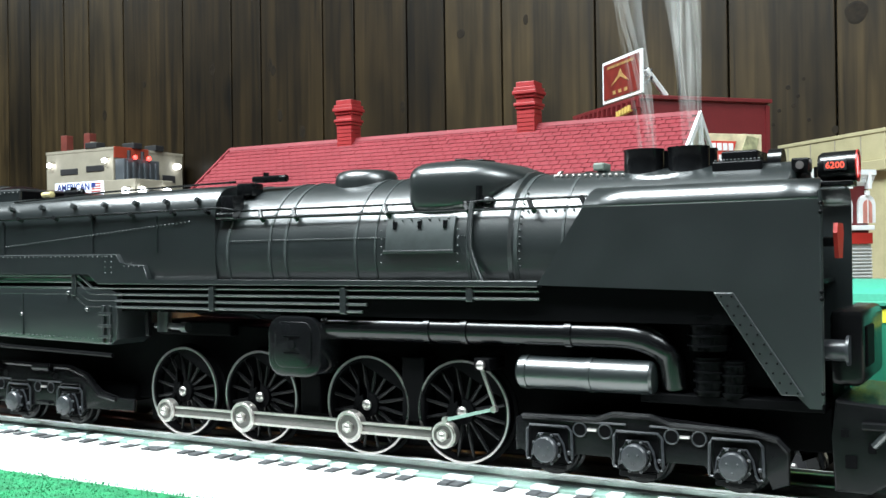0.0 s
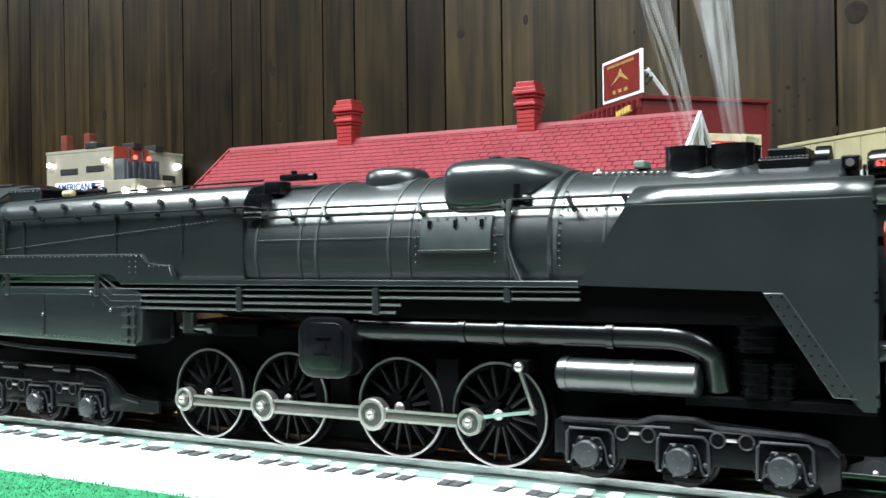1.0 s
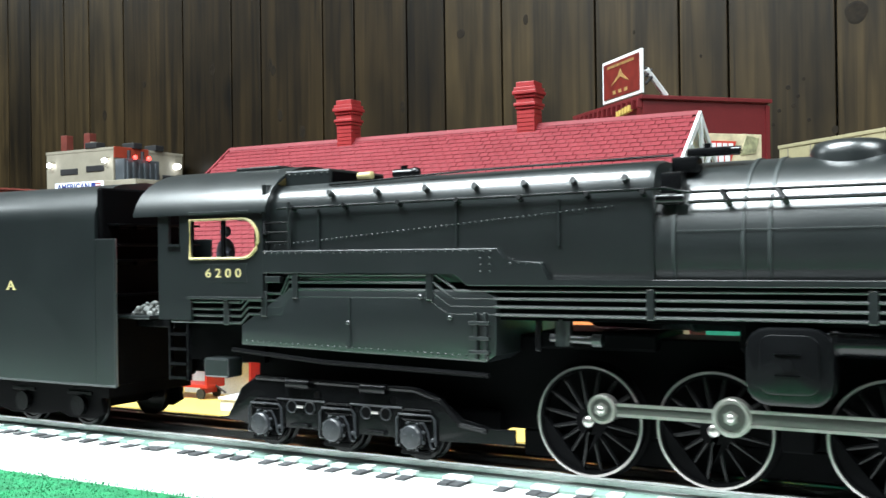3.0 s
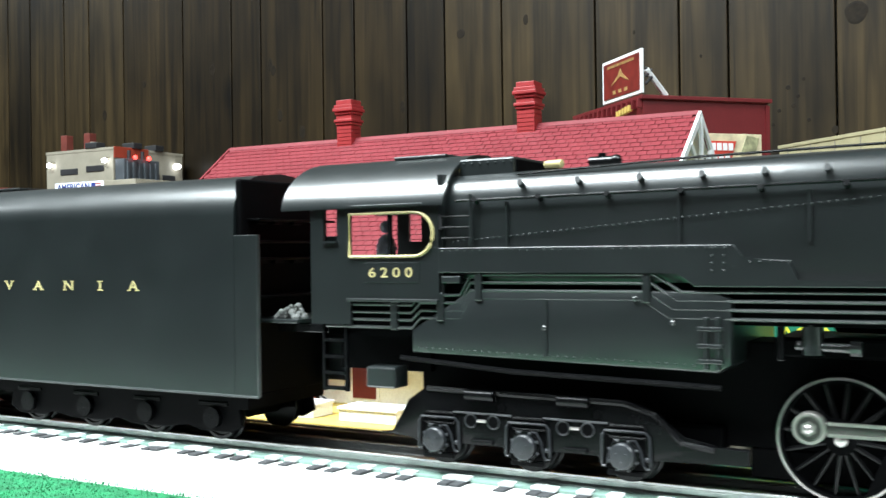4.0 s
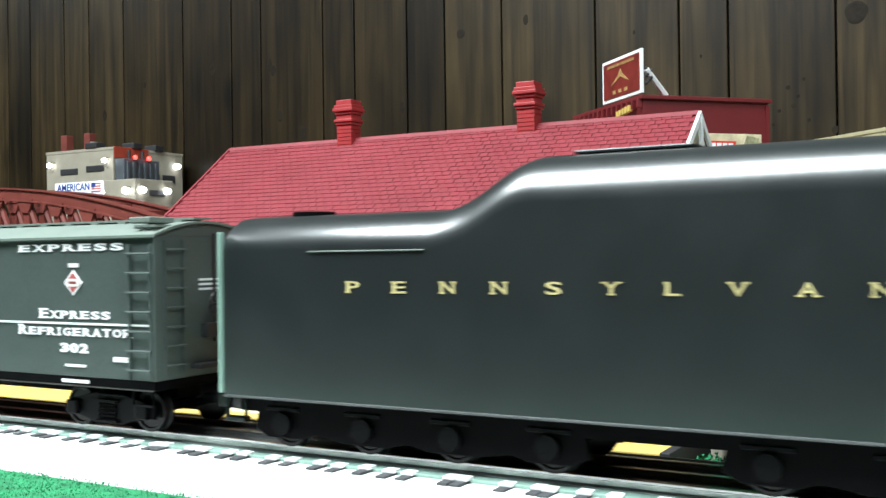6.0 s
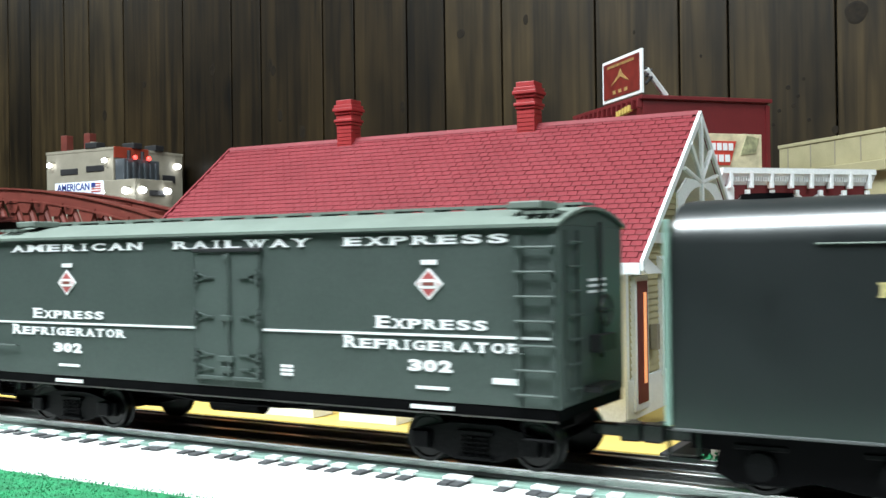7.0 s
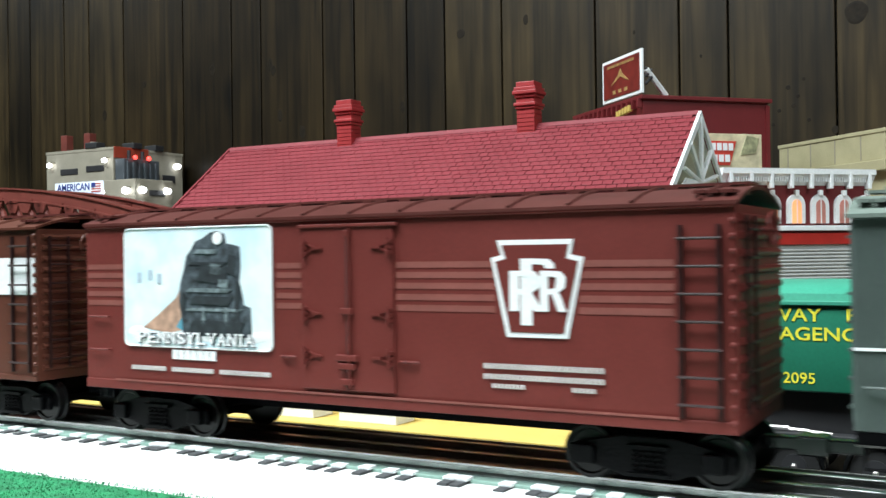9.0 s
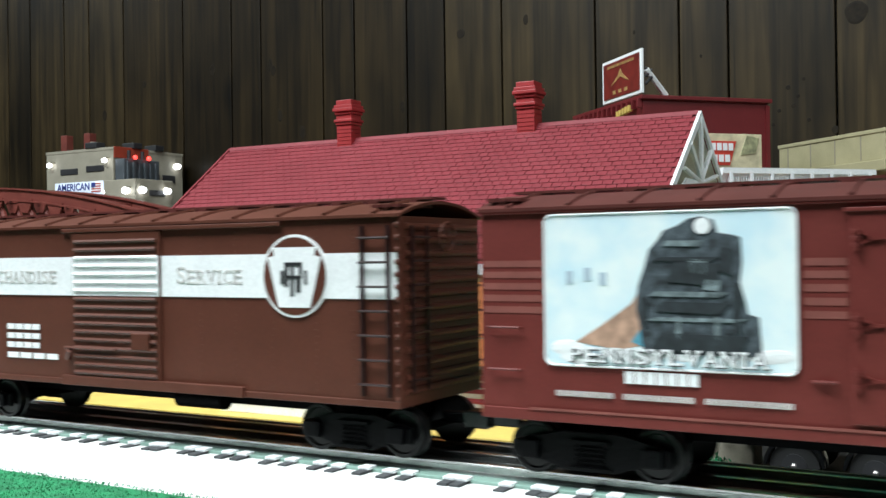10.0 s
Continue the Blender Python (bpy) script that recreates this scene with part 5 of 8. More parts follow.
def build_cab():
    c = part("cab_front", box(B(), -0.4225, -0.4205, -0.0285, 0.0285, 0.047, 0.0985), "loco", loco)
    for s in (-1, 1):
        y0, y1 = s * 0.0298, s * 0.0284
        bm = B()
        # wall strips round the openings
        for x0, x1, z0, z1 in ((-0.4748, -0.4692, 0.0474, 0.0912), (-0.4692, -0.4632, 0.0888, 0.0912), (-0.4692, -0.4632, 0.0474, 0.0770), (-0.4632, -0.4576, 0.0474, 0.0912),
                               (-0.4576, -0.4215, 0.0862, 0.0912), (-0.4576, -0.4215, 0.0560, 0.0712), (-0.4235, -0.4215, 0.0712, 0.0862)):
            box(bm, x0, x1, min(y0, y1), max(y0, y1), z0, z1)
        for cz, a0 in ((0.0862, 0), (0.0712, 0)):
            sg = 1 if cz > 0.08 else -1
            arc = [(-0.4310 + 0.0075 * math.cos(radians(a)), 0.0787 + sg * 0.0075 * math.sin(radians(a))) for a in range(0, 91, 15)]
            prism(bm, arc + [(-0.4310, cz), (-0.4235, cz)] if sg > 0 else arc + [(-0.4310, cz), (-0.4235, cz)], min(y0, y1), max(y0, y1), "y")
        w = part("cab_side", bm, "loco", loco)
        arc = [(-0.4310 + 0.0075 * math.cos(radians(a)), y0 + s * 0.0002, 0.0787 + 0.0075 * math.sin(radians(a))) for a in range(-90, 91, 15)]
        part("window_frame", tube(B(), [(-0.4576, y0 + s * 0.0002, 0.0712)] + arc + [(-0.4576, y0 + s * 0.0002, 0.0862), (-0.4576, y0 + s * 0.0002, 0.0712)], 0.00062, 6), "gold", w, "gold window surround")
        part("window_post", box(B(), -0.4418, -0.4405, min(y0, y1), max(y0, y1), 0.0714, 0.0860), "black", w)
        part("sill", box(B(), -0.4696, -0.4628, min(y0 + s * 0.001, y1), max(y0 + s * 0.001, y1), 0.0762, 0.0770), "loco", w)
        part("rain_strip", box(B(), -0.4570, -0.4270, min(y0 + s * 0.0016, y1), max(y0 + s * 0.0016, y1), 0.0882, 0.0892, 0.0002), "loco", w)
        part("lower_lip", box(B(), -0.4590, -0.4215, min(y0 + s * 0.001, y1), max(y0 + s * 0.001, y1), 0.0556, 0.0566, 0.0002), "loco", w)
    for i, ch in enumerate("6200"):
        letters("cab_numeral", ch, -0.4482 + 0.0050 * i, -0.0300, 0.0657, 0.0034, "gold", loco, 0.0030, "gold numeral", bold=0.01)
    # Dark sheet for the shade behind the cab's pipes.
    part("pipe_shade", box(B(), -0.4700, -0.4200, -0.0262, -0.0245, 0.0435, 0.0565), "deep", loco)
    part("number_panel", box(B(), -0.4518, -0.4290, -0.0300, -0.0296, 0.0622, 0.0692, 0.0001), "loco", loco)
    rings = []
    for x in (-0.4870, -0.4740, -0.4190):
        ring = []
        for r, dz in ((0.0, 0.0), (0.0, -0.0012)):
            row = []
            for k in range(15):
                a = radians(-80 + 160 * k / 14)
                yy = math.sin(a) / math.sin(radians(80)) * 0.0312
                zz = 0.0893 + 0.0178 * (math.cos(a) - math.cos(radians(80))) / (1 - math.cos(radians(80)))
                row.append((x, yy, zz + dz))
            ring += row if dz == 0 else row[::-1]
        rings.append(ring)
    r = part("cab_roof", loft(B(), rings), "loco", loco, smooth=True)
    part("roof_hatch", box(B(), -0.452, -0.430, -0.009, 0.009, 0.1063, 0.1076, 0.0004), "loco", r)
    tb = part("turret_box", box(B(), -0.4195, -0.3985, -0.0185, 0.0185, 0.0950, 0.1042, 0.0008), "loco", loco, "riveted box on the firebox before the cab")
    part("box_front", box(B(), -0.3986, -0.3978, -0.0170, 0.0170, 0.0960, 0.1032, 0.0003), "deep", tb)
    for z in (0.0965, 0.1025):
        for k in range(7):
            part("box_bolt", ball(B(), (-0.4175 + 0.003 * k, -0.0186, z), 0.0004, 6), "band", tb)
    part("cab_floor", box(B(), -0.4748, -0.4215, -0.0284, 0.0284, 0.0560, 0.0575), "deep", loco)
    part("backhead", box(B(), -0.4330, -0.4226, -0.0180, 0.0180, 0.0575, 0.0960, 0.002), "deep", loco)
    bm = B()
    ball(bm, (-0.4500, -0.018, 0.0735), 0.0042, 14, 0.8, 1, 1.4)
    ball(bm, (-0.4500, -0.018, 0.0818), 0.0023, 12)
    cyl(bm, (-0.4500, -0.020, 0.0760), (-0.4445, -0.021, 0.0735), 0.0012, 8)
    part("crew_figure", bm, mat("blue_grey_overalls", (0.30, 0.35, 0.45), 0.7), loco, smooth=True)
    part("seat_box", box(B(), -0.4560, -0.4450, -0.024, -0.012, 0.0576, 0.0700), "trim", loco)
    # front shelf steps and grab irons
    for z in (0.0690, 0.0632):
        part("step_box", box(B(), -0.4205, -0.4135, -0.0300, -0.0270, z - 0.0012, z + 0.0012, 0.0003), "loco", loco)
    for z in (0.0770, 0.0806, 0.0842):
        part("grab_iron", tube(B(), [(-0.4205, -0.0290, z), (-0.4095, -0.0290, z)], 0.00045, 6), "truck", loco)
    part("grab_post", cyl(B(), (-0.4098, -0.0288, 0.0745), (-0.4098, -0.0288, 0.0915), 0.0007, 8), "loco", loco)
    part("front_window", box(B(), -0.4214, -0.4204, -0.0296, -0.0288, 0.0800, 0.0850), "dark", loco)
    lad = part("cab_steps", box(box(B(), -0.4708, -0.4698, -0.0288, -0.0268, 0.0235, 0.0474), -0.4612, -0.4602, -0.0288, -0.0268, 0.0235, 0.0474), "black", loco)
    for z in (0.0245, 0.0300, 0.0358, 0.0416):
        part("tread", box(B(), -0.4700, -0.4610, -0.0295, -0.0262, z - 0.0005, z + 0.0005), "black", lad)
    part("drawbar_deck", box(B(), -0.5000, -0.4720, -0.0180, 0.0180, 0.0430, 0.0465, 0.0005), "black", loco)
    part("injector_box", box(B(), -0.4520, -0.4400, -0.0290, -0.0200, 0.0255, 0.0330, 0.0008), "loco", loco)
    part("draft_frame", box(B(), -0.4740, -0.4350, -0.0130, 0.0130, 0.0300, 0.0470), "deep", loco)


def build_deflectors():
    plate = [(-0.0498, 0.0276), (-0.0498, 0.0856), (-0.1196, 0.0856), (-0.1352, 0.0615), (-0.0795, 0.0600), (-0.0563, 0.0308), (-0.0530, 0.0276)]
    arc = [(-0.0292 + 0.0058 * (1 - math.cos(radians(a))), 0.0856 + 0.0058 * math.sin(radians(a))) for a in range(0, 91, 9)]
    for s in (1, -1):
        d = part("smoke_deflector", prism(B(), plate, min(-s * 0.0287, -s * 0.0297), max(-s * 0.0287, -s * 0.0297), "y"), "loco", loco, "flat green smoke deflector plate")
        bm = B()
        rows = []
        for i, (y, z) in enumerate(arc):
            x0 = -0.1196 + 0.0036 * min(1.0, i / 10)
            x1 = -0.0498 - 0.0012 * max(0.0, (i - 6) / 4) ** 2
            rows.append([bm.verts.new((x0 + (x1 - x0) * k / 6, s * y, z)) for k in range(7)])
        for a, b in zip(rows, rows[1:]):
            for k in range(6):
                bm.faces.new((a[k], a[k + 1], b[k + 1], b[k]))
        c = part("deflector_shoulder", bm, "loco", d, smooth=True)
        md = c.modifiers.new("thickness", "SOLIDIFY")
        md.thickness, md.offset = 0.0009, 0
        if s > 0:
            st_ = part("brace_strip", prism(B(), [(-0.0790, 0.0596), (-0.0735, 0.0596), (-0.0545, 0.0310), (-0.0605, 0.0310)], -0.0306, -0.0296, "y", 0.0002), "loco", d)
            rivets(st_, line((-0.0768, -0.0307, 0.0585), (-0.0590, -0.0307, 0.0318), 11) + line((-0.0738, -0.0307, 0.0585), (-0.0560, -0.0307, 0.0318), 11), 0.00034, "truck")
            part("edge_bead", cyl(B(), (-0.0496, -0.0292, 0.0290), (-0.0496, -0.0292, 0.0880), 0.0006, 8), "loco", d)
            for z in (0.0320, 0.0580, 0.0600, 0.0820, 0.0845):
                part("bolt", ball(B(), (-0.0494, -0.0298, z), 0.0007, 8), "truck", d, smooth=True)


def build_front():
    part("smokebox_door", lathe_x(B(), [(-0.0586, 0.023), (-0.0572, 0.021), (-0.0560, 0.012), (-0.0556, 0.001)], 0, 0.073, 40), "black", loco, smooth=True)
    part("keystone_plate", prism(B(), [(-0.0050, 0.0795), (0.0050, 0.0795), (0.0062, 0.0765), (0.0035, 0.0690), (-0.0035, 0.0690), (-0.0062, 0.0765)], -0.0500, -0.0488, "x"), "red", loco, "red keystone number plate")
    part("plate_bracket", box(B(), -0.0558, -0.0500, -0.0020, 0.0020, 0.0725, 0.0755, 0.0003), "black", loco)
    bx = part("turbine_box", box(B(), -0.0490, -0.0400, -0.0215, 0.0215, 0.0332, 0.0548, 0.0022), "casting", loco, smooth=True)
    part("window", box(B(), -0.0405, -0.0393, -0.0180, -0.0040, 0.0385, 0.0500, 0.0004), "deep", bx)
    part("boss", cyl(B(), (-0.0500, -0.0235, 0.0435), (-0.0440, -0.0235, 0.0435), 0.0030, 20), "cap", bx, smooth=True)
    part("boss", cyl(B(), (-0.0440, -0.0235, 0.0435), (-0.0432, -0.0235, 0.0435), 0.0042, 20), "cap", bx, smooth=True)
    p = part("pilot", prism(B(), [(-0.0475, 0.0045), (-0.0380, 0.0045), (-0.0330, 0.0080), (-0.0310, 0.0180), (-0.0330, 0.0290), (-0.0470, 0.0300), (-0.0480, 0.0200)], -0.0262, 0.0262, "y", 0.0008), "casting", loco)
    for x, z, w, h in ((-0.0430, 0.0115, 0.003, 0.0035), (-0.0375, 0.0160, 0.002, 0.003), (-0.0445, 0.0200, 0.002, 0.002)):
        part("pocket", box(B(), x - w / 2, x + w / 2, -0.0268, -0.0260, z, z + h), "deep", p)
    part("step", box(B(), -0.0400, -0.0310, -0.0285, -0.0225, 0.0225, 0.0245, 0.0004), "casting", p)
    part("lever", tube(B(), [(-0.0370, -0.0270, 0.0180), (-0.0310, -0.0280, 0.0250)], 0.001, 8), "loco", p)
    part("air_hose", tube(B(), [(-0.0310, -0.0100, 0.0180), (-0.0280, -0.0120, 0.0120), (-0.0280, -0.0140, 0.0090)], 0.0009, 8), "rubber", p)
    # pumps inside the shroud
    for x, r, z0, z1 in ((-0.0830, 0.0045, 0.0285, 0.0400), (-0.0760, 0.0036, 0.0280, 0.0390), (-0.0830, 0.0062, 0.0420, 0.0540)):
        pm = part("air_pump", cyl(B(), (x, -0.0200, z0), (x, -0.0200, z1), r, 20), "truck", loco, smooth=True)
        for k in range(4):
            z = z0 + (z1 - z0) * (k + 0.5) / 4
            part("fin", cyl(B(), (x, -0.0200, z - 0.0003), (x, -0.0200, z + 0.0003), r + 0.0006, 20), "truck", pm, smooth=True)
    part("front_beam", box(B(), -0.1040, -0.0500, -0.0230, 0.0230, 0.0255, 0.0285, 0.0004), "deep", loco)


def build_underside():
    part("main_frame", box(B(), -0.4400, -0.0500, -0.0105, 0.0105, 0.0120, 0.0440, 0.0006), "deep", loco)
    # Dark block added to hide the bright platform behind the wheels.
    part("lower_frame_fill", box(B(), -0.3240, -0.1420, -0.0110, 0.0110, 0.0030, 0.0122, 0.0006), "deep", loco)
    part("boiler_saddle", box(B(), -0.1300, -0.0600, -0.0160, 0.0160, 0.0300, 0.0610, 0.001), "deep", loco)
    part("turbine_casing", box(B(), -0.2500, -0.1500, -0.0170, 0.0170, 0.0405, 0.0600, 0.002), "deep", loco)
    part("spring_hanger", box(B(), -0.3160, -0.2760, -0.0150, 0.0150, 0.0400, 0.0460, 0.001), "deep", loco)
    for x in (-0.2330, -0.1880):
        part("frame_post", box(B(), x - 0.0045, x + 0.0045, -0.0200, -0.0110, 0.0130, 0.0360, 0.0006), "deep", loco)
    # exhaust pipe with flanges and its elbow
    # Dark sheets for the shade behind the running-board pipes.
    part("pipe_shade", box(B(), -0.3340, -0.0560, -0.0262, -0.0245, 0.0500, 0.0612), "deep", loco)
    part("pipe_shade", box(B(), -0.4200, -0.3340, -0.0262, -0.0245, 0.0560, 0.0655), "deep", loco)
    p = part("steam_pipe", lathe_x(B(), [(-0.2300, 0.0022), (-0.2220, 0.0045), (-0.2200, 0.0046), (-0.2190, 0.0043), (-0.1100, 0.0043)], -0.0225, 0.0458, 28), "black", loco, "glossy black steam pipe", smooth=True)
    for x in (-0.2215, -0.1785, -0.1640, -0.1265):
        part("flange", lathe_x(B(), [(x - 0.0012, 0.0043), (x - 0.0011, 0.0049), (x + 0.0011, 0.0049), (x + 0.0012, 0.0043)], -0.0225, 0.0458, 28), "black", p, smooth=True)
    part("elbow", tube(B(), [(-0.1110, -0.0225, 0.0458), (-0.1060, -0.0225, 0.0455), (-0.1020, -0.0222, 0.0446), (-0.0988, -0.0215, 0.0430), (-0.0965, -0.0203, 0.0405), (-0.0950, -0.0188, 0.0370), (-0.0945, -0.0175, 0.0300)], 0.0043, 20), "black", p, smooth=True)
    tk = part("air_tank", lathe_x(B(), [(-0.1447, 0.001), (-0.1446, 0.0042), (-0.1436, 0.0053), (-0.1000, 0.0053), (-0.0992, 0.0045), (-0.0990, 0.001)], -0.0230, 0.0332, 30), "loco", loco, "satin black air reservoir", smooth=True)
    for x in (-0.1415, -0.1195):
        part("band", lathe_x(B(), [(x - 0.0008, 0.0053), (x - 0.0007, 0.0056), (x + 0.0007, 0.0056), (x + 0.0008, 0.0053)], -0.0230, 0.0332, 30), "loco", tk, smooth=True)
    g = part("gear_case", prism(B(), rounded(-0.2455, -0.2212, 0.0275, 0.0500, 0.0065, 4), -0.0292, -0.0120, "y", 0.0012), "black", loco, smooth=True)
    part("cover", prism(B(), rounded(-0.2415, -0.2250, 0.0310, 0.0478, 0.0035, 4), -0.0300, -0.0290, "y", 0.0003), "black", g, smooth=True)
    for z in (0.0365, 0.0425):
        part("rib", box(B(), -0.2370, -0.2300, -0.0304, -0.0298, z - 0.0002, z + 0.0002), "truck", g)
    part("boss", cyl(B(), (-0.2335, -0.0298, 0.0394), (-0.2335, -0.0307, 0.0394), 0.0016, 14), "black", g)
    lb = part("lubricator", cyl(B(), (-0.3035, -0.0235, 0.0420), (-0.3035, -0.0235, 0.0505), 0.0028, 18), "loco", loco, smooth=True)
    part("cap", cyl(B(), (-0.3035, -0.0235, 0.0505), (-0.3035, -0.0235, 0.0530), 0.0022, 18), "loco", lb, smooth=True)
    part("pipe", cyl(B(), (-0.3080, -0.0235, 0.0445), (-0.2935, -0.0235, 0.0440), 0.0013, 10), "loco", lb)
    part("fitting", cyl(B(), (-0.2935, -0.0235, 0.0440), (-0.2905, -0.0235, 0.0440), 0.0021, 12), "loco", lb)
    part("hanger_rod", box(B(), -0.3130, -0.3110, -0.0250, -0.0230, 0.0400, 0.0540, 0.0003), "black", loco)


DRIVERS, DR, CRANK = (-0.2969, -0.2569, -0.2073, -0.1682), 0.0178, 0.0084
PIN0 = 210.0        # crank angle at rest, degrees from the top, turning with the wheel


def driver_wheel(x):
    """A spoked driving wheelset with bright tyre rims, hubs and a counterweight, in its own space."""
    w = part("drive_wheel", cyl(B(), (0, -0.015, 0), (0, 0.015, 0), 0.002, 10), "deep", loco, smooth=True)
    for s in (-1, 1):
        y0, y1 = s * 0.0150, s * 0.0196
        seg = 48
        prof = [(DR * 0.905, y0), (DR * 1.07, y0), (DR * 1.07, y0 + s * 0.0009), (DR, y0 + s * 0.0012), (DR, y1), (DR * 0.905, y1)]
        part("wheel_rim", loft(B(), [[(r * math.sin(k * math.tau / seg), y, r * math.cos(k * math.tau / seg)) for k in range(seg)] for r, y in prof + prof[:1]], caps=False), "deep", w, smooth=True)
    for s in (-1, 1):
        y1 = s * 0.0196
        seg = 48
        prof = [(DR * 0.945, y1 - s * 0.0002), (DR * 0.955, y1 + s * 0.0004), (DR * 0.995, y1 + s * 0.0004), (DR * 1.003, y1 - s * 0.0004)]
        part("tyre_rim", loft(B(), [[(r * math.sin(k * math.tau / seg), y, r * math.cos(k * math.tau / seg)) for k in range(seg)] for r, y in prof], caps=False), "tyre", w, "bright steel tyre rim", smooth=True)
        bm = B()
        cyl(bm, (0, s * 0.0150, 0), (0, s * 0.0200, 0), 0.0043, 24)
        a = radians(PIN0)
        box(bm, -0.0034, 0.0034, min(s * 0.0160, s * 0.0200), max(s * 0.0160, s * 0.0200), -0.0, 0.0095)
        bmesh.ops.rotate(bm, verts=[v for v in bm.verts][-8:], cent=(0, 0, 0), matrix=Matrix.Rotation(a, 3, "Y"))
        part("hub", bm, "deep", w, smooth=True)
        part("axle_end", ball(B(), (0, s * 0.0203, 0), 0.0020, 14, 1, 0.6, 1), "steel", w, "bright axle end", smooth=True)
        for k in range(16):
            th = math.tau * (k + 0.5) / 16
            bm = cyl(B(), (0.0036 * math.sin(th), s * 0.0180, 0.0036 * math.cos(th)), (DR * 0.92 * math.sin(th), s * 0.0178, DR * 0.92 * math.cos(th)), 0.00075, 8, 0.00055)
            part("spoke", bm, "wheel", w, smooth=True)
        th0 = PIN0 + 180
        outer = [(DR * 0.91 * math.sin(radians(th0 + d)), DR * 0.91 * math.cos(radians(th0 + d))) for d in range(-46, 47, 8)]
        part("counterweight", prism(B(), outer, s * 0.0165, s * 0.0190, "y", 0.0002), "deep", w)
    w.matrix_basis = pose(x, 0, DR)
    SPIN.append((w, (x, 0, DR), DR))
    return w


def build_rods():
    """The coupling rods of one side as a single bright bar with a boss at each crank pin; its space starts at the first pin."""
    out = []
    xs = [x - DRIVERS[0] for x in DRIVERS]
    for s in (-1, 1):
        ya, yb = s * 0.0232, s * 0.0252
        bm = B()
        for x0, x1, h0 in ((xs[0], xs[1], 0.0019), (xs[1], xs[2], 0.0024), (xs[2], xs[3], 0.0020)):
            prism(bm, [(x0, -h0), (x1, -h0), (x1, h0), (x0, h0)], ya, yb, "y", 0.0002)
        # Rod web is darker than its flanges: the recess shade is in the colour.
        rod = part("side_rod", bm, "steel_dark", loco, "bright steel side rod", smooth=True)
        for x0, x1, h0 in ((xs[0], xs[1], 0.0019), (xs[1], xs[2], 0.0024), (xs[2], xs[3], 0.0020)):
            for k in (-1, 1):
                part("rod_flange", box(B(), x0 + 0.005, x1 - 0.005, min(yb, yb + s * 0.0004), max(yb, yb + s * 0.0006), k * (h0 - 0.0003) - 0.00045, k * (h0 - 0.0003) + 0.00045), "steel", rod)
        for i, x in enumerate(xs):
            r = (0.0046, 0.0058, 0.0058, 0.0046)[i]
            bs = part("rod_boss", cyl(B(), (x, ya - s * 0.0004, 0), (x, yb + s * 0.0006, 0), r, 32), "steel", rod, smooth=True)
            part("bush_ring", cyl(B(), (x, yb, 0), (x, yb + s * 0.0008, 0), r * 0.70, 28), "steel_dark", bs, smooth=True)
            seg = 32
            part("rod_boss_rim", loft(B(), [[(x + q * math.sin(k * math.tau / seg), y, q * math.cos(k * math.tau / seg)) for k in range(seg)] for q, y in ((r * 0.72, yb + s * 0.0006), (r * 0.76, yb + s * 0.0012), (r * 0.90, yb + s * 0.0012), (r * 0.94, yb + s * 0.0006))], caps=False), "steel", bs, smooth=True)
            part("crank_nut", cyl(B(), (x, ya - s * 0.003, 0), (x, yb + s * 0.0020, 0), 0.0024, 6, 0.0021), "steel", bs)
            part("nut_end", ball(B(), (x, yb + s * 0.0020, 0), 0.0013, 12, 1, 0.7, 1), "steel", bs, smooth=True)
        out.append(rod)
    return out


def lathe_cap(x, y, s, z, r, seg=24):
    """A domed cap on a journal, facing sideways."""
    prof = [(r, y), (r, y + s * 0.0016), (r * 0.88, y + s * 0.0022), (r * 0.5, y + s * 0.0024), (r * 0.05, y + s * 0.0024)]
    return loft(B(), [[(x + q * math.sin(k * math.tau / seg), yy, z + q * math.cos(k * math.tau / seg)) for k in range(seg)] for q, yy in prof])


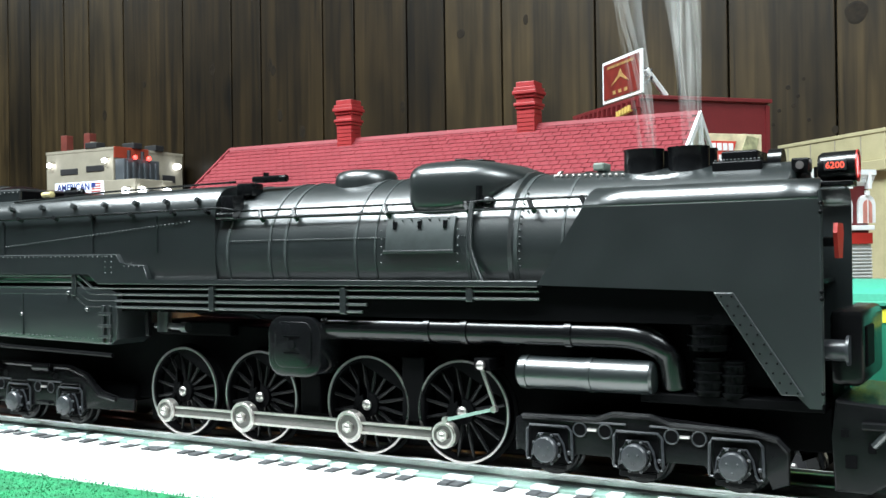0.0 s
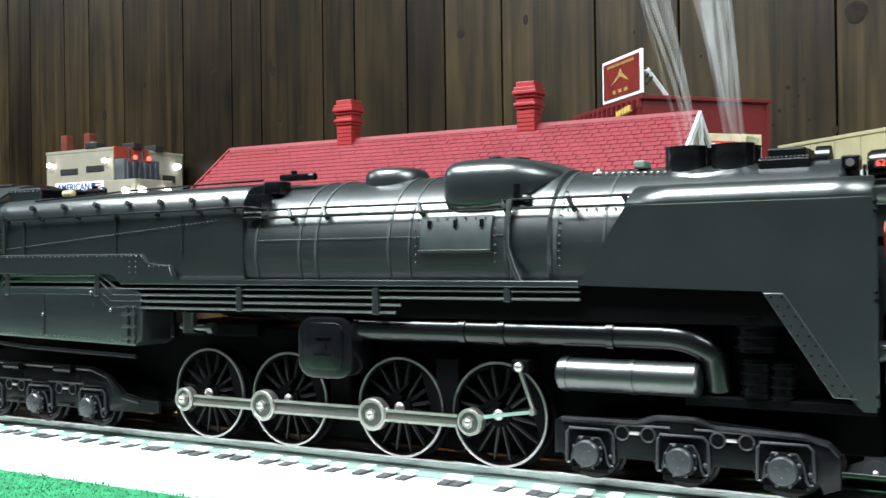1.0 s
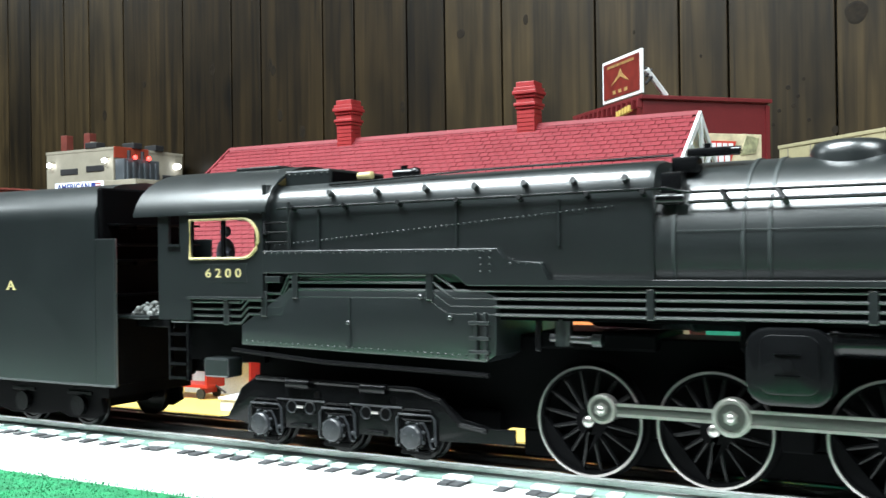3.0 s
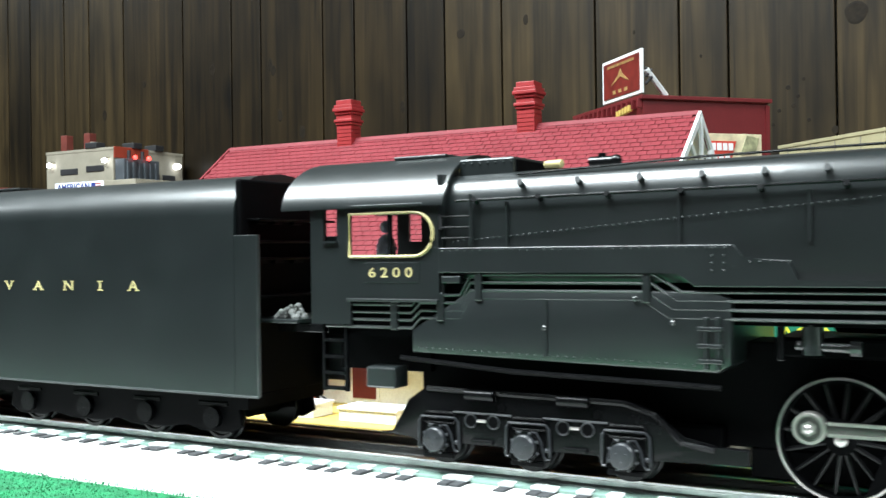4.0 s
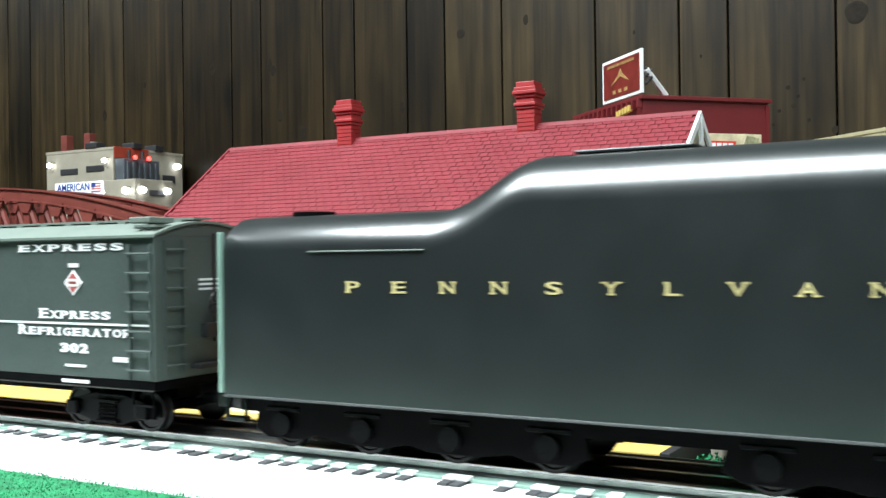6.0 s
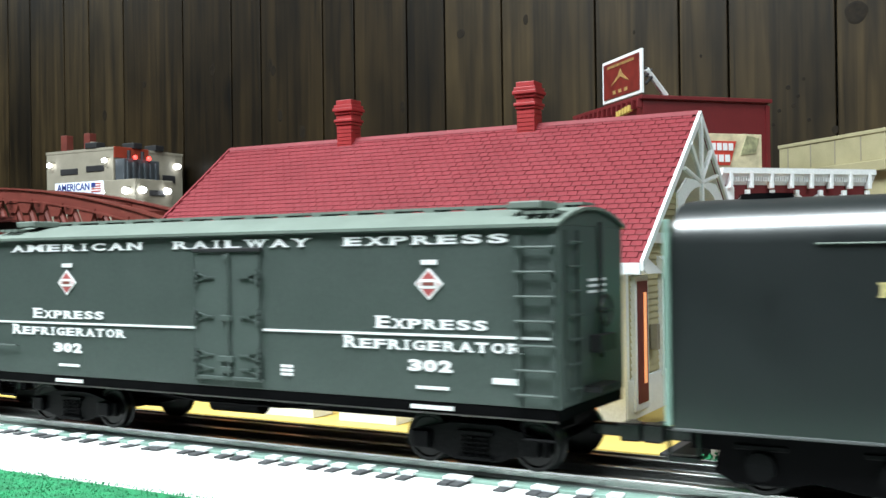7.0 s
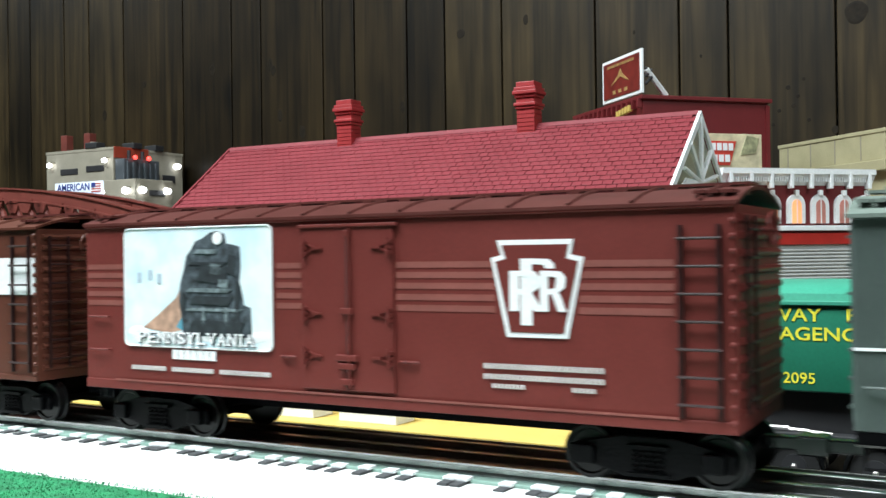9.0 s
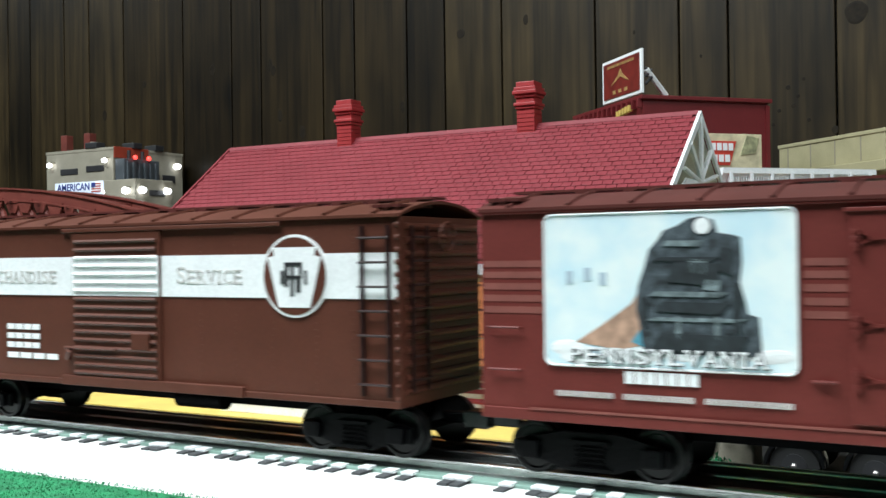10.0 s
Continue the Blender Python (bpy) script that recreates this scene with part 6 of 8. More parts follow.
def six_wheel_truck(x0, x1, axles, zt, r, trailing):
    """A cast six-wheel locomotive truck: side frames with journals, ribs, holes and equaliser bars."""
    t = part("truck_frame", box(B(), x0 + 0.010, x1 - 0.010, -0.0140, 0.0140, 0.0105, 0.0180, 0.001), "deep", loco)
    for s in (-1, 1):
        ya, yb = s * 0.0215, s * 0.0238
        top = [(x0, 0.0090), (x0 + 0.0005, 0.0165), (x0 + 0.004, zt - 0.003)]
        if trailing:
            top = [(x0, 0.0095), (x0 + 0.006, 0.0100), (x0 + 0.012, 0.0215), (x0 + 0.020, zt), (x1 - 0.038, zt - 0.001), (x1 - 0.028, zt - 0.004), (x1 - 0.020, 0.0150), (x1 - 0.010, 0.0135), (x1, 0.0135), (x1, 0.0085)]
        else:
            top = [(x0, 0.0075), (x0 + 0.0002, 0.0180), (x0 + 0.003, 0.0198), (x0 + 0.028, 0.0200), (x0 + 0.034, 0.0222), (x0 + 0.046, 0.0222), (x0 + 0.052, 0.0202), (x1 - 0.010, 0.0195), (x1 - 0.003, 0.0180), (x1, 0.0150), (x1, 0.0045), (x1 - 0.005, 0.0025)]
        bot = []
        for a in sorted(axles, reverse=True):
            bot += [(a + 0.0090, 0.0085), (a + 0.0062, 0.0040), (a - 0.0062, 0.0040), (a - 0.0090, 0.0085)]
        f = part("side_frame", prism(B(), top + [p for p in bot if x0 < p[0] < x1], ya, yb, "y", 0.0006), "casting", t, smooth=True)
        for a in axles:
            # Flat dark plate: the shaded opening round the journal, put into colour.
            pad = part("journal_opening_shade", prism(B(), [(a - 0.0066, 0.0045), (a - 0.0064, 0.0150), (a - 0.0052, 0.0158), (a + 0.0052, 0.0158), (a + 0.0064, 0.0150), (a + 0.0066, 0.0045)], min(yb - s * 0.0002, yb + s * 0.0002), max(yb - s * 0.0002, yb + s * 0.0002), "y"), "deep", f)
            j = part("journal", cyl(B(), (a, yb - s * 0.001, 0.0092), (a, yb + s * 0.0026, 0.0092), 0.0050, 24), "casting", f, smooth=True)
            part("cap", lathe_cap(a, yb + s * 0.0026, s, 0.0092, 0.0041), "cap", j, smooth=True)
            for k in range(8):
                th = math.tau * (k + 0.5) / 8
                part("bolt", ball(B(), (a + 0.0047 * math.sin(th), yb + s * 0.0027, 0.0092 + 0.0047 * math.cos(th)), 0.00060, 6), "cap", j)
            for k in range(3):
                th = math.tau * k / 3 + math.pi
                part("cap_bolt", ball(B(), (a + 0.0018 * math.sin(th), yb + s * 0.0050, 0.0092 + 0.0018 * math.cos(th)), 0.00035, 6), "cap", j)
            # Yokes and rims are paler than the frame, with edge glints in the colour.
            yo = yb + s * 0.0009
            part("yoke", tube(B(), [(a - 0.0076, yo, 0.0060), (a - 0.0074, yo, 0.0150), (a - 0.0066, yo, 0.0164), (a + 0.0066, yo, 0.0164), (a + 0.0079, yo, 0.0150), (a + 0.0082, yo, 0.0062)], 0.00045, 6), "cap", f, smooth=True)
            part("yoke", tube(B(), [(a - 0.0078, yo, 0.0066), (a - 0.0074, yo, 0.0054), (a - 0.0064, yo, 0.0054), (a - 0.0058, yo, 0.0064), (a - 0.0050, yo, 0.0108), (a - 0.0034, yo, 0.0136), (a + 0.0034, yo, 0.0136), (a + 0.0050, yo, 0.0108), (a + 0.0060, yo, 0.0064), (a + 0.0068, yo, 0.0052), (a + 0.0080, yo, 0.0054), (a + 0.0084, yo, 0.0068)], 0.00042, 6), "cap", f, smooth=True)
            part("pedestal_bolt", ball(B(), (a + 0.0071, yo, 0.0082), 0.0008, 8), "cap", f, smooth=True)
            part("spring_box", box(B(), a - 0.0060, a + 0.0060, min(yb, yb + s * 0.0008), max(yb, yb + s * 0.0008), 0.0025, 0.0042, 0.0004), "truck", f)
        for a, b in zip(axles, axles[1:]):
            m = (a + b) / 2
            part("rib", tube(B(), [(m - 0.011, yb + s * 0.0002, 0.0184), (m + 0.011, yb + s * 0.0002, 0.0184)], 0.0004, 6), "cap", f)
            for q, z in ((m - 0.0042, 0.0158), (m + 0.0042, 0.0158)):
                hl = part("hole", cyl(B(), (q, yb - s * 0.0002, z), (q, yb + s * 0.0003, z), 0.0021, 16), "deep", f)
                part("hole_rim", tube(B(), [(q + 0.0022 * math.sin(math.tau * k / 16), yb + s * 0.0003, z + 0.0022 * math.cos(math.tau * k / 16)) for k in range(17)], 0.0003, 6), "cap", hl, smooth=True)
            part("pin", cyl(B(), (m - 0.0015, yb + s * 0.0006, 0.0160), (m + 0.0015, yb + s * 0.0006, 0.0160), 0.0005, 8), "steel", f)
            if trailing:
                part("frame_hole", cyl(B(), (m + 0.0075, yb - s * 0.0002, zt - 0.0060), (m + 0.0075, yb + s * 0.0003, zt - 0.0060), 0.0014, 14), "deep", f)
                part("brake_cylinder", cyl(B(), (m - 0.0055, yb + s * 0.0008, zt - 0.0022), (m + 0.0050, yb + s * 0.0008, zt - 0.0022), 0.0019, 16), "casting", f, smooth=True)
                part("link", box(B(), m - 0.0040, m + 0.0040, min(yb, yb + s * 0.0015), max(yb, yb + s * 0.0015), 0.0085, 0.0098, 0.0003), "casting", f)
        if trailing:
            for a in axles:
                sl = part("slot", prism(B(), rounded(a - 0.0052, a + 0.0062, 0.0148, 0.0176, 0.0012, 3), min(yb - s * 0.0002, yb + s * 0.0004), max(yb - s * 0.0002, yb + s * 0.0004), "y"), "deep", f)
                part("slot_rim", tube(B(), [(q, yb + s * 0.0004, z) for q, z in rounded(a - 0.0056, a + 0.0066, 0.0144, 0.0180, 0.0014, 3)] + [(a + 0.0066, yb + s * 0.0004, 0.0166)], 0.0005, 6), "casting", sl)
        part("top_rib", tube(B(), [(p[0], yb, p[1] - 0.0009) for p in top[(3 if trailing else 2):-2]], 0.0010, 6), "casting", f)
    for a in axles:
        wheelset(loco, a, r)
    return t


build_boiler()
build_boiler_fittings()
build_deck()
build_cab()
build_deflectors()
build_front()
build_underside()
six_wheel_truck(-0.1466, -0.0600, (-0.1342, -0.1047, -0.0750), 0.0222, 0.0088, False)
six_wheel_truck(-0.4500, -0.3215, (-0.4256, -0.3923, -0.3590), 0.0268, 0.0092, True)
for dx in DRIVERS:
    driver_wheel(dx)
rods = build_rods()
# lubricator drive: an eccentric link to a hanging arm beside the front driver
ARM_TOP, ARM_LEN, LINK_LEN = (-0.1570, 0.0350), 0.0150, 0.0190
# The link's green is the grass mirrored in it, given as colour.
link = part("drive_link", prism(B(), [(0, -0.0006), (LINK_LEN, -0.0005), (LINK_LEN, 0.0005), (0, 0.0006)], -0.0286, -0.0279, "y"), "railside", loco, "thin drive link coloured green-grey by reflected grass")
for lx in (0.0, LINK_LEN):
    part("link_pin", cyl(B(), (lx, -0.0275, 0), (lx, -0.0293, 0), 0.0011, 12), "steel", link, smooth=True)
arm = part("hanging_arm", prism(B(), [(-0.0006, 0), (0.0006, 0), (0.0005, -ARM_LEN), (-0.0005, -ARM_LEN)], -0.0278, -0.0271, "y"), "steel", loco, "steel hanging arm")
part("arm_pin", ball(B(), (0, -0.0275, 0), 0.0017, 12), "steel", arm, smooth=True)
part("arm_bracket", box(B(), -0.1600, -0.1540, -0.0268, -0.0150, 0.0330, 0.0372, 0.0005), "deep", loco)

# ---- tender ----
tender = vehicle("tender", 0, "dark green tender with gold lettering behind the locomotive", "tender")


def build_tender():
    def section(x, top, half=0.0290):
        r = min(0.0155, (top - 0.062) * 0.5)
        pts = [(x, -half, 0.0190)]
        for k in range(9):
            a = radians(90 * k / 8)
            pts.append((x, -half + r * 1.25 * (1 - math.cos(a)), top - r + r * math.sin(a) - 0.0008 * (1 - k / 8)))
        pts.append((x, 0, top + 0.0010))
        return pts + [(p[0], -p[1], p[2]) for p in pts[-2::-1]]
    tops = [(-0.8370, 0.0860, 0.0286), (-0.8355, 0.0868, 0.0290), (-0.750, 0.0868, 0.0290)]
    for i in range(11):
        u = i / 10
        tops.append((-0.7480 + 0.040 * u, 0.0868 + 0.0172 * (3 * u * u - 2 * u ** 3), 0.0290))
    tops += [(-0.66, 0.1040, 0.0290), (-0.56, 0.1040, 0.0290), (-0.5120, 0.1040, 0.0290)]
    b = part("tank_body", loft(B(), [section(*t) for t in tops]), "loco", tender, smooth=True)
    part("front_sheet", box(B(), -0.5120, -0.5003, -0.0290, -0.0280, 0.0190, 0.0800, 0.0003), "loco", b)
    part("front_sheet", box(B(), -0.5120, -0.5003, 0.0280, 0.0290, 0.0190, 0.0800, 0.0003), "loco", b)
    part("edge_bead", cyl(B(), (-0.5003, -0.0287, 0.0192), (-0.5003, -0.0287, 0.0800), 0.0007, 8), "loco", b)
    part("bottom_bead", cyl(B(), (-0.8370, -0.0290, 0.0190), (-0.5003, -0.0290, 0.0190), 0.0005, 8), "band", b)
    part("rear_post", box(B(), -0.8390, -0.8372, -0.0300, -0.0275, 0.0200, 0.0812, 0.0004), "railside", b, "pale rear handrail post")
    part("grab_rail", cyl(B(), (-0.7957, -0.0293, 0.0733), (-0.7473, -0.0293, 0.0733), 0.00028, 8), "greenroof", b, "thin bright grab rail")
    bk = part("front_bulkhead", box(B(), -0.5125, -0.5095, -0.0275, 0.0275, 0.0178, 0.1015, 0.001), "deep", b)
    for z in (0.0855, 0.0770, 0.0705, 0.0560):
        part("shelf", box(B(), -0.5097, -0.5030, -0.0240, 0.0240, z, z + 0.0009, 0.0002), "truck", bk)
    for y in (-0.02, -0.010, 0.002):
        for z in (0.0845, 0.0690):
            part("latch", box(B(), -0.5095, -0.5075, y, y + 0.006, z, z + 0.0012), "truck", bk)
    part("deck", box(B(), -0.5100, -0.4850, -0.0250, 0.0250, 0.0468, 0.0482, 0.0003), "loco", tender)
    bm = B()
    for k in range(70):
        a, q = random.random(), random.gauss(0, 0.5)
        ball(bm, (-0.4990 + 0.010 * a, -0.020 + 0.008 * random.random(), 0.0485 + 0.0045 * max(0, 1 - abs(2 * a - 1)) * random.random()), 0.0007 + 0.0008 * random.random(), 6)
    part("coal_pile", bm, "coal", tender, "pale grey coal lumps")
    part("roof_hatch", box(B(), -0.7000, -0.6600, -0.010, 0.010, 0.1045, 0.1056, 0.0004), "loco", tender)
    part("filler_hatch", cyl(B(), (-0.8150, 0, 0.0865), (-0.8150, 0, 0.0890), 0.0085, 28), "deep", tender, smooth=True)
    part("underframe", box(B(), -0.8330, -0.5100, -0.0240, 0.0240, 0.0130, 0.0189), "deep", tender)
    word = "PENNSYLVANIA"
    for i, ch in enumerate(word):
        slab_word("letter", ch, -0.7765 + 0.01919 * i, -0.02915, 0.0585, 0.0041, {"I": 0.0034, "L": 0.0046}.get(ch, 0.0056), "gold", tender, "gold slab-serif letter", bold=0.012)
    for cx in (-0.5815, -0.7585):
        t = part("truck_frame", box(B(), cx - 0.058, cx + 0.058, -0.012, 0.012, 0.0070, 0.0150, 0.001), "deep", tender)
        for s in (-1, 1):
            ya, yb = s * 0.0212, s * 0.0236
            f = part("side_frame", prism(B(), [(cx - 0.068, 0.0065), (cx - 0.066, 0.0165), (cx + 0.066, 0.0165), (cx + 0.068, 0.0065), (cx + 0.062, 0.0035), (cx + 0.046, 0.0035), (cx + 0.040, 0.0060), (cx + 0.028, 0.0035), (cx + 0.008, 0.0035), (cx, 0.0060), (cx - 0.008, 0.0035), (cx - 0.028, 0.0035), (cx - 0.040, 0.0060), (cx - 0.046, 0.0035), (cx - 0.062, 0.0035)], min(ya, yb), max(ya, yb), "y", 0.0006), "deep", t)
            for k in (-0.0540, -0.0180, 0.0180, 0.0540):
                part("journal", cyl(B(), (cx + k, yb, 0.0092), (cx + k, yb + s * 0.0022, 0.0092), 0.0042, 20), "truck", f, smooth=True)
                part("spring_plate", box(B(), cx + k - 0.0075, cx + k + 0.0075, min(yb, yb + s * 0.0010), max(yb, yb + s * 0.0010), 0.0138, 0.0154, 0.0003), "truck", f)
        for k in (-0.0540, -0.0180, 0.0180, 0.0540):
            wheelset(tender, cx + k, 0.0086)
    part("rear_step", box(B(), -0.8400, -0.8300, -0.0255, -0.0215, 0.0085, 0.0105, 0.0004), "black", tender)
    for x in (-0.8395, -0.8305):
        part("step_hanger", box(B(), x - 0.0005, x + 0.0005, -0.0245, -0.0235, 0.0100, 0.0180), "black", tender)
    part("drop_post", box(B(), -0.8140, -0.8120, -0.0220, -0.0200, 0.0085, 0.0178), "black", tender)
    coupler(tender, -0.8370, -1)


build_tender()

# ---- cars ----


def roof_arch(x0, x1, zeave, zridge, half, over, material, parent, n=12):
    """A shallow arched roof with thickness."""
    ring = []
    ys = [-(half + over) + 2 * (half + over) * k / n for k in range(n + 1)]
    up = [(y, zeave + (zridge - zeave) * (1 - (y / (half + over)) ** 2)) for y in ys]
    ring = up + [(y, z - 0.0011) for y, z in up[::-1]]
    return part("roof", loft(B(), [[(x, y, z) for y, z in ring] for x in (x0, x1)]), material, parent, smooth=True)


def running_walk(parent, x0, x1, z, material, lift=0.0005):
    """Three long boards on cleats along the ridge."""
    for y in (-0.0036, 0.0, 0.0036):
        part("walk_board", box(B(), x0, x1, y - 0.0016, y + 0.0016, z + lift, z + lift + 0.0009), material, parent)
    n = 16
    for k in range(n):
        x = x0 + (x1 - x0) * (k + 0.5) / n
        part("cleat", box(B(), x - 0.0022, x + 0.0022, -0.0062, 0.0062, z - 0.0014, z + lift), material, parent)


def corner_walk(parent, xe, s, zr, material):
    """The small roof platform at the end of the running boards, above the ladder."""
    for k in range(3):
        x = xe - s * (0.0030 + 0.0042 * k)
        part("platform_board", box(B(), x - 0.0017, x + 0.0017, -0.0270, -0.0050, zr - 0.0030, zr - 0.0020), material, parent)


def brake_wheel(parent, x, s, y, z, material):
    bm = B()
    for k in range(20):
        a0, a1 = math.tau * k / 20, math.tau * (k + 1) / 20
        cyl(bm, (x, y + 0.0052 * math.sin(a0), z + 0.0052 * math.cos(a0)), (x, y + 0.0052 * math.sin(a1), z + 0.0052 * math.cos(a1)), 0.0005, 6)
    for k in range(4):
        a0 = math.tau * k / 4
        cyl(bm, (x, y, z), (x, y + 0.0052 * math.sin(a0), z + 0.0052 * math.cos(a0)), 0.0004, 6)
    cyl(bm, (x - s * 0.003, y, z), (x + s * 0.0005, y, z), 0.0009, 8)
    return part("brake_wheel", bm, material, parent)


def hinges(parent, x, s, zs, material, L=0.0092, y=-0.0298):
    """Cast strap hinges: three knuckles on the door edge, and a forked strap running to a point."""
    for z in zs:
        bm = B()
        for k in (-1, 0, 1):
            box(bm, x - 0.0011, x + 0.0011, y - 0.0012, y, z + 0.0019 * k - 0.0007, z + 0.0019 * k + 0.0007, 0.0003)
        cyl(bm, (x, y - 0.0014, z - 0.0034), (x, y - 0.0014, z + 0.0034), 0.0005, 8)
        for k in (-1, 1):
            prism(bm, [(x, z + k * 0.0019), (x, z + k * 0.0014), (x + s * L * 0.55, z + k * 0.0003), (x + s * L * 0.60, z + k * 0.0006)], y - 0.0006, y, "y")
        prism(bm, [(x + s * L * 0.45, z - 0.0005), (x + s * L, z - 0.0003), (x + s * L, z + 0.0003), (x + s * L * 0.45, z + 0.0005)], y - 0.0008, y, "y")
        part("hinge", bm, material, parent)


def board_lines(parent, x0, x1, z0, z1, step, material, y=-0.0291):
    bm = B()
    x = x0 + step
    while x < x1 - step / 2:
        box(bm, x - 0.00012, x + 0.00012, y - 0.0001, y + 0.0004, z0, z1)
        x += step
    return part("board_joints", bm, material, parent, kind="stuff")


def ribbed_end(parent, x, s, z0, z1, n, material):
    for i in range(n):
        z = z0 + (z1 - z0) * (i + 0.5) / n
        part("end_rib", tube(B(), [(x, -0.0265, z), (x, -0.0235, z), (x, 0.0235, z), (x, 0.0265, z)], 0.0013, 8), material, parent, smooth=True)


reefer = vehicle("refrigerator_car", 0, "olive green refrigerator car with white express lettering", "railway car")


def build_green_reefer():
    x0, x1 = -1.1468, -0.8731
    b = part("body", box(B(), x0, x1, -0.0290, 0.0290, 0.0222, 0.0806, 0.0004), "green", reefer)
    for s in (-1, 1):
        x = x0 if s < 0 else x1
        part("end_gable", prism(B(), [(-0.0285, 0.0806), (0.0285, 0.0806), (0.022, 0.0833), (0.010, 0.0858), (-0.010, 0.0858), (-0.022, 0.0833)], x - s * 0.0012, x, "x"), "green", b)
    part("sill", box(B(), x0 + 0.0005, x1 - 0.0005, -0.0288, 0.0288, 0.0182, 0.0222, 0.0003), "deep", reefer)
    # Thin metal strip standing for the highlight along the sill's lower edge.
    part("sill_glint", box(B(), x0 + 0.0005, x1 - 0.0005, -0.0294, -0.0289, 0.0181, 0.0186, 0.0001), "steel_dark", reefer, "bright strip for the highlight along the sill's lower edge")
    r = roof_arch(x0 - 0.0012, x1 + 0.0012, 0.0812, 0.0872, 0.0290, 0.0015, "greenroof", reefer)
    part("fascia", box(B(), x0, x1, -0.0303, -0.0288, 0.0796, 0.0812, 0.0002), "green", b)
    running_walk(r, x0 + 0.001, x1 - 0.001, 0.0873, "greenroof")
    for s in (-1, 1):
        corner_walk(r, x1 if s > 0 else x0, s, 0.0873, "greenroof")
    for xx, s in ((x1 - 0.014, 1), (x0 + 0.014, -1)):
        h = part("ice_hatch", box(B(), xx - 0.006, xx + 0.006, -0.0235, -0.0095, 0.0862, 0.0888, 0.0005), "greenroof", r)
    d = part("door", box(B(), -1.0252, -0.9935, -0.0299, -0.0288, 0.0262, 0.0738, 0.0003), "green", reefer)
    part("door_gap", box(B(), -1.00935, -1.00895, -0.0301, -0.0298, 0.0262, 0.0738), "dark", d)
    part("door_rail", box(B(), -1.0264, -0.9922, -0.0306, -0.0290, 0.0736, 0.0752, 0.0003), "dark", d)
    part("door_sill", box(B(), -1.0264, -0.9922, -0.0306, -0.0290, 0.0250, 0.0264, 0.0003), "green", d)
    hinges(d, -1.0250, 1, (0.0292, 0.0345, 0.0490, 0.0640), "green")
    hinges(d, -0.9937, -1, (0.0292, 0.0345, 0.0490, 0.0640), "green")
    part("lock_bar", cyl(B(), (-1.0080, -0.0308, 0.0262), (-1.0080, -0.0308, 0.0735), 0.0005, 8), "green", d)
    for z, w in ((0.0485, 0.005), (0.0715, 0.002), (0.0330, 0.007), (0.0290, 0.005)):
        part("lock_fitting", box(B(), -1.0092 - w / 2, -1.0092 + w / 2, -0.0312, -0.0298, z - 0.0010, z + 0.0012, 0.0003), "green", d)
    board_lines(b, x0, x1, 0.0224, 0.0795, 0.0021, "green")
    y = -0.02935
    for a, c in ((x0 + 0.0002, -1.0262), (-0.9925, x1 - 0.0002)):
        part("side_stripe", box(B(), a, c, y - 0.0001, y + 0.0004, 0.0441, 0.0449), "white", b, "thin white stripe")

    for word, wx, ww in (("AMERICAN", -1.0943, 0.0795), ("RAILWAY", -1.0035, 0.0668), ("EXPRESS", -0.9225, 0.0645)):
        slab_word("lettering", word, wx, y, 0.0751, 0.0031, ww, "white", b, "white slab-serif lettering", bold=0.035, gap=0.30)
    for cx in (-1.0990, -0.9202):
        slab_word("lettering", "EXPRESS", cx + 0.0003, y, 0.0465, 0.0043, 0.0434, "white", b, "white slab-serif lettering", 0.78)
        slab_word("lettering", "REFRIGERATOR", cx - 0.0003, y, 0.0393, 0.0043, 0.0694, "white", b, "white slab-serif lettering", 0.78)
        slab_word("car_number", "302", cx + 0.0002, y, 0.0322, 0.0040, 0.0172, "white", b, "white numerals", bold=0.055, gap=0.12)
        em = part("emblem", prism(B(), [(cx - 0.0055, 0.0618), (cx, 0.0564), (cx + 0.0055, 0.0618), (cx, 0.0672)], y - 0.0001, y + 0.0003, "y"), "white", b, "red and white diamond emblem")
        part("emblem_field", prism(B(), [(cx - 0.0045, 0.0618), (cx, 0.0574), (cx + 0.0045, 0.0618), (cx, 0.0662)], y - 0.0002, y, "y"), "faded_red", em)
        part("emblem_band", prism(B(), rounded(cx - 0.0036, cx + 0.0036, 0.0602, 0.0634, 0.0014, 4), y - 0.0003, y - 0.0001, "y"), "white", em)
        part("emblem_writing", box(B(), cx - 0.0024, cx + 0.0024, y - 0.0004, y - 0.0002, 0.0612, 0.0624), "stripe", em)
        bars("small_lettering", b, cx - 0.0030, cx + 0.0035, 0.0691, 0.0017, 3)
        bars("small_lettering", b, cx - 0.0055, cx + 0.0075, 0.0268, 0.0011, 5)
        bars("small_lettering", reefer, cx - 0.0080, cx + 0.0090, 0.0202, 0.0014, 6, y=-0.0290)
    bars("small_lettering", b, -0.8965, -0.8872, 0.0303, 0.0020, 5)
    for z in (0.0285, 0.0300, 0.0315):
        bars("small_lettering", b, -0.9840, -0.9780, z, 0.0010, 2)
    ladder(reefer, -0.8870, -0.8740, 0.0225, 0.0775, 7, -0.0303, "green")
    part("corner_post", box(B(), x1 - 0.0012, x1 + 0.0006, -0.0296, -0.0268, 0.0222, 0.0815, 0.0003), "green", b)
    part("grab_iron", tube(B(), [(x0 + 0.003, -0.0290, 0.0343), (x0 + 0.003, -0.0306, 0.0343), (x0 + 0.016, -0.0306, 0.0343), (x0 + 0.016, -0.0290, 0.0343)], 0.0004, 6), "green", reefer)
    end_ladder(reefer, x1, -0.0240, -0.0130, 0.0240, 0.0790, 7, "green", 1)
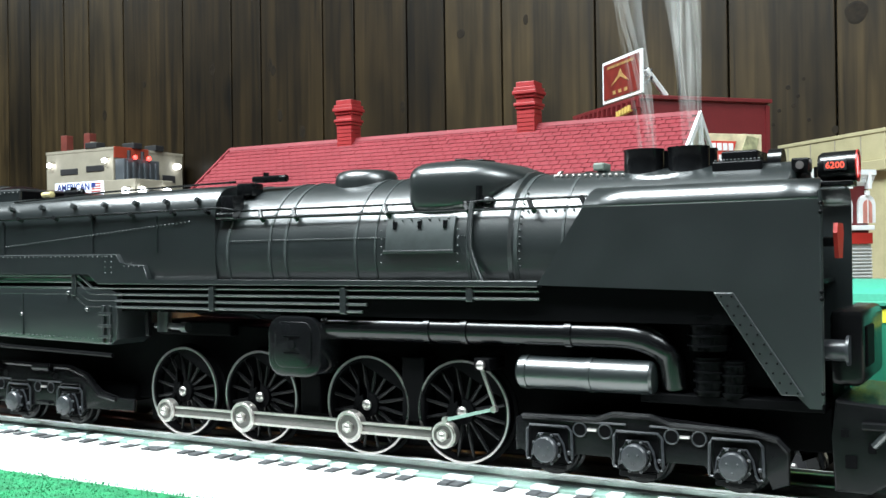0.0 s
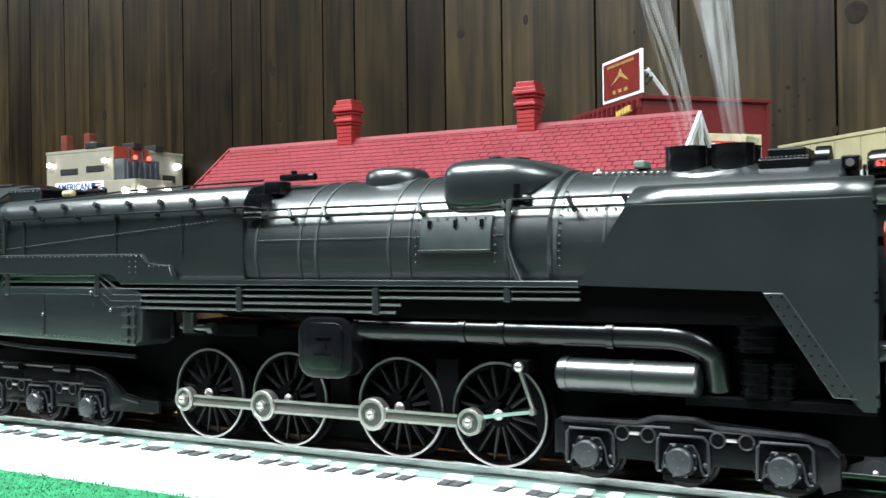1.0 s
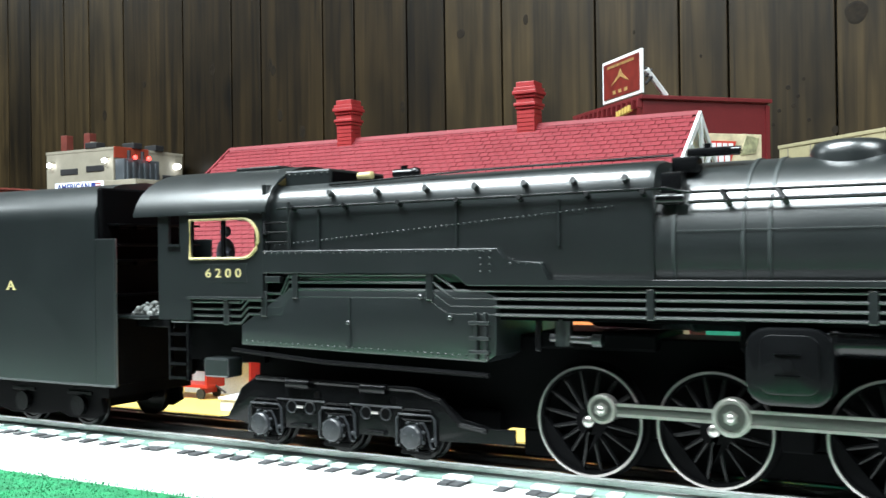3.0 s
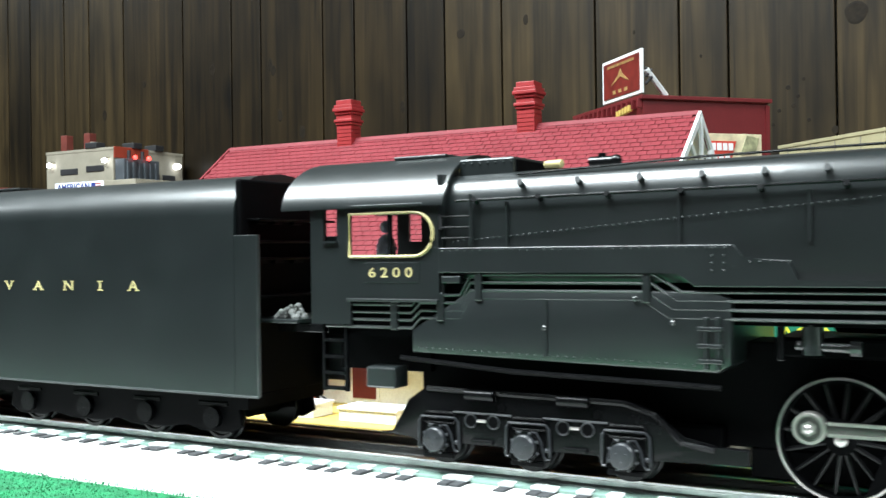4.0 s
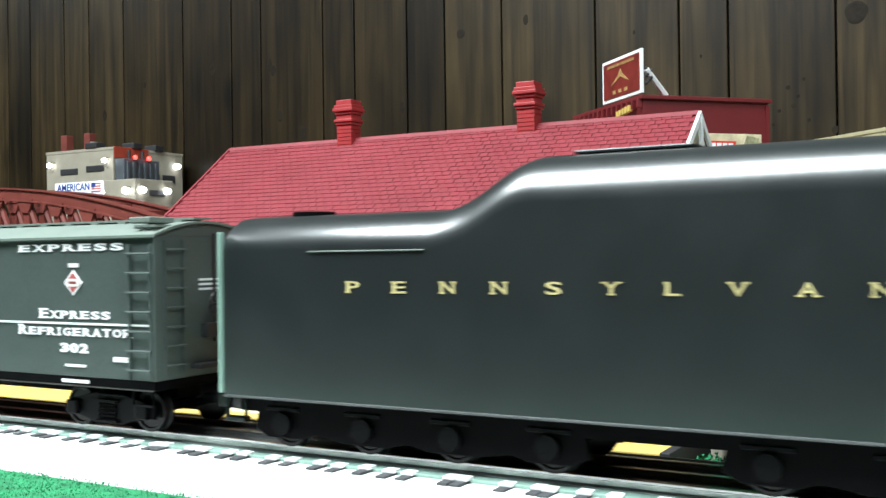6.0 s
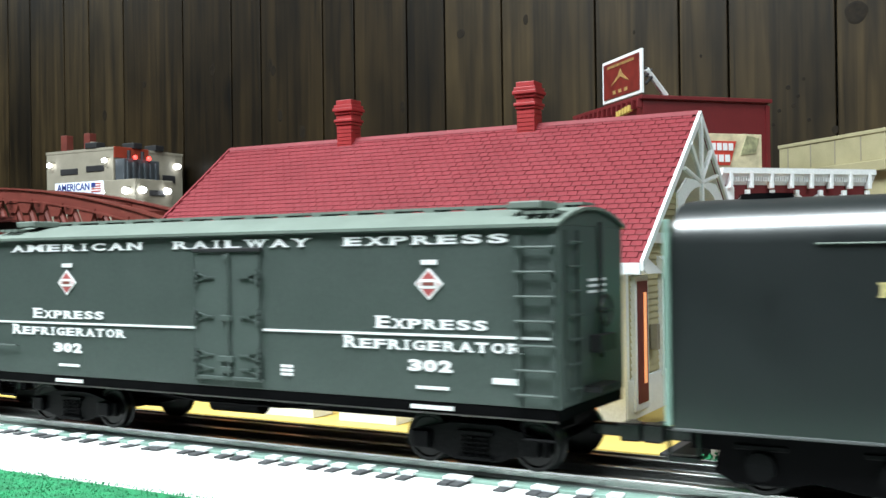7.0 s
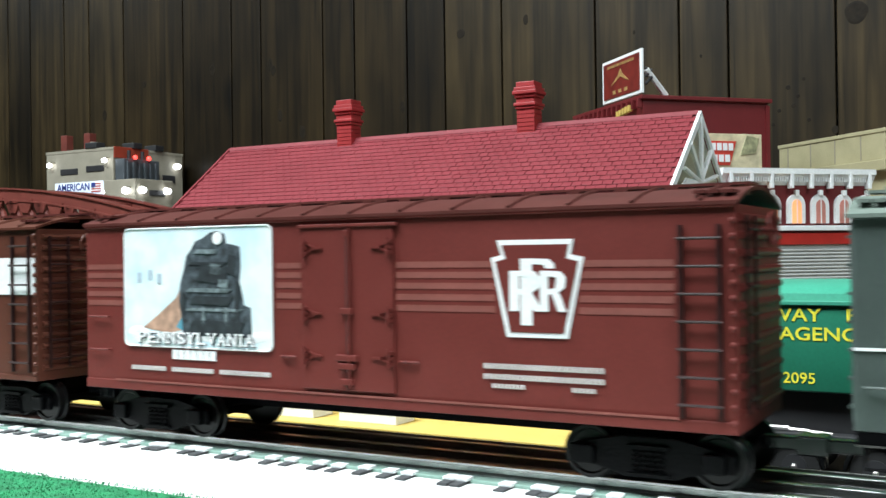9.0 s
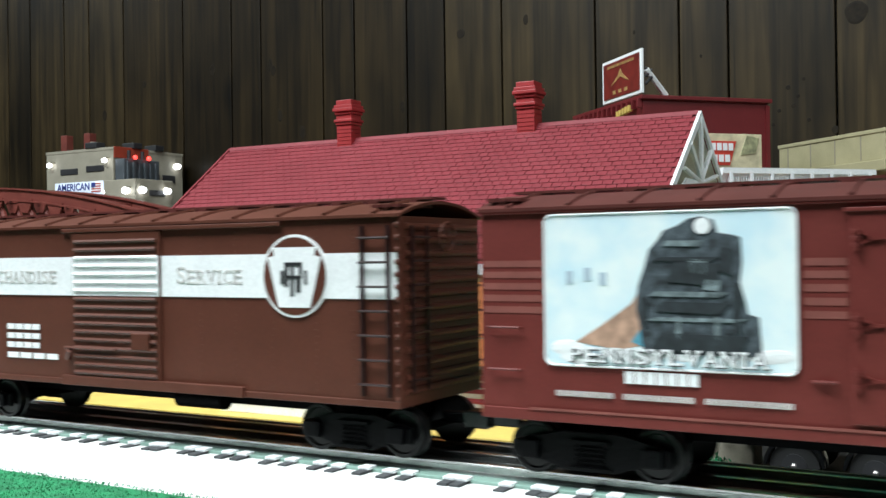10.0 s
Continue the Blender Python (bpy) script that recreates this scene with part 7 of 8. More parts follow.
    end_ladder(reefer, x0, -0.0240, -0.0130, 0.0240, 0.0790, 7, "green", -1)
    brake_wheel(reefer, x1 + 0.0035, 1, 0.004, 0.052, "dark")
    bm = B()
    box(bm, x1, x1 + 0.004, -0.003, 0.012, 0.0380, 0.0440, 0.0005)
    cyl(bm, (x1 + 0.0015, 0.004, 0.036), (x1 + 0.0015, 0.004, 0.082), 0.0007, 8)
    box(bm, x1, x1 + 0.006, -0.009, 0.009, 0.0255, 0.0275, 0.0003)
    part("brake_gear", bm, "dark", reefer)
    for z in (0.0620, 0.0600, 0.0580):
        part("small_lettering", box(B(), x1, x1 + 0.0003, -0.004, 0.012, z, z + 0.0009), "white", reefer, "small white lettering too fine to read")
    part("centre_sill", box(B(), x0 + 0.01, x1 - 0.01, -0.007, 0.007, 0.0120, 0.0182), "deep", reefer)
    part("brake_tank", cyl(B(), (-1.030, -0.014, 0.0140), (-1.005, -0.014, 0.0140), 0.0040, 16), "deep", reefer, smooth=True)
    part("truss_rod", tube(B(), [(-1.07, -0.022, 0.0182), (-1.03, -0.022, 0.0150), (-0.99, -0.022, 0.0150), (-0.95, -0.022, 0.0182)], 0.0006, 6), "deep", reefer)
    part("stirrup_step", tube(B(), [(-0.8860, -0.0285, 0.0185), (-0.8860, -0.0285, 0.0120), (-0.8750, -0.0285, 0.0120), (-0.8750, -0.0285, 0.0185)], 0.0006, 6), "deep", reefer)
    part("stirrup_step", tube(B(), [(-1.1440, -0.0285, 0.0185), (-1.1440, -0.0285, 0.0120), (-1.1340, -0.0285, 0.0120), (-1.1340, -0.0285, 0.0185)], 0.0006, 6), "deep", reefer)
    freight_truck(reefer, -1.1030)
    freight_truck(reefer, -0.9060)
    coupler(reefer, x0, -1)
    coupler(reefer, x1, 1)


build_green_reefer()
red_reefer = vehicle("refrigerator_car", 0, "tuscan red refrigerator car with a painted picture panel", "railway car")


def ladder_set(car, x0, x1, material, n=7):
    ladder(car, x0, x1, 0.0225, 0.0800, n, -0.0304, material)


def build_red_reefer():
    x0, x1 = -1.4473, -1.1775
    b = part("body", box(B(), x0, x1, -0.0290, 0.0290, 0.0185, 0.0852, 0.0004), "tuscan", red_reefer)
    part("side_sill", box(B(), x0, x1, -0.0296, -0.0286, 0.0185, 0.0222, 0.0003), "tuscan", b)
    part("sill_line", box(B(), -1.4300, -1.1950, -0.0299, -0.0295, 0.0220, 0.0227), "stripe", b, "pale line along the sill")
    r = roof_arch(x0 - 0.0006, x1 + 0.0006, 0.0862, 0.0916, 0.0290, 0.0012, "tuscanroof", red_reefer)
    part("fascia", box(B(), x0, x1, -0.0300, -0.0288, 0.0843, 0.0858, 0.0002), "tuscan", b)
    for k in range(13):
        x = x0 + (x1 - x0) * (k + 0.5) / 13
        bm = B()
        for y0, y1 in ((-0.029, -0.007),):
            pts = [(x, -0.0298, 0.0866), (x, -0.020, 0.0894), (x, -0.010, 0.0912), (x, -0.006, 0.0917)]
            tube(bm, pts, 0.0007, 6)
        part("roof_rib", bm, "tuscanroof", r)
    running_walk(r, x0 + 0.001, x1 - 0.001, 0.0916, "tuscanroof")
    for s in (-1, 1):
        corner_walk(r, x1 if s > 0 else x0, s, 0.0916, "tuscanroof")
    ribbed_end(b, x1, 1, 0.022, 0.084, 12, "tuscan")
    ribbed_end(b, x0, -1, 0.022, 0.084, 12, "tuscan")
    for k in range(14):
        part("corner_bolt", ball(B(), (x1 - 0.0012, -0.0294, 0.022 + 0.0045 * k), 0.0009, 6), "tuscan", b)
    for z in (0.0536, 0.0573, 0.0611, 0.0648, 0.0683):
        for a, c in ((x0 + 0.001, -1.4250), (-1.3460, -1.3345), (-1.2935, -1.2555), (-1.2262, -1.1960)):
            part("side_stripe", box(B(), a, c, -0.02915, -0.0288, z - 0.00105, z + 0.00105), "stripe", b, "faded red stripe")
    d = part("door", box(B(), -1.3335, -1.2942, -0.0299, -0.0288, 0.0240, 0.0822, 0.0003), "tuscan", red_reefer)
    part("door_gap", box(B(), -1.31405, -1.31365, -0.0301, -0.0298, 0.0240, 0.0822), "dark", d)
    part("door_rail", box(B(), -1.3350, -1.2925, -0.0305, -0.0290, 0.0818, 0.0830, 0.0002), "tuscan", d)
    hinges(d, -1.3320, 1, (0.0360, 0.0510, 0.0745), "tuscan", 0.0075)
    hinges(d, -1.2957, -1, (0.0360, 0.0510, 0.0745), "tuscan", 0.0075)
    part("lock_bar", cyl(B(), (-1.3125, -0.0308, 0.0250), (-1.3125, -0.0308, 0.0815), 0.0005, 8), "tuscan", d)
    for z, w in ((0.0520, 0.005), (0.0795, 0.002), (0.0355, 0.009), (0.0325, 0.007), (0.0270, 0.005)):
        part("lock_fitting", box(B(), -1.3135 - w / 2, -1.3135 + w / 2, -0.0312, -0.0298, z - 0.0010, z + 0.0012, 0.0003), "tuscan", d)
    for x in (-1.3420, -1.3395, -1.2905, -1.2870):
        part("handle", tube(B(), [(x - 0.002, -0.0290, 0.0350), (x, -0.0305, 0.0352), (x + 0.002, -0.0290, 0.0350)], 0.0005, 6), "tuscan", red_reefer)
    # picture panel: snow scene with a dark engine, in plain flat shapes
    y = -0.0293
    p = part("picture_panel", prism(B(), rounded(-1.4242, -1.3478, 0.0366, 0.0835, 0.0025, 5), y - 0.0002, y + 0.0003, "y"), sky_mat, red_reefer, "pale blue picture of a dark engine in snow")
    part("picture_border", tube(B(), [(a, y - 0.0002, c) for a, c in rounded(-1.4242, -1.3478, 0.0366, 0.0835, 0.0025, 5)] + [(-1.3478, y - 0.0002, 0.0810)], 0.0004, 6), "white", p)
    def pic(u, v):
        return -1.4242 + 0.0764 * u, 0.0835 - 0.0469 * v
    eng = [pic(u, v) for u, v in ((0.42, 0.90), (0.405, 0.72), (0.39, 0.62), (0.40, 0.47), (0.425, 0.36), (0.445, 0.24), (0.48, 0.18), (0.505, 0.12), (0.56, 0.09), (0.60, 0.05), (0.65, 0.035), (0.70, 0.06), (0.715, 0.14), (0.77, 0.155), (0.80, 0.17), (0.805, 0.32), (0.795, 0.45), (0.815, 0.56), (0.825, 0.64), (0.865, 0.66), (0.875, 0.90))]
    e = part("painted_engine", prism(B(), eng, y - 0.0004, y - 0.0001, "y"), mat("painted_engine_black", (0.050, 0.064, 0.075), 0.6, vary=0.75, scale=330, fine=0.5), p)
    part("painted_smoke_side", prism(B(), [(-1.3905, 0.0440), (-1.4000, 0.0420), (-1.4140, 0.0440), (-1.4060, 0.0490), (-1.3960, 0.0560), (-1.3920, 0.0620)], y - 0.0003, y - 0.0001, "y"), mat("painted_coach_tan", (0.45, 0.27, 0.19), 0.6, vary=0.4, scale=200), p)
    part("painted_shadow", prism(B(), [(-1.3960, 0.0445), (-1.3905, 0.0425), (-1.3905, 0.0520)], y - 0.00035, y - 0.0001, "y"), mat("painted_blue", (0.08, 0.28, 0.38), 0.6), p)
    part("painted_lamp", cyl(B(), (-1.3740, y - 0.0004, 0.0790), (-1.3740, y - 0.0008, 0.0790), 0.0024, 18), "white", p)
    gm = mat("painted_engine_grey", (0.15, 0.19, 0.20), 0.6, vary=0.7, scale=400)
    dm = mat("painted_engine_deep", (0.018, 0.024, 0.028), 0.6, vary=0.5, scale=300)
    for u, v, w, h, mm in ((0.50, 0.20, 0.012, 0.0016, gm), (0.46, 0.30, 0.020, 0.0012, dm), (0.52, 0.38, 0.016, 0.0060, dm), (0.60, 0.34, 0.006, 0.0040, gm), (0.44, 0.52, 0.024, 0.0014, gm), (0.47, 0.60, 0.022, 0.0030, dm), (0.43, 0.68, 0.030, 0.0010, gm), (0.45, 0.82, 0.029, 0.0050, dm), (0.41, 0.62, 0.0022, 0.008, dm), (0.77, 0.58, 0.0022, 0.014, dm), (0.55, 0.72, 0.0015, 0.006, gm), (0.70, 0.72, 0.0015, 0.006, gm), (0.66, 0.46, 0.005, 0.003, gm), (0.72, 0.30, 0.004, 0.007, dm)):
        a0, c0 = pic(u, v)
        part("painted_detail", prism(B(), [(a0, c0 - h / 2), (a0 + w * 0.9, c0 - h * 0.7), (a0 + w, c0 + h * 0.4), (a0 + w * 0.1, c0 + h / 2)], y - 0.0007, y - 0.00035, "y"), mm, p)
    for k in range(16):
        xx, zz = -1.4220 + 0.072 * random.random(), 0.0385 + 0.0045 * random.random()
        part("painted_snow", ball(B(), (xx, y - 0.0002, zz), 0.0022 + 0.002 * random.random(), 10, 1.5, 0.05, 0.6), "white", p)
    slab_word("picture_title", "PENNSYLVANIA", -1.3855, y - 0.00072, 0.0376, 0.0046, 0.0600, "dark", p, "dark drop shadow of the title", 1.0, 0.02)
    slab_word("picture_title", "PENNSYLVANIA", -1.3860, y - 0.0010, 0.0380, 0.0046, 0.0600, "white", p, "white title lettering", 1.0, 0.01)
    for xx, zz in ((-1.4170, 0.066), (-1.4110, 0.067), (-1.4060, 0.0655)):
        part("painted_tower", box(B(), xx, xx + 0.0022, y - 0.00035, y - 0.0001, zz - 0.004, zz), mat("painted_far_blue", (0.42, 0.52, 0.60), 0.6), p)
    bars("car_number", b, -1.3985, -1.3755, 0.0337, 0.0037, 7)
    for a, c in ((-1.4210, -1.4020), (-1.3990, -1.3770), (-1.3740, -1.3490)):
        bars("small_lettering", b, a, c, 0.0278, 0.0017, 24, "fineletter", fill=0.62)
    # keystone emblem
    ks = part("keystone_emblem", prism(B(), [(-1.2545, 0.0760), (-1.2278, 0.0760), (-1.2288, 0.0712), (-1.2245, 0.0703), (-1.2300, 0.0448), (-1.2512, 0.0448), (-1.2567, 0.0703), (-1.2530, 0.0712)], y - 0.0001, y + 0.0003, "y"), "white", b, "white keystone outline emblem")
    part("keystone_field", prism(B(), [(-1.2528, 0.0744), (-1.2294, 0.0744), (-1.2304, 0.0700), (-1.2262, 0.0690), (-1.2313, 0.0464), (-1.2499, 0.0464), (-1.2550, 0.0690), (-1.2513, 0.0700)], y - 0.0003, y, "y"), "tuscan", ks)
    k0, k1 = y - 0.00045, y - 0.0002
    strokes = [[(-1.2460, 0.0487), (-1.2420, 0.0487), (-1.2420, 0.0700), (-1.2460, 0.0700)], [(-1.2420, 0.0700), (-1.2360, 0.0698), (-1.2342, 0.0682), (-1.2342, 0.0668), (-1.2372, 0.0668), (-1.2380, 0.0680), (-1.2420, 0.0682)],
               [(-1.2499, 0.0532), (-1.2466, 0.0532), (-1.2466, 0.0661), (-1.2499, 0.0661)], [(-1.2466, 0.0661), (-1.2410, 0.0659), (-1.2392, 0.0640), (-1.2395, 0.0608), (-1.2424, 0.0588), (-1.2466, 0.0586), (-1.2466, 0.0602), (-1.2428, 0.0606), (-1.2424, 0.0640), (-1.2466, 0.0644)],
               [(-1.2448, 0.0590), (-1.2420, 0.0590), (-1.2382, 0.0532), (-1.2412, 0.0532)], [(-1.2392, 0.0532), (-1.2364, 0.0532), (-1.2364, 0.0661), (-1.2392, 0.0661)],
               [(-1.2364, 0.0661), (-1.2322, 0.0659), (-1.2304, 0.0640), (-1.2307, 0.0608), (-1.2334, 0.0588), (-1.2364, 0.0586), (-1.2364, 0.0602), (-1.2340, 0.0606), (-1.2336, 0.0640), (-1.2364, 0.0644)], [(-1.2352, 0.0590), (-1.2326, 0.0590), (-1.2302, 0.0532), (-1.2330, 0.0532)]]
    for i, pts in enumerate(strokes):
        part("keystone_stroke", prism(B(), pts, k0 - 0.00003 * i, k1, "y"), "white", ks)
    bars("small_lettering", b, -1.2600, -1.2180, 0.0352, 0.0017, 24, "fineletter", fill=0.62)
    bars("small_lettering", b, -1.2600, -1.2180, 0.0318, 0.0017, 27, "fineletter", fill=0.62)
    bars("small_lettering", b, -1.2570, -1.2450, 0.0288, 0.0014, 9, "fineletter", fill=0.62)
    bars("small_lettering", b, -1.2290, -1.2210, 0.0288, 0.0014, 6, "fineletter", fill=0.62)
    ladder(red_reefer, -1.1945, -1.1820, 0.0225, 0.0795, 7, -0.0303, "tuscandark")
    for z in (0.0345, 0.0480):
        part("grab_iron", tube(B(), [(-1.4440, -0.0290, z), (-1.4440, -0.0306, z), (-1.4330, -0.0306, z), (-1.4330, -0.0290, z)], 0.0004, 6), "tuscan", red_reefer)
    end_ladder(red_reefer, x1 + 0.0012, -0.0240, -0.0130, 0.0240, 0.0820, 7, "tuscandark", 1)
    end_ladder(red_reefer, x0 - 0.0012, -0.0240, -0.0130, 0.0240, 0.0820, 7, "tuscandark", -1)
    brake_wheel(red_reefer, x1 + 0.0045, 1, -0.004, 0.078, "tuscan")
    part("underframe", box(B(), x0 + 0.01, x1 - 0.01, -0.007, 0.007, 0.0120, 0.0185), "deep", red_reefer)
    freight_truck(red_reefer, -1.4120)
    freight_truck(red_reefer, -1.2064)
    coupler(red_reefer, x0, -1)
    coupler(red_reefer, x1, 1)


def picture_sky():
    m = bpy.data.materials.new("painted_snow_sky")
    m.use_nodes = True
    nt = m.node_tree
    b = nt.nodes["Principled BSDF"]
    tc = nt.nodes.new("ShaderNodeTexCoord")
    n = nt.nodes.new("ShaderNodeTexNoise")
    n.inputs["Scale"].default_value, n.inputs["Detail"].default_value = 70.0, 5
    nt.links.new(tc.outputs["Object"], n.inputs["Vector"])
    r = nt.nodes.new("ShaderNodeValToRGB")
    r.color_ramp.elements[0].position, r.color_ramp.elements[0].color = 0.35, (0.62, 0.80, 0.88, 1)
    r.color_ramp.elements[1].position, r.color_ramp.elements[1].color = 0.65, (0.82, 0.90, 0.90, 1)
    nt.links.new(n.outputs["Fac"], r.inputs[0])
    nt.links.new(r.outputs[0], b.inputs["Base Color"])
    b.inputs["Roughness"].default_value = 0.35
    return m


sky_mat = picture_sky()
build_red_reefer()
boxcar = vehicle("boxcar", 0, "brown steel boxcar with a white band and round keystone emblem", "railway car")


def build_boxcar():
    x0, x1 = -1.7535, -1.4785
    b = part("body", box(B(), x0, x1, -0.0290, 0.0290, 0.0188, 0.0852, 0.0004), "brown", boxcar)
    part("side_sill", box(B(), x0, x1, -0.0297, -0.0286, 0.0188, 0.0212, 0.0003), "brown", b)
    part("door_sill", box(B(), -1.6480, -1.5480, -0.0309, -0.0288, 0.0188, 0.0228, 0.0003), "brown", b)
    r = roof_arch(x0 - 0.0006, x1 + 0.0006, 0.0860, 0.0912, 0.0290, 0.0012, "brown", boxcar)
    for k in range(13):
        x = x0 + (x1 - x0) * (k + 0.5) / 13
        part("roof_rib", tube(B(), [(x, -0.0298, 0.0864), (x, -0.020, 0.0892), (x, -0.010, 0.0908), (x, -0.006, 0.0913)], 0.0008, 6), "brown", r)
    running_walk(r, x0 + 0.001, x1 - 0.001, 0.0914, "tuscanroof")
    for s in (-1, 1):
        corner_walk(r, x1 if s > 0 else x0, s, 0.0914, "tuscanroof")
    ribbed_end(b, x1, 1, 0.022, 0.084, 13, "brown")
    ribbed_end(b, x0, -1, 0.022, 0.084, 13, "brown")
    for k in range(15):
        part("corner_bolt", ball(B(), (x1 - 0.0012, -0.0294, 0.022 + 0.0043 * k), 0.0010, 6), "brown", b)
    y = -0.0293
    for a, c in ((x0 + 0.001, -1.6420), (-1.5908, -1.5240), (-1.5235, x1 - 0.0012)):
        part("white_band", box(B(), a, c, y - 0.0001, y + 0.0003, 0.0564, 0.0726), "white", b, "white band along the side")
    for x in (-1.570, -1.5525, -1.5345, -1.5145, -1.4985):
        rivets(b, line((x, -0.0291, 0.0235), (x, -0.0291, 0.0835), 26), 0.00025, "brown")
    d = part("door", box(B(), -1.6418, -1.5909, -0.0302, -0.0288, 0.0215, 0.0828, 0.0003), "brown", boxcar)
    for k in range(17):
        z = 0.0245 + 0.0034 * k
        part("corrugation", tube(B(), [(-1.6400, -0.0302, z), (-1.5925, -0.0302, z)], 0.0009, 6), "white" if 0.0560 < z < 0.0728 else "brown", d, "white painted corrugation" if 0.0560 < z < 0.0728 else "")
    part("door_band", box(B(), -1.6412, -1.5914, -0.0304, -0.0301, 0.0564, 0.0726), "white", d, "white painted band")
    part("latch_plate", box(B(), -1.6060, -1.5960, -0.0316, -0.0300, 0.0345, 0.0415, 0.0004), "brown", d)
    part("lock_bar", tube(B(), [(-1.6450, -0.0312, 0.0345), (-1.6150, -0.0312, 0.0345)], 0.0007, 6), "brown", d)
    part("door_track", box(B(), -1.6480, -1.5300, -0.0306, -0.0288, 0.0828, 0.0845, 0.0003), "brown", b)
    part("lever", tube(B(), [(-1.6450, -0.0300, 0.0300), (-1.6420, -0.0315, 0.0335)], 0.0014, 8), "brown", b)
    slab_word("lettering", "SERVICE", -1.5655, y - 0.0002, 0.0616, 0.0066, 0.0335, "wornword", b, "worn grey lettering", 0.8, 0.0)
    slab_word("lettering", "MERCHANDISE", -1.6800, y - 0.0002, 0.0616, 0.0066, 0.0560, "wornword", b, "worn grey lettering", 0.8, 0.0)
    cx, cz = -1.5238, 0.0645
    em = part("round_emblem", cyl(B(), (cx, y - 0.0003, cz), (cx, y + 0.0002, cz), 0.0152, 48), "white", b, "white ring with a keystone on dark brown", smooth=True)
    part("emblem_field", cyl(B(), (cx, y - 0.0005, cz), (cx, y - 0.0002, cz), 0.0142, 48), "brown", em, smooth=True)
    part("keystone", prism(B(), [(cx - 0.0098, cz + 0.0105), (cx + 0.0098, cz + 0.0105), (cx + 0.0092, cz + 0.0075), (cx + 0.0122, cz + 0.0068), (cx + 0.0072, cz - 0.0115), (cx - 0.0072, cz - 0.0115), (cx - 0.0122, cz + 0.0068), (cx - 0.0092, cz + 0.0075)], y - 0.0007, y - 0.0004, "y"), "white", em)
    for bx in ((-0.0042, -0.0026, -0.004, 0.0050), (-0.0042, 0.0038, 0.0036, 0.0050), (0.0024, 0.0038, -0.001, 0.0050), (-0.0042, 0.0038, -0.0010, 0.0002), (-0.0015, 0.0000, -0.0075, 0.0035), (0.001, 0.0030, -0.006, -0.001), (-0.0060, -0.0046, -0.003, 0.002), (0.0048, 0.0060, -0.003, 0.002)):
        part("emblem_stroke", box(B(), cx + bx[0], cx + bx[1], y - 0.0009, y - 0.0006, cz + bx[2], cz + bx[3]), "dark", em)
    for z, w in ((0.0425, 0.022), (0.0385, 0.022), (0.0345, 0.022), (0.0300, 0.034)):
        bars("small_lettering", b, -1.6850, -1.6850 + w, z, 0.0024, 4)
    ladder(boxcar, -1.4945, -1.4825, 0.0225, 0.0820, 7, -0.0304, "tuscandark")
    end_ladder(boxcar, x1 + 0.0012, -0.0240, -0.0130, 0.0240, 0.0820, 7, "tuscandark", 1)
    brake_wheel(boxcar, x1 + 0.0045, 1, -0.004, 0.078, "brown")
    part("underframe", box(B(), x0 + 0.01, x1 - 0.01, -0.007, 0.007, 0.0120, 0.0188), "deep", boxcar)
    part("brake_tank", cyl(B(), (-1.600, -0.010, 0.0135), (-1.575, -0.010, 0.0135), 0.0038, 16), "deep", boxcar, smooth=True)
    freight_truck(boxcar, -1.7150, 0.0180)
    freight_truck(boxcar, -1.5020, 0.0180)
    coupler(boxcar, x0, -1)
    coupler(boxcar, x1, 1)


build_boxcar()

# ---- smoke ----


def smoke_material():
    m = bpy.data.materials.new("thin_white_smoke")
    m.use_nodes = True
    nt = m.node_tree
    b = nt.nodes["Principled BSDF"]
    b.inputs["Base Color"].default_value = (0.85, 0.85, 0.83, 1)
    b.inputs["Roughness"].default_value = 1.0
    b.inputs["Specular IOR Level"].default_value = 0.0
    tc = nt.nodes.new("ShaderNodeTexCoord")
    n = nt.nodes.new("ShaderNodeTexNoise")
    n.inputs["Scale"].default_value, n.inputs["Detail"].default_value = 60.0, 3
    mp = nt.nodes.new("ShaderNodeMapping")
    mp.inputs["Scale"].default_value = (1.6, 1.6, 0.35)
    nt.links.new(tc.outputs["Object"], mp.inputs["Vector"])
    nt.links.new(mp.outputs[0], n.inputs["Vector"])
    mr = nt.nodes.new("ShaderNodeMapRange")
    mr.inputs["From Min"].default_value, mr.inputs["From Max"].default_value = 0.35, 0.75
    mr.inputs["To Min"].default_value, mr.inputs["To Max"].default_value = 0.02, 0.42
    nt.links.new(n.outputs["Fac"], mr.inputs["Value"])
    nt.links.new(mr.outputs[0], b.inputs["Alpha"])
    return m


M["smoke"] = smoke_material()
smoke = []
for i, x in enumerate((-0.1080, -0.0932)):
    sm = empty("smoke_plume", x, CY, RT + 0.1035, "thin white smoke rising from the exhaust stack", "smoke")
    for q in range(4):
        bm, rows = B(), []
        ph = random.uniform(0, 6)
        for k in range(25):
            u = k / 24
            h = 0.105 * u
            cx = 0.0030 * (q - 1.5) * (0.5 + u) + 0.0045 * u * math.sin(5 * u + ph) - 0.010 * u * u * (1 - 1.4 * i)
            w = (0.0012 + 0.0042 * u) * (0.7 + 0.5 * math.sin(3 * u + ph + q))
            cy = 0.003 * math.sin(4 * u + q)
            rows.append([bm.verts.new((cx + w * (j / 6 - 0.5) * 2, cy + 0.0015 * math.cos(j + ph), h)) for j in range(7)])
        for a, b in zip(rows, rows[1:]):
            for j in range(6):
                bm.faces.new((a[j], a[j + 1], b[j + 1], b[j]))
        w_ = part("wisp", bm, "smoke", sm, smooth=True)
        w_.visible_shadow = False
    smoke.append((sm, x))
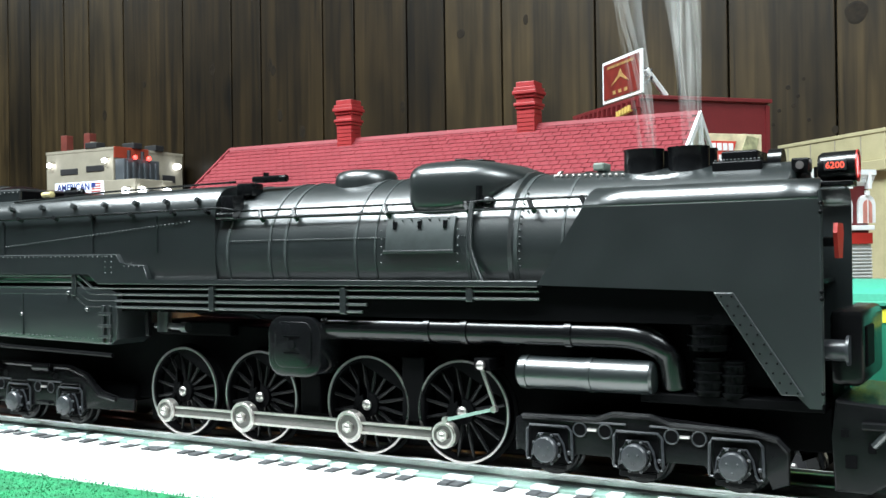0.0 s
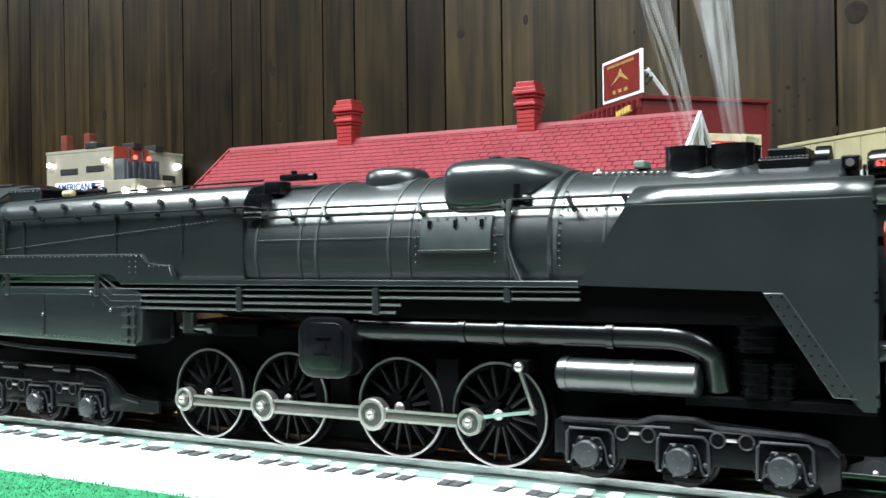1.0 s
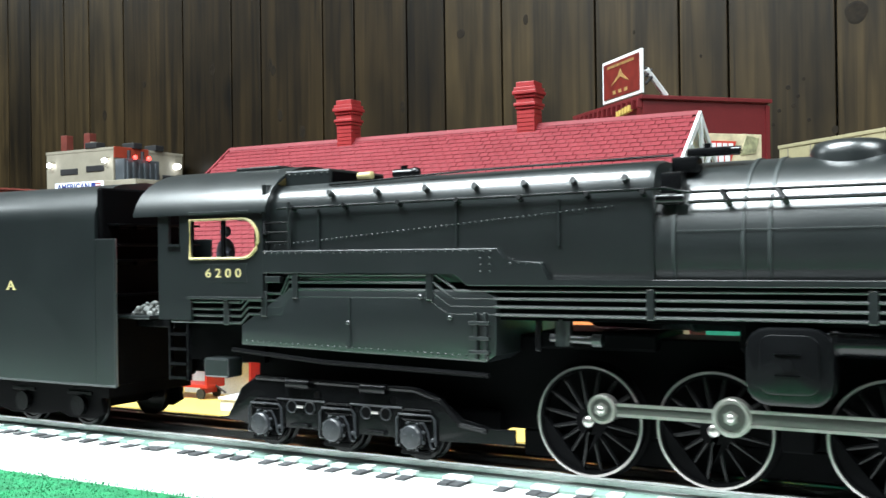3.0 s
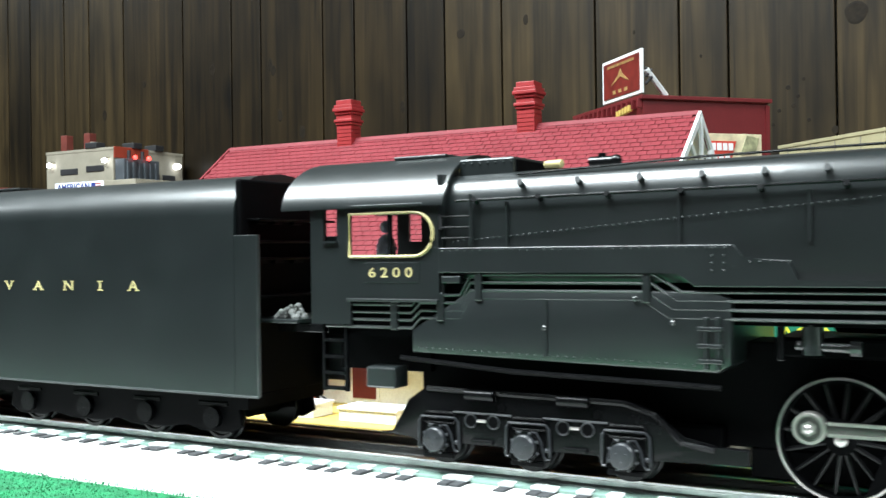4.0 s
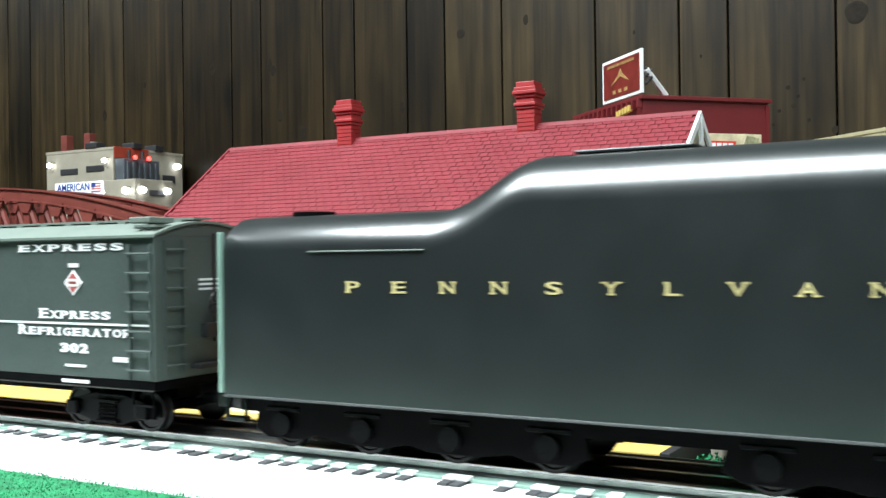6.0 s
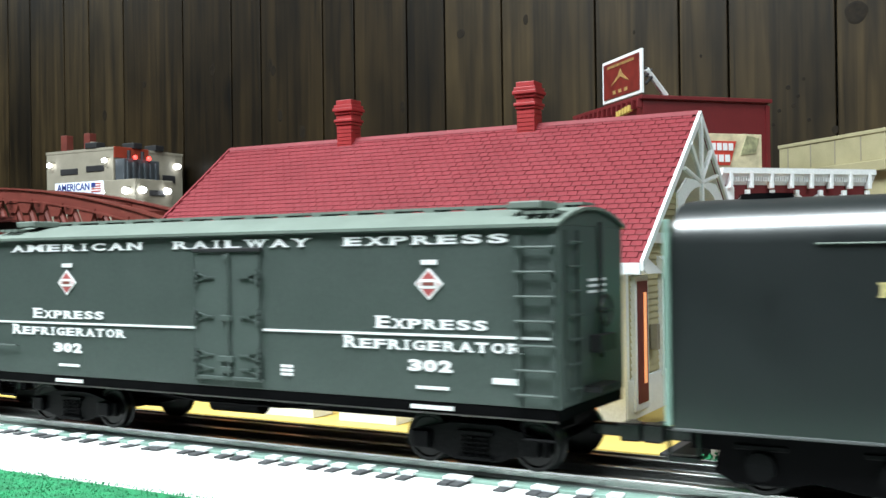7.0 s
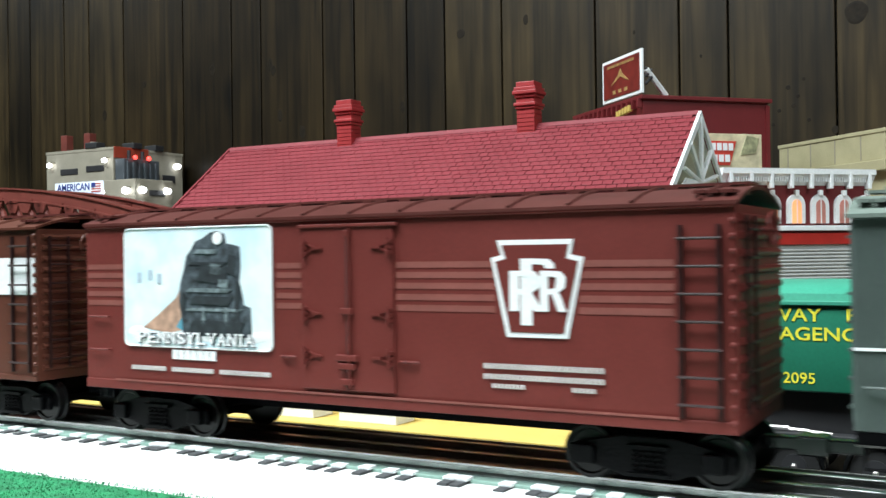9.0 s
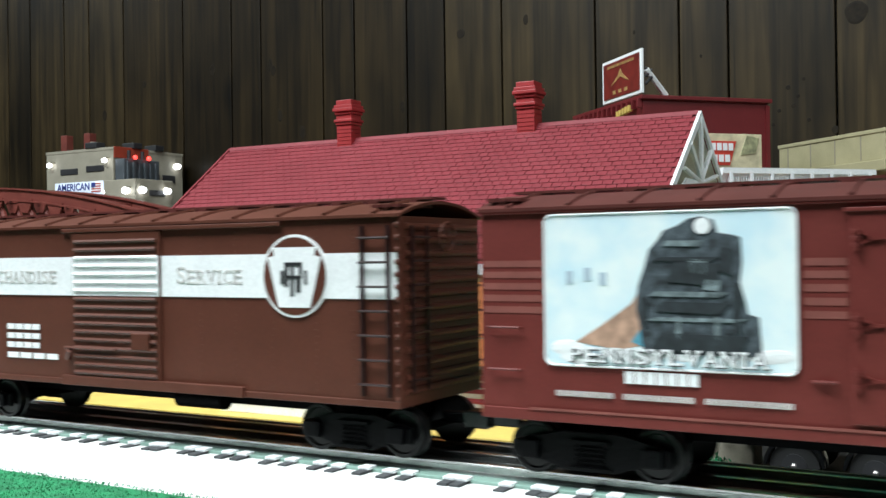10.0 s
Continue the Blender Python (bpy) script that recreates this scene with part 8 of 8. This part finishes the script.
# ---- roof shingles, one piece each where they pass nearest ----
def shingles():
    n_rows, w = 30, 0.0058
    rows_h = slope_len / n_rows
    tilt = math.degrees(math.atan2(RIDGE - EAVE, EAVE_Y))
    base = part("shingle", box(B(), -w / 2 + 0.00013, w / 2 - 0.00013, -rows_h * 0.97, 0, 0, 0.0006, 0.0002), "roof", near_slope)
    made, vs, fs = 0, [], []
    src = [v.co.copy() for v in base.data.vertices]
    polys = [tuple(p.vertices) for p in base.data.polygons]
    for r in range(n_rows):
        d = rows_h * r / slope_len
        y, z = -EAVE_Y * d, RIDGE - 0.0018 + (EAVE - RIDGE) * d
        x = RX0 + (0.25 if r % 2 else 0.75) * w
        while x < RX1 - w * 0.3:
            m = pose(x + random.uniform(-0.0001, 0.0001), y, z + random.uniform(0, 0.00006), tilt - 4.0, 0, random.uniform(-0.15, 0.15))
            if x > RX1 - 0.060 and r < 28:
                if made == 0:
                    ob = base
                else:
                    ob = new("shingle", base.data)
                    ob.parent = near_slope
                ob.matrix_basis = m
                made += 1
            else:
                k = len(vs)
                vs += [m @ v for v in src]
                fs += [tuple(k + i for i in p) for p in polys]
            x += w
    me = bpy.data.meshes.new("shingles")
    me.from_pydata(vs, [], fs)
    me.materials.append(M["roof"])
    ob = new("shingles", me)
    ob.parent = near_slope
    tagged(ob, "red roof shingles further along", kind="stuff")


shingles()
# ---- motion of the train ----
ST = [(0, 0), (0.5, 0.0009), (0.75, 0.005), (1, 0.0139), (1.5, 0.0472), (2, 0.0928), (2.5, 0.1367), (2.7, 0.1521), (3.8, 0.2347), (4, 0.2504), (4.5, 0.3101), (5, 0.387), (5.2, 0.42),
      (6.3, 0.623), (6.5, 0.6533), (7, 0.7448), (7.5, 0.8369), (8, 0.926), (8.5, 1.0165), (9, 1.105), (9.5, 1.1905), (10, 1.2917)]


def gone(t):
    """How far the train has rolled at t seconds: a smooth cubic through ST that never runs back."""
    ts, ss = [a for a, _ in ST], [b for _, b in ST]
    d = [(ss[i + 1] - ss[i]) / (ts[i + 1] - ts[i]) for i in range(len(ts) - 1)]
    m = [d[0]] + [2 * a * b / (a + b) if a * b > 0 else 0 for a, b in zip(d, d[1:])] + [d[-1]]
    i = max(0, min(len(d) - 1, sum(t >= a for a in ts) - 1))
    h = ts[i + 1] - ts[i]
    u = (t - ts[i]) / h
    return (2 * u ** 3 - 3 * u ** 2 + 1) * ss[i] + (u ** 3 - 2 * u ** 2 + u) * h * m[i] + (3 * u ** 2 - 2 * u ** 3) * ss[i + 1] + (u ** 3 - u ** 2) * h * m[i + 1]


def motions():
    ts = [0.1 * i for i in range(101)]
    fine = [0.05 * i for i in range(201)]
    for car in (loco, tender, reefer, red_reefer, boxcar):
        walk(car, [(t, pose(gone(t), CY, RT)) for t in ts])
    for ob, p, r in SPIN:
        walk(ob, [(t, pose(*p, 0, math.degrees(gone(t) / r), 0)) for t in fine])
    lrows, arows = [], []
    for rod in rods:
        rows = []
        for t in fine:
            a = radians(PIN0) + gone(t) / DR
            rows.append((t, pose(DRIVERS[0] + CRANK * math.sin(a), 0, DR + CRANK * math.cos(a))))
        walk(rod, rows)
    for t in fine:
        a = radians(PIN0 + 20) + gone(t) / DR
        ex, ez = DRIVERS[3] + 0.0024 * math.sin(a), DR + 0.0024 * math.cos(a)
        dx, dz = ARM_TOP[0] - ex, ARM_TOP[1] - ez
        d = math.hypot(dx, dz)
        q = (LINK_LEN ** 2 - ARM_LEN ** 2 + d * d) / (2 * d)
        h = math.sqrt(max(0.0, LINK_LEN ** 2 - q * q))
        jx, jz = ex + (q * dx + h * dz) / d, ez + (q * dz - h * dx) / d
        lrows.append((t, pose(ex, 0, ez, 0, -math.degrees(math.atan2(jz - ez, jx - ex)), 0)))
        arows.append((t, pose(ARM_TOP[0], 0, ARM_TOP[1], 0, math.degrees(math.atan2(-(jx - ARM_TOP[0]), -(jz - ARM_TOP[1]))), 0)))
    lean = [(0, -4), (0.5, -4), (1.0, -9), (1.5, -18), (2.0, -26), (2.5, -30), (10, -30)]
    for sm, x in smoke:
        rows = []
        for t in ts:
            k = max(i for i in range(len(lean) - 1) if lean[i][0] <= t)
            (ta, a), (tb, b) = lean[k], lean[k + 1]
            rows.append((t, pose(x + gone(t), CY, RT + 0.1035, 0, a + (b - a) * (t - ta) / (tb - ta), 0)))
        walk(sm, rows)
    walk(link, lrows)
    walk(arm, arows)


motions()
